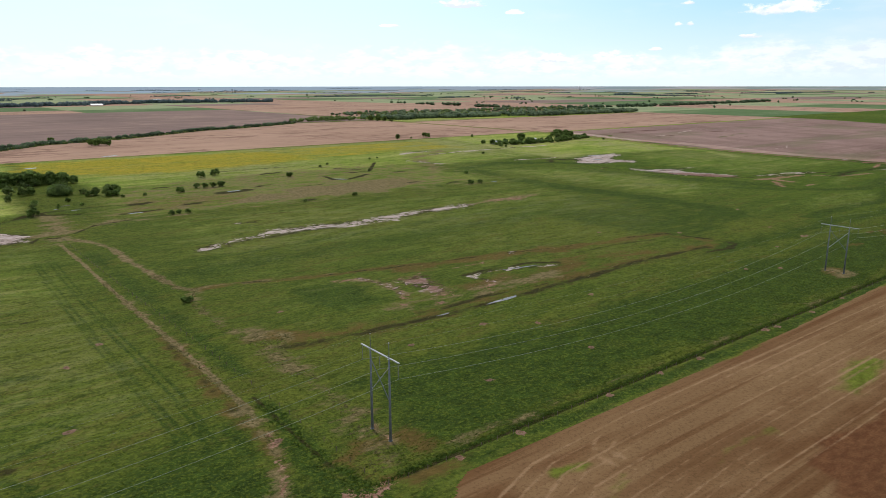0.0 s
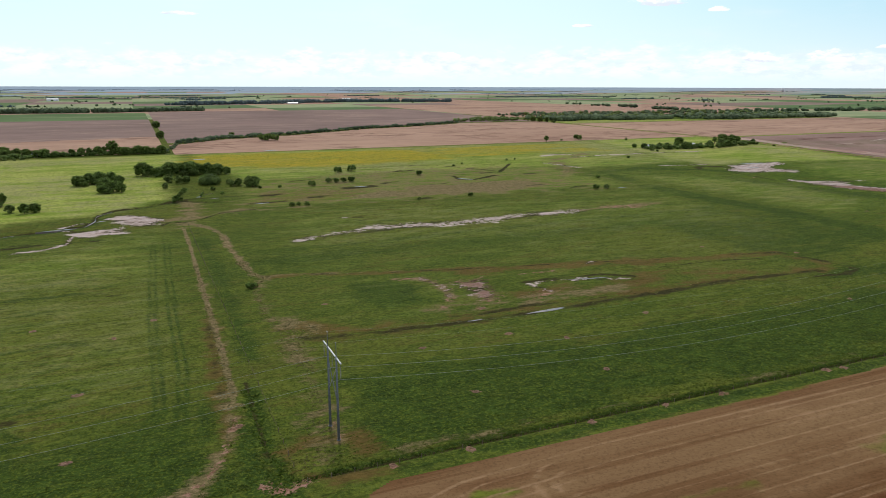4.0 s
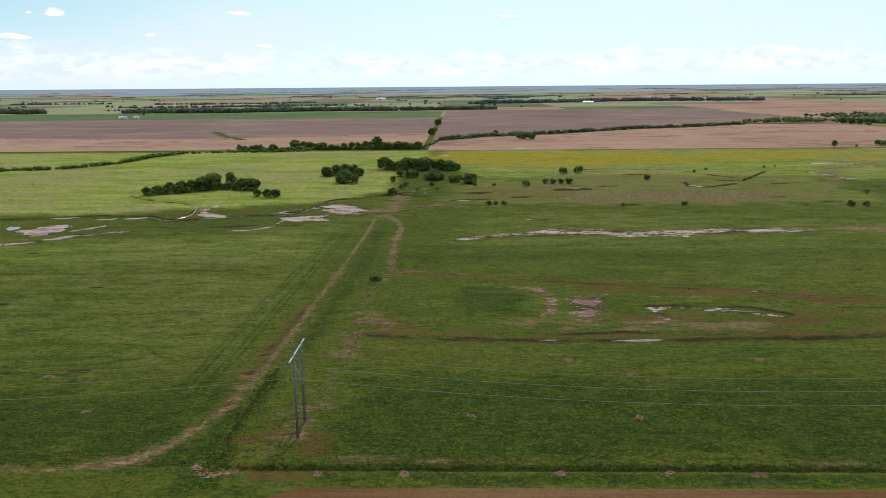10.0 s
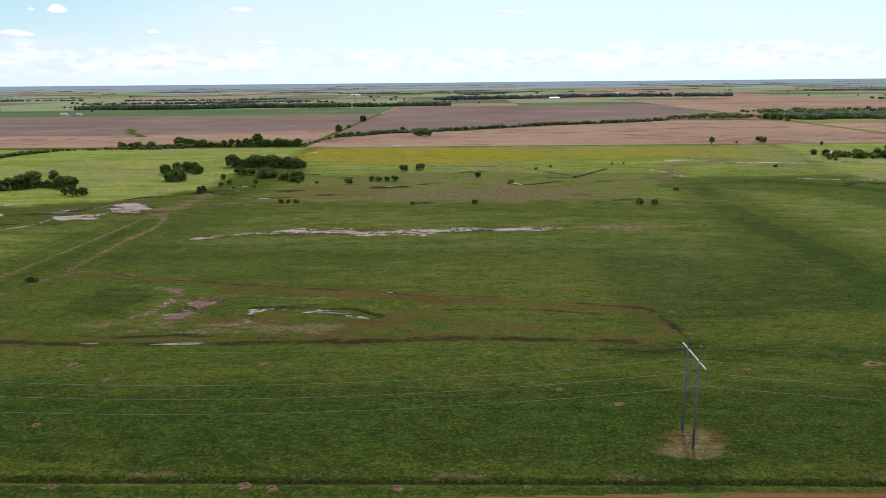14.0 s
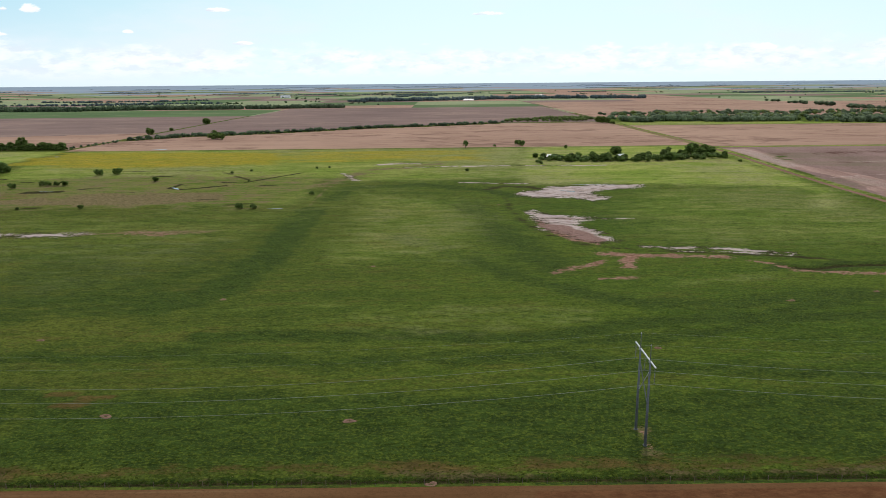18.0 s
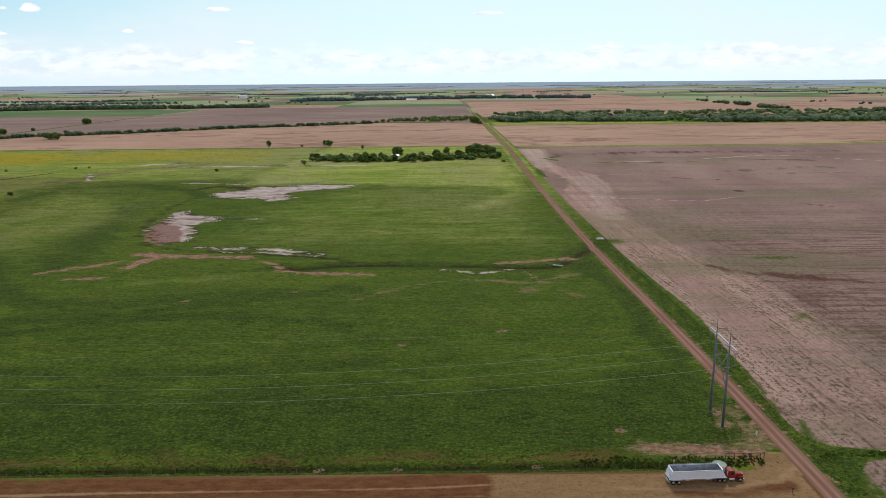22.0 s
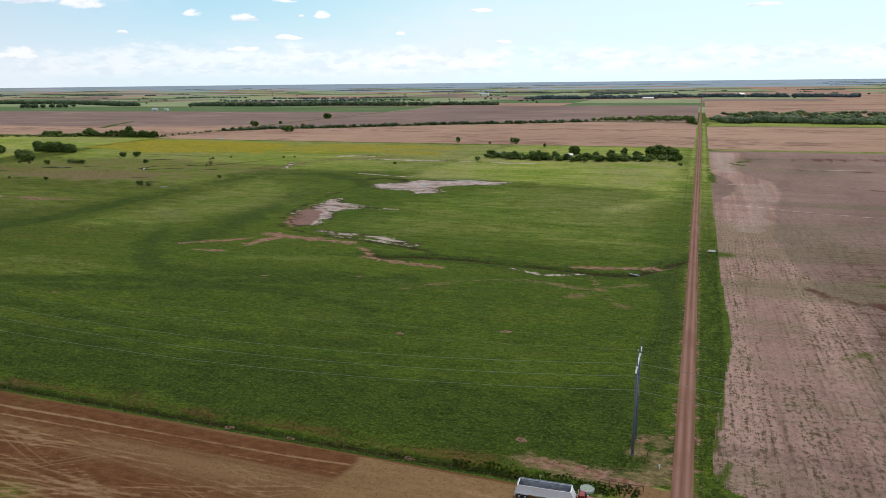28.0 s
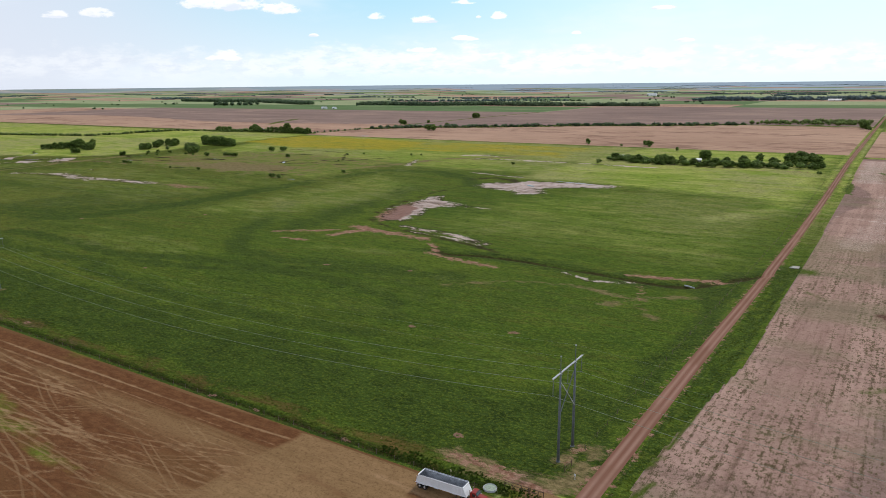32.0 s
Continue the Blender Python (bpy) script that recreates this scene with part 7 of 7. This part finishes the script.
        part("headlight", rod(bmesh.new(), (10.2, s * 0.95, 1.02), (10.28, s * 0.95, 1.02), 0.12, None, 12), CHROME, tk)
        part("mirror", box(bmesh.new(), (8.0, s * 1.3 - 0.08, 1.9), (8.1, s * 1.3 + 0.08, 2.4), 0.02), CHROME, tk)
        part("chassis_rail", box(bmesh.new(), (3.9, s * 0.42 - 0.05, 0.75), (10.0, s * 0.42 + 0.05, 1.0), 0.01), BLACK, tk)
        wheel(tk, 9.5, s * 1.0, 0.52, 0.3)
        for x in (4.35, 5.6):
            wheel(tk, x, s * 0.98, 0.52, 0.56)
    part("grille", box(bmesh.new(), (10.21, -0.5, 0.95), (10.27, 0.5, 1.7), 0.02), CHROME, tk)
    part("bumper", box(bmesh.new(), (10.22, -1.15, 0.45), (10.42, 1.15, 0.78), 0.04), CHROME, tk)
    part("fifth_wheel", rod(bmesh.new(), (5.0, 0, 1.0), (5.0, 0, 1.12), 0.45, None, 16), BLACK, tk)
    part("air_cleaner", rod(bmesh.new(), (8.35, 0.95, 1.3), (8.35, 0.95, 2.0), 0.16, None, 12), CHROME, tk)


grain_truck((828.6, 108.2, float(height(829, 108.2))), 3.0)

def stock_tank(x, y, r):
    ob = thing("stock_tank", "round pale galvanised stock tank in the weeds behind the truck", "stock tank", at=(x, y, float(height(x, y))))
    wall = bmesh.new()
    n, rows = 28, []
    for q, z in ((r, -0.1), (r, 0.72), (r * 0.96, 0.76), (r * 0.93, 0.72), (r * 0.93, 0.45)):
        rows.append([wall.verts.new((q * math.cos(i * 6.2832 / n), q * math.sin(i * 6.2832 / n), z)) for i in range(n)])
    for a, b in zip(rows[:-1], rows[1:]):
        for i in range(n):
            wall.faces.new((a[i], a[(i + 1) % n], b[(i + 1) % n], b[i]))
    part("wall", wall, GALV, ob, smooth=True)
    part("cover", rod(bmesh.new(), (0, 0, 0.45), (0, 0, 0.62), r * 0.92, r * 0.9, 28), TANK_TOP, ob, "dull pale green cover")


TANK_TOP = plain("tank_cover", (0.30, 0.36, 0.28), 0.7, vary=0.15)
stock_tank(835.8, 114.3, 1.45)


def pipe_rail(x0, x1, y):
    ob = thing("pipe_rail", "dark rusty pipe rail along the brush row", "fence", at=(x0, y, float(height(x0, y))))
    for i in range(5):
        x = (x1 - x0) * i / 4
        part("post", rod(bmesh.new(), (x, 0, -0.4), (x, 0, 1.5), 0.08, None, 8), RUST, ob)
    for z in (0.8, 1.45):
        part("rail", rod(bmesh.new(), (0, 0, z), (x1 - x0, 0, z), 0.06, None, 8), RUST, ob)


pipe_rail(838.0, 845.6, 116.6)

# ---- loose stones and broken ground at the worn rings ----


def mound(x, y, r, seed):
    bm = bmesh.new()
    rnd = random.Random(seed)
    n = 14
    z0 = float(height(x, y))
    rings = []
    for rr, zz in ((1.35, -0.10), (1.0, 0.24), (0.66, 0.16), (0.42, -0.16), (0.2, -0.2)):
        row = []
        for i in range(n):
            a = i * 6.2832 / n
            q = r * rr * (1 + 0.20 * math.sin(2 * a + seed) + 0.14 * math.sin(3 * a + seed * 1.7) + rnd.uniform(-0.13, 0.13))
            row.append(bm.verts.new((q * math.cos(a), q * 0.75 * math.sin(a), zz + rnd.uniform(-0.09, 0.09))))
        rings.append(row)
    for a, b in zip(rings[:-1], rings[1:]):
        for i in range(n):
            bm.faces.new((a[i], a[(i + 1) % n], b[(i + 1) % n], b[i]))
    bm.faces.new(rings[-1])
    ob = new("burrow_mound", mesh_of("burrow_mound", bm, CLAY, True))
    ob.location = (x, y, z0)
    tagged(ob, "low ring of reddish clay thrown up in the grass", "earth mound", "earth mounds")


def clay_material():
    m, t, p = material("red_clay", 0.95, 0.1)
    g = position(t)
    c = blend(t, grain(t, g, 2.0, 4), (0.150, 0.080, 0.052), (0.330, 0.205, 0.145))
    t.links.new(c, p.inputs["Base Color"])
    relief(t, p, grain(t, g, 4.0, 3), 0.6, 0.1)
    return m


CLAY = clay_material()
for i, (x, y) in enumerate(SPOTS):
    mound(x, y, 2.3 if (x, y) == (396, 178) else 0.75 + 0.5 * ((i * 7) % 5) / 5, i)
for i, (x, y) in enumerate(EDGE_SPOTS):
    mound(x, y - 0.6, 0.7 + 0.5 * ((i * 3) % 4) / 4, i + 60)

# ---- weeds and grass, last ----


def tufts(name, label, x, y, size, tall, mat, per=3):
    """Upright bent sprays rooted at the given places, as one object of stuff."""
    n = len(x)
    z = height(x, y)
    base = np.stack([x, y, z - 0.05], -1)
    out = []
    for k in range(per):
        a = RNG.uniform(0, 2 * np.pi, n)
        w = (size * RNG.uniform(0.5, 1.2, n))[:, None]
        h = (tall * RNG.uniform(0.5, 1.3, n))[:, None]
        side = np.stack([np.cos(a), np.sin(a), np.zeros(n)], -1) * w * 0.5
        lean = np.stack([-np.sin(a), np.cos(a), np.zeros(n)], -1) * RNG.uniform(-0.6, 0.6, (n, 1)) * h
        up = np.array([0, 0, 1.0]) * h
        o = RNG.normal(0, 0.25, (n, 3)) * np.array([1, 1, 0]) * w
        out.append(np.stack([base + o - side * 0.5, base + o + side * 0.5, base + o + side * 1.1 + lean + up, base + o - side * 0.9 + lean * 1.2 + up * 0.85], 1))
    me = quads_mesh(name, np.concatenate(out), [mat])
    return tagged(new(name, me), label, "grass", kind="stuff")


def free_of(x, y, kinds, limit=0.4):
    i = np.clip(np.searchsorted(xs, x), 0, NX - 1)
    j = np.clip(np.searchsorted(ys, y), 0, NY - 1)
    ok = np.ones(len(x), bool)
    for k in kinds:
        ok &= MASK[k][j, i] < limit
    return ok


def strew(n, x0, x1, y0, y1, power=1.0):
    return RNG.uniform(x0, x1, n), y0 + (y1 - y0) * RNG.uniform(0, 1, n) ** power


BARE = ("mud", "red", "dry", "wet_dark", "track")
x, y = strew(150000, -190, 849, 115, 380, 1.9)
ok = free_of(x, y, BARE, 0.3) & (RNG.uniform(0, 1, len(x)) > (y - 115) / 265)
tufts("weeds", "short green weeds and grass over the pasture", x[ok], y[ok], 0.45, 0.15, WEED, 2)
x, y = strew(14000, -190, 849, 115, 330, 1.5)
ok = free_of(x, y, ("mud", "red")) & (RNG.uniform(0, 1, len(x)) > (y - 115) / 215)
tufts("weeds", "dark rank weeds dotted over the pasture", x[ok], y[ok], 0.5, 0.2, WEED_DARK, 2)
x, y = strew(3000, 72, 846, 113.6, 115.4)
tufts("rank_weeds", "tall dark weeds along the fence ditch", x, y, 0.5, 0.28, WEED_DARK, 3)
x, y = strew(2500, 66, 90, 104, 180)
ok = ~free_of(x, y, ("lush_and_shade",), 0.35)
tufts("rank_weeds", "tall dark weeds at the lane corner", x[ok], y[ok], 0.5, 0.3, WEED_DARK, 2)
x, y = strew(2600, 857.4, 864.5, 60, 500, 1.5)
ok = x < np.interp(y, [60, 105, 118, 128, 140, 169, 214, 300], [861.4, 861.6, 863.5, 860.3, 859.8, 862.3, 866, 864.5])
x, y = x[ok], y[ok]
tufts("rank_weeds", "green weeds in the road ditch", x, y, 0.40, 0.2, WEED, 3)
x, y = strew(260, 859, 905, 117.2, 119.2)
tufts("rank_weeds", "green weeds on the field corner", x, y, 0.5, 0.3, WEED, 3)
x, y = strew(9000, 60, 100, 118, 330)
ok = ~free_of(x, y, ("dry",), 0.3)
tufts("dry_grass", "straw-coloured dead grass by the lane", x[ok], y[ok], 0.7, 0.2, WEED_DRY, 2)
x, y = strew(9000, 100, 845, 116, 300)
ok = ~free_of(x, y, ("dry", "tint"), 0.3)
tufts("dry_grass", "straw-coloured dead grass in the pasture", x[ok], y[ok], 0.6, 0.2, WEED_DRY, 2)
x, y = strew(520, 806, 846, 113.8, 117.6)
y = y + 1.2 * np.sin(x / 3.1) * np.sin(x / 1.3)
tufts("rank_weeds", "overgrown green weeds behind the truck", x, y, 0.40, 0.30, WEED_DARK, 6)

# ---- from plan units to metres ----
for me in bpy.data.meshes:
    me.transform(Matrix.Scale(UNIT, 4))
for ob in bpy.data.objects:
    if ob.type not in ("CAMERA", "LIGHT"):
        ob.location *= UNIT
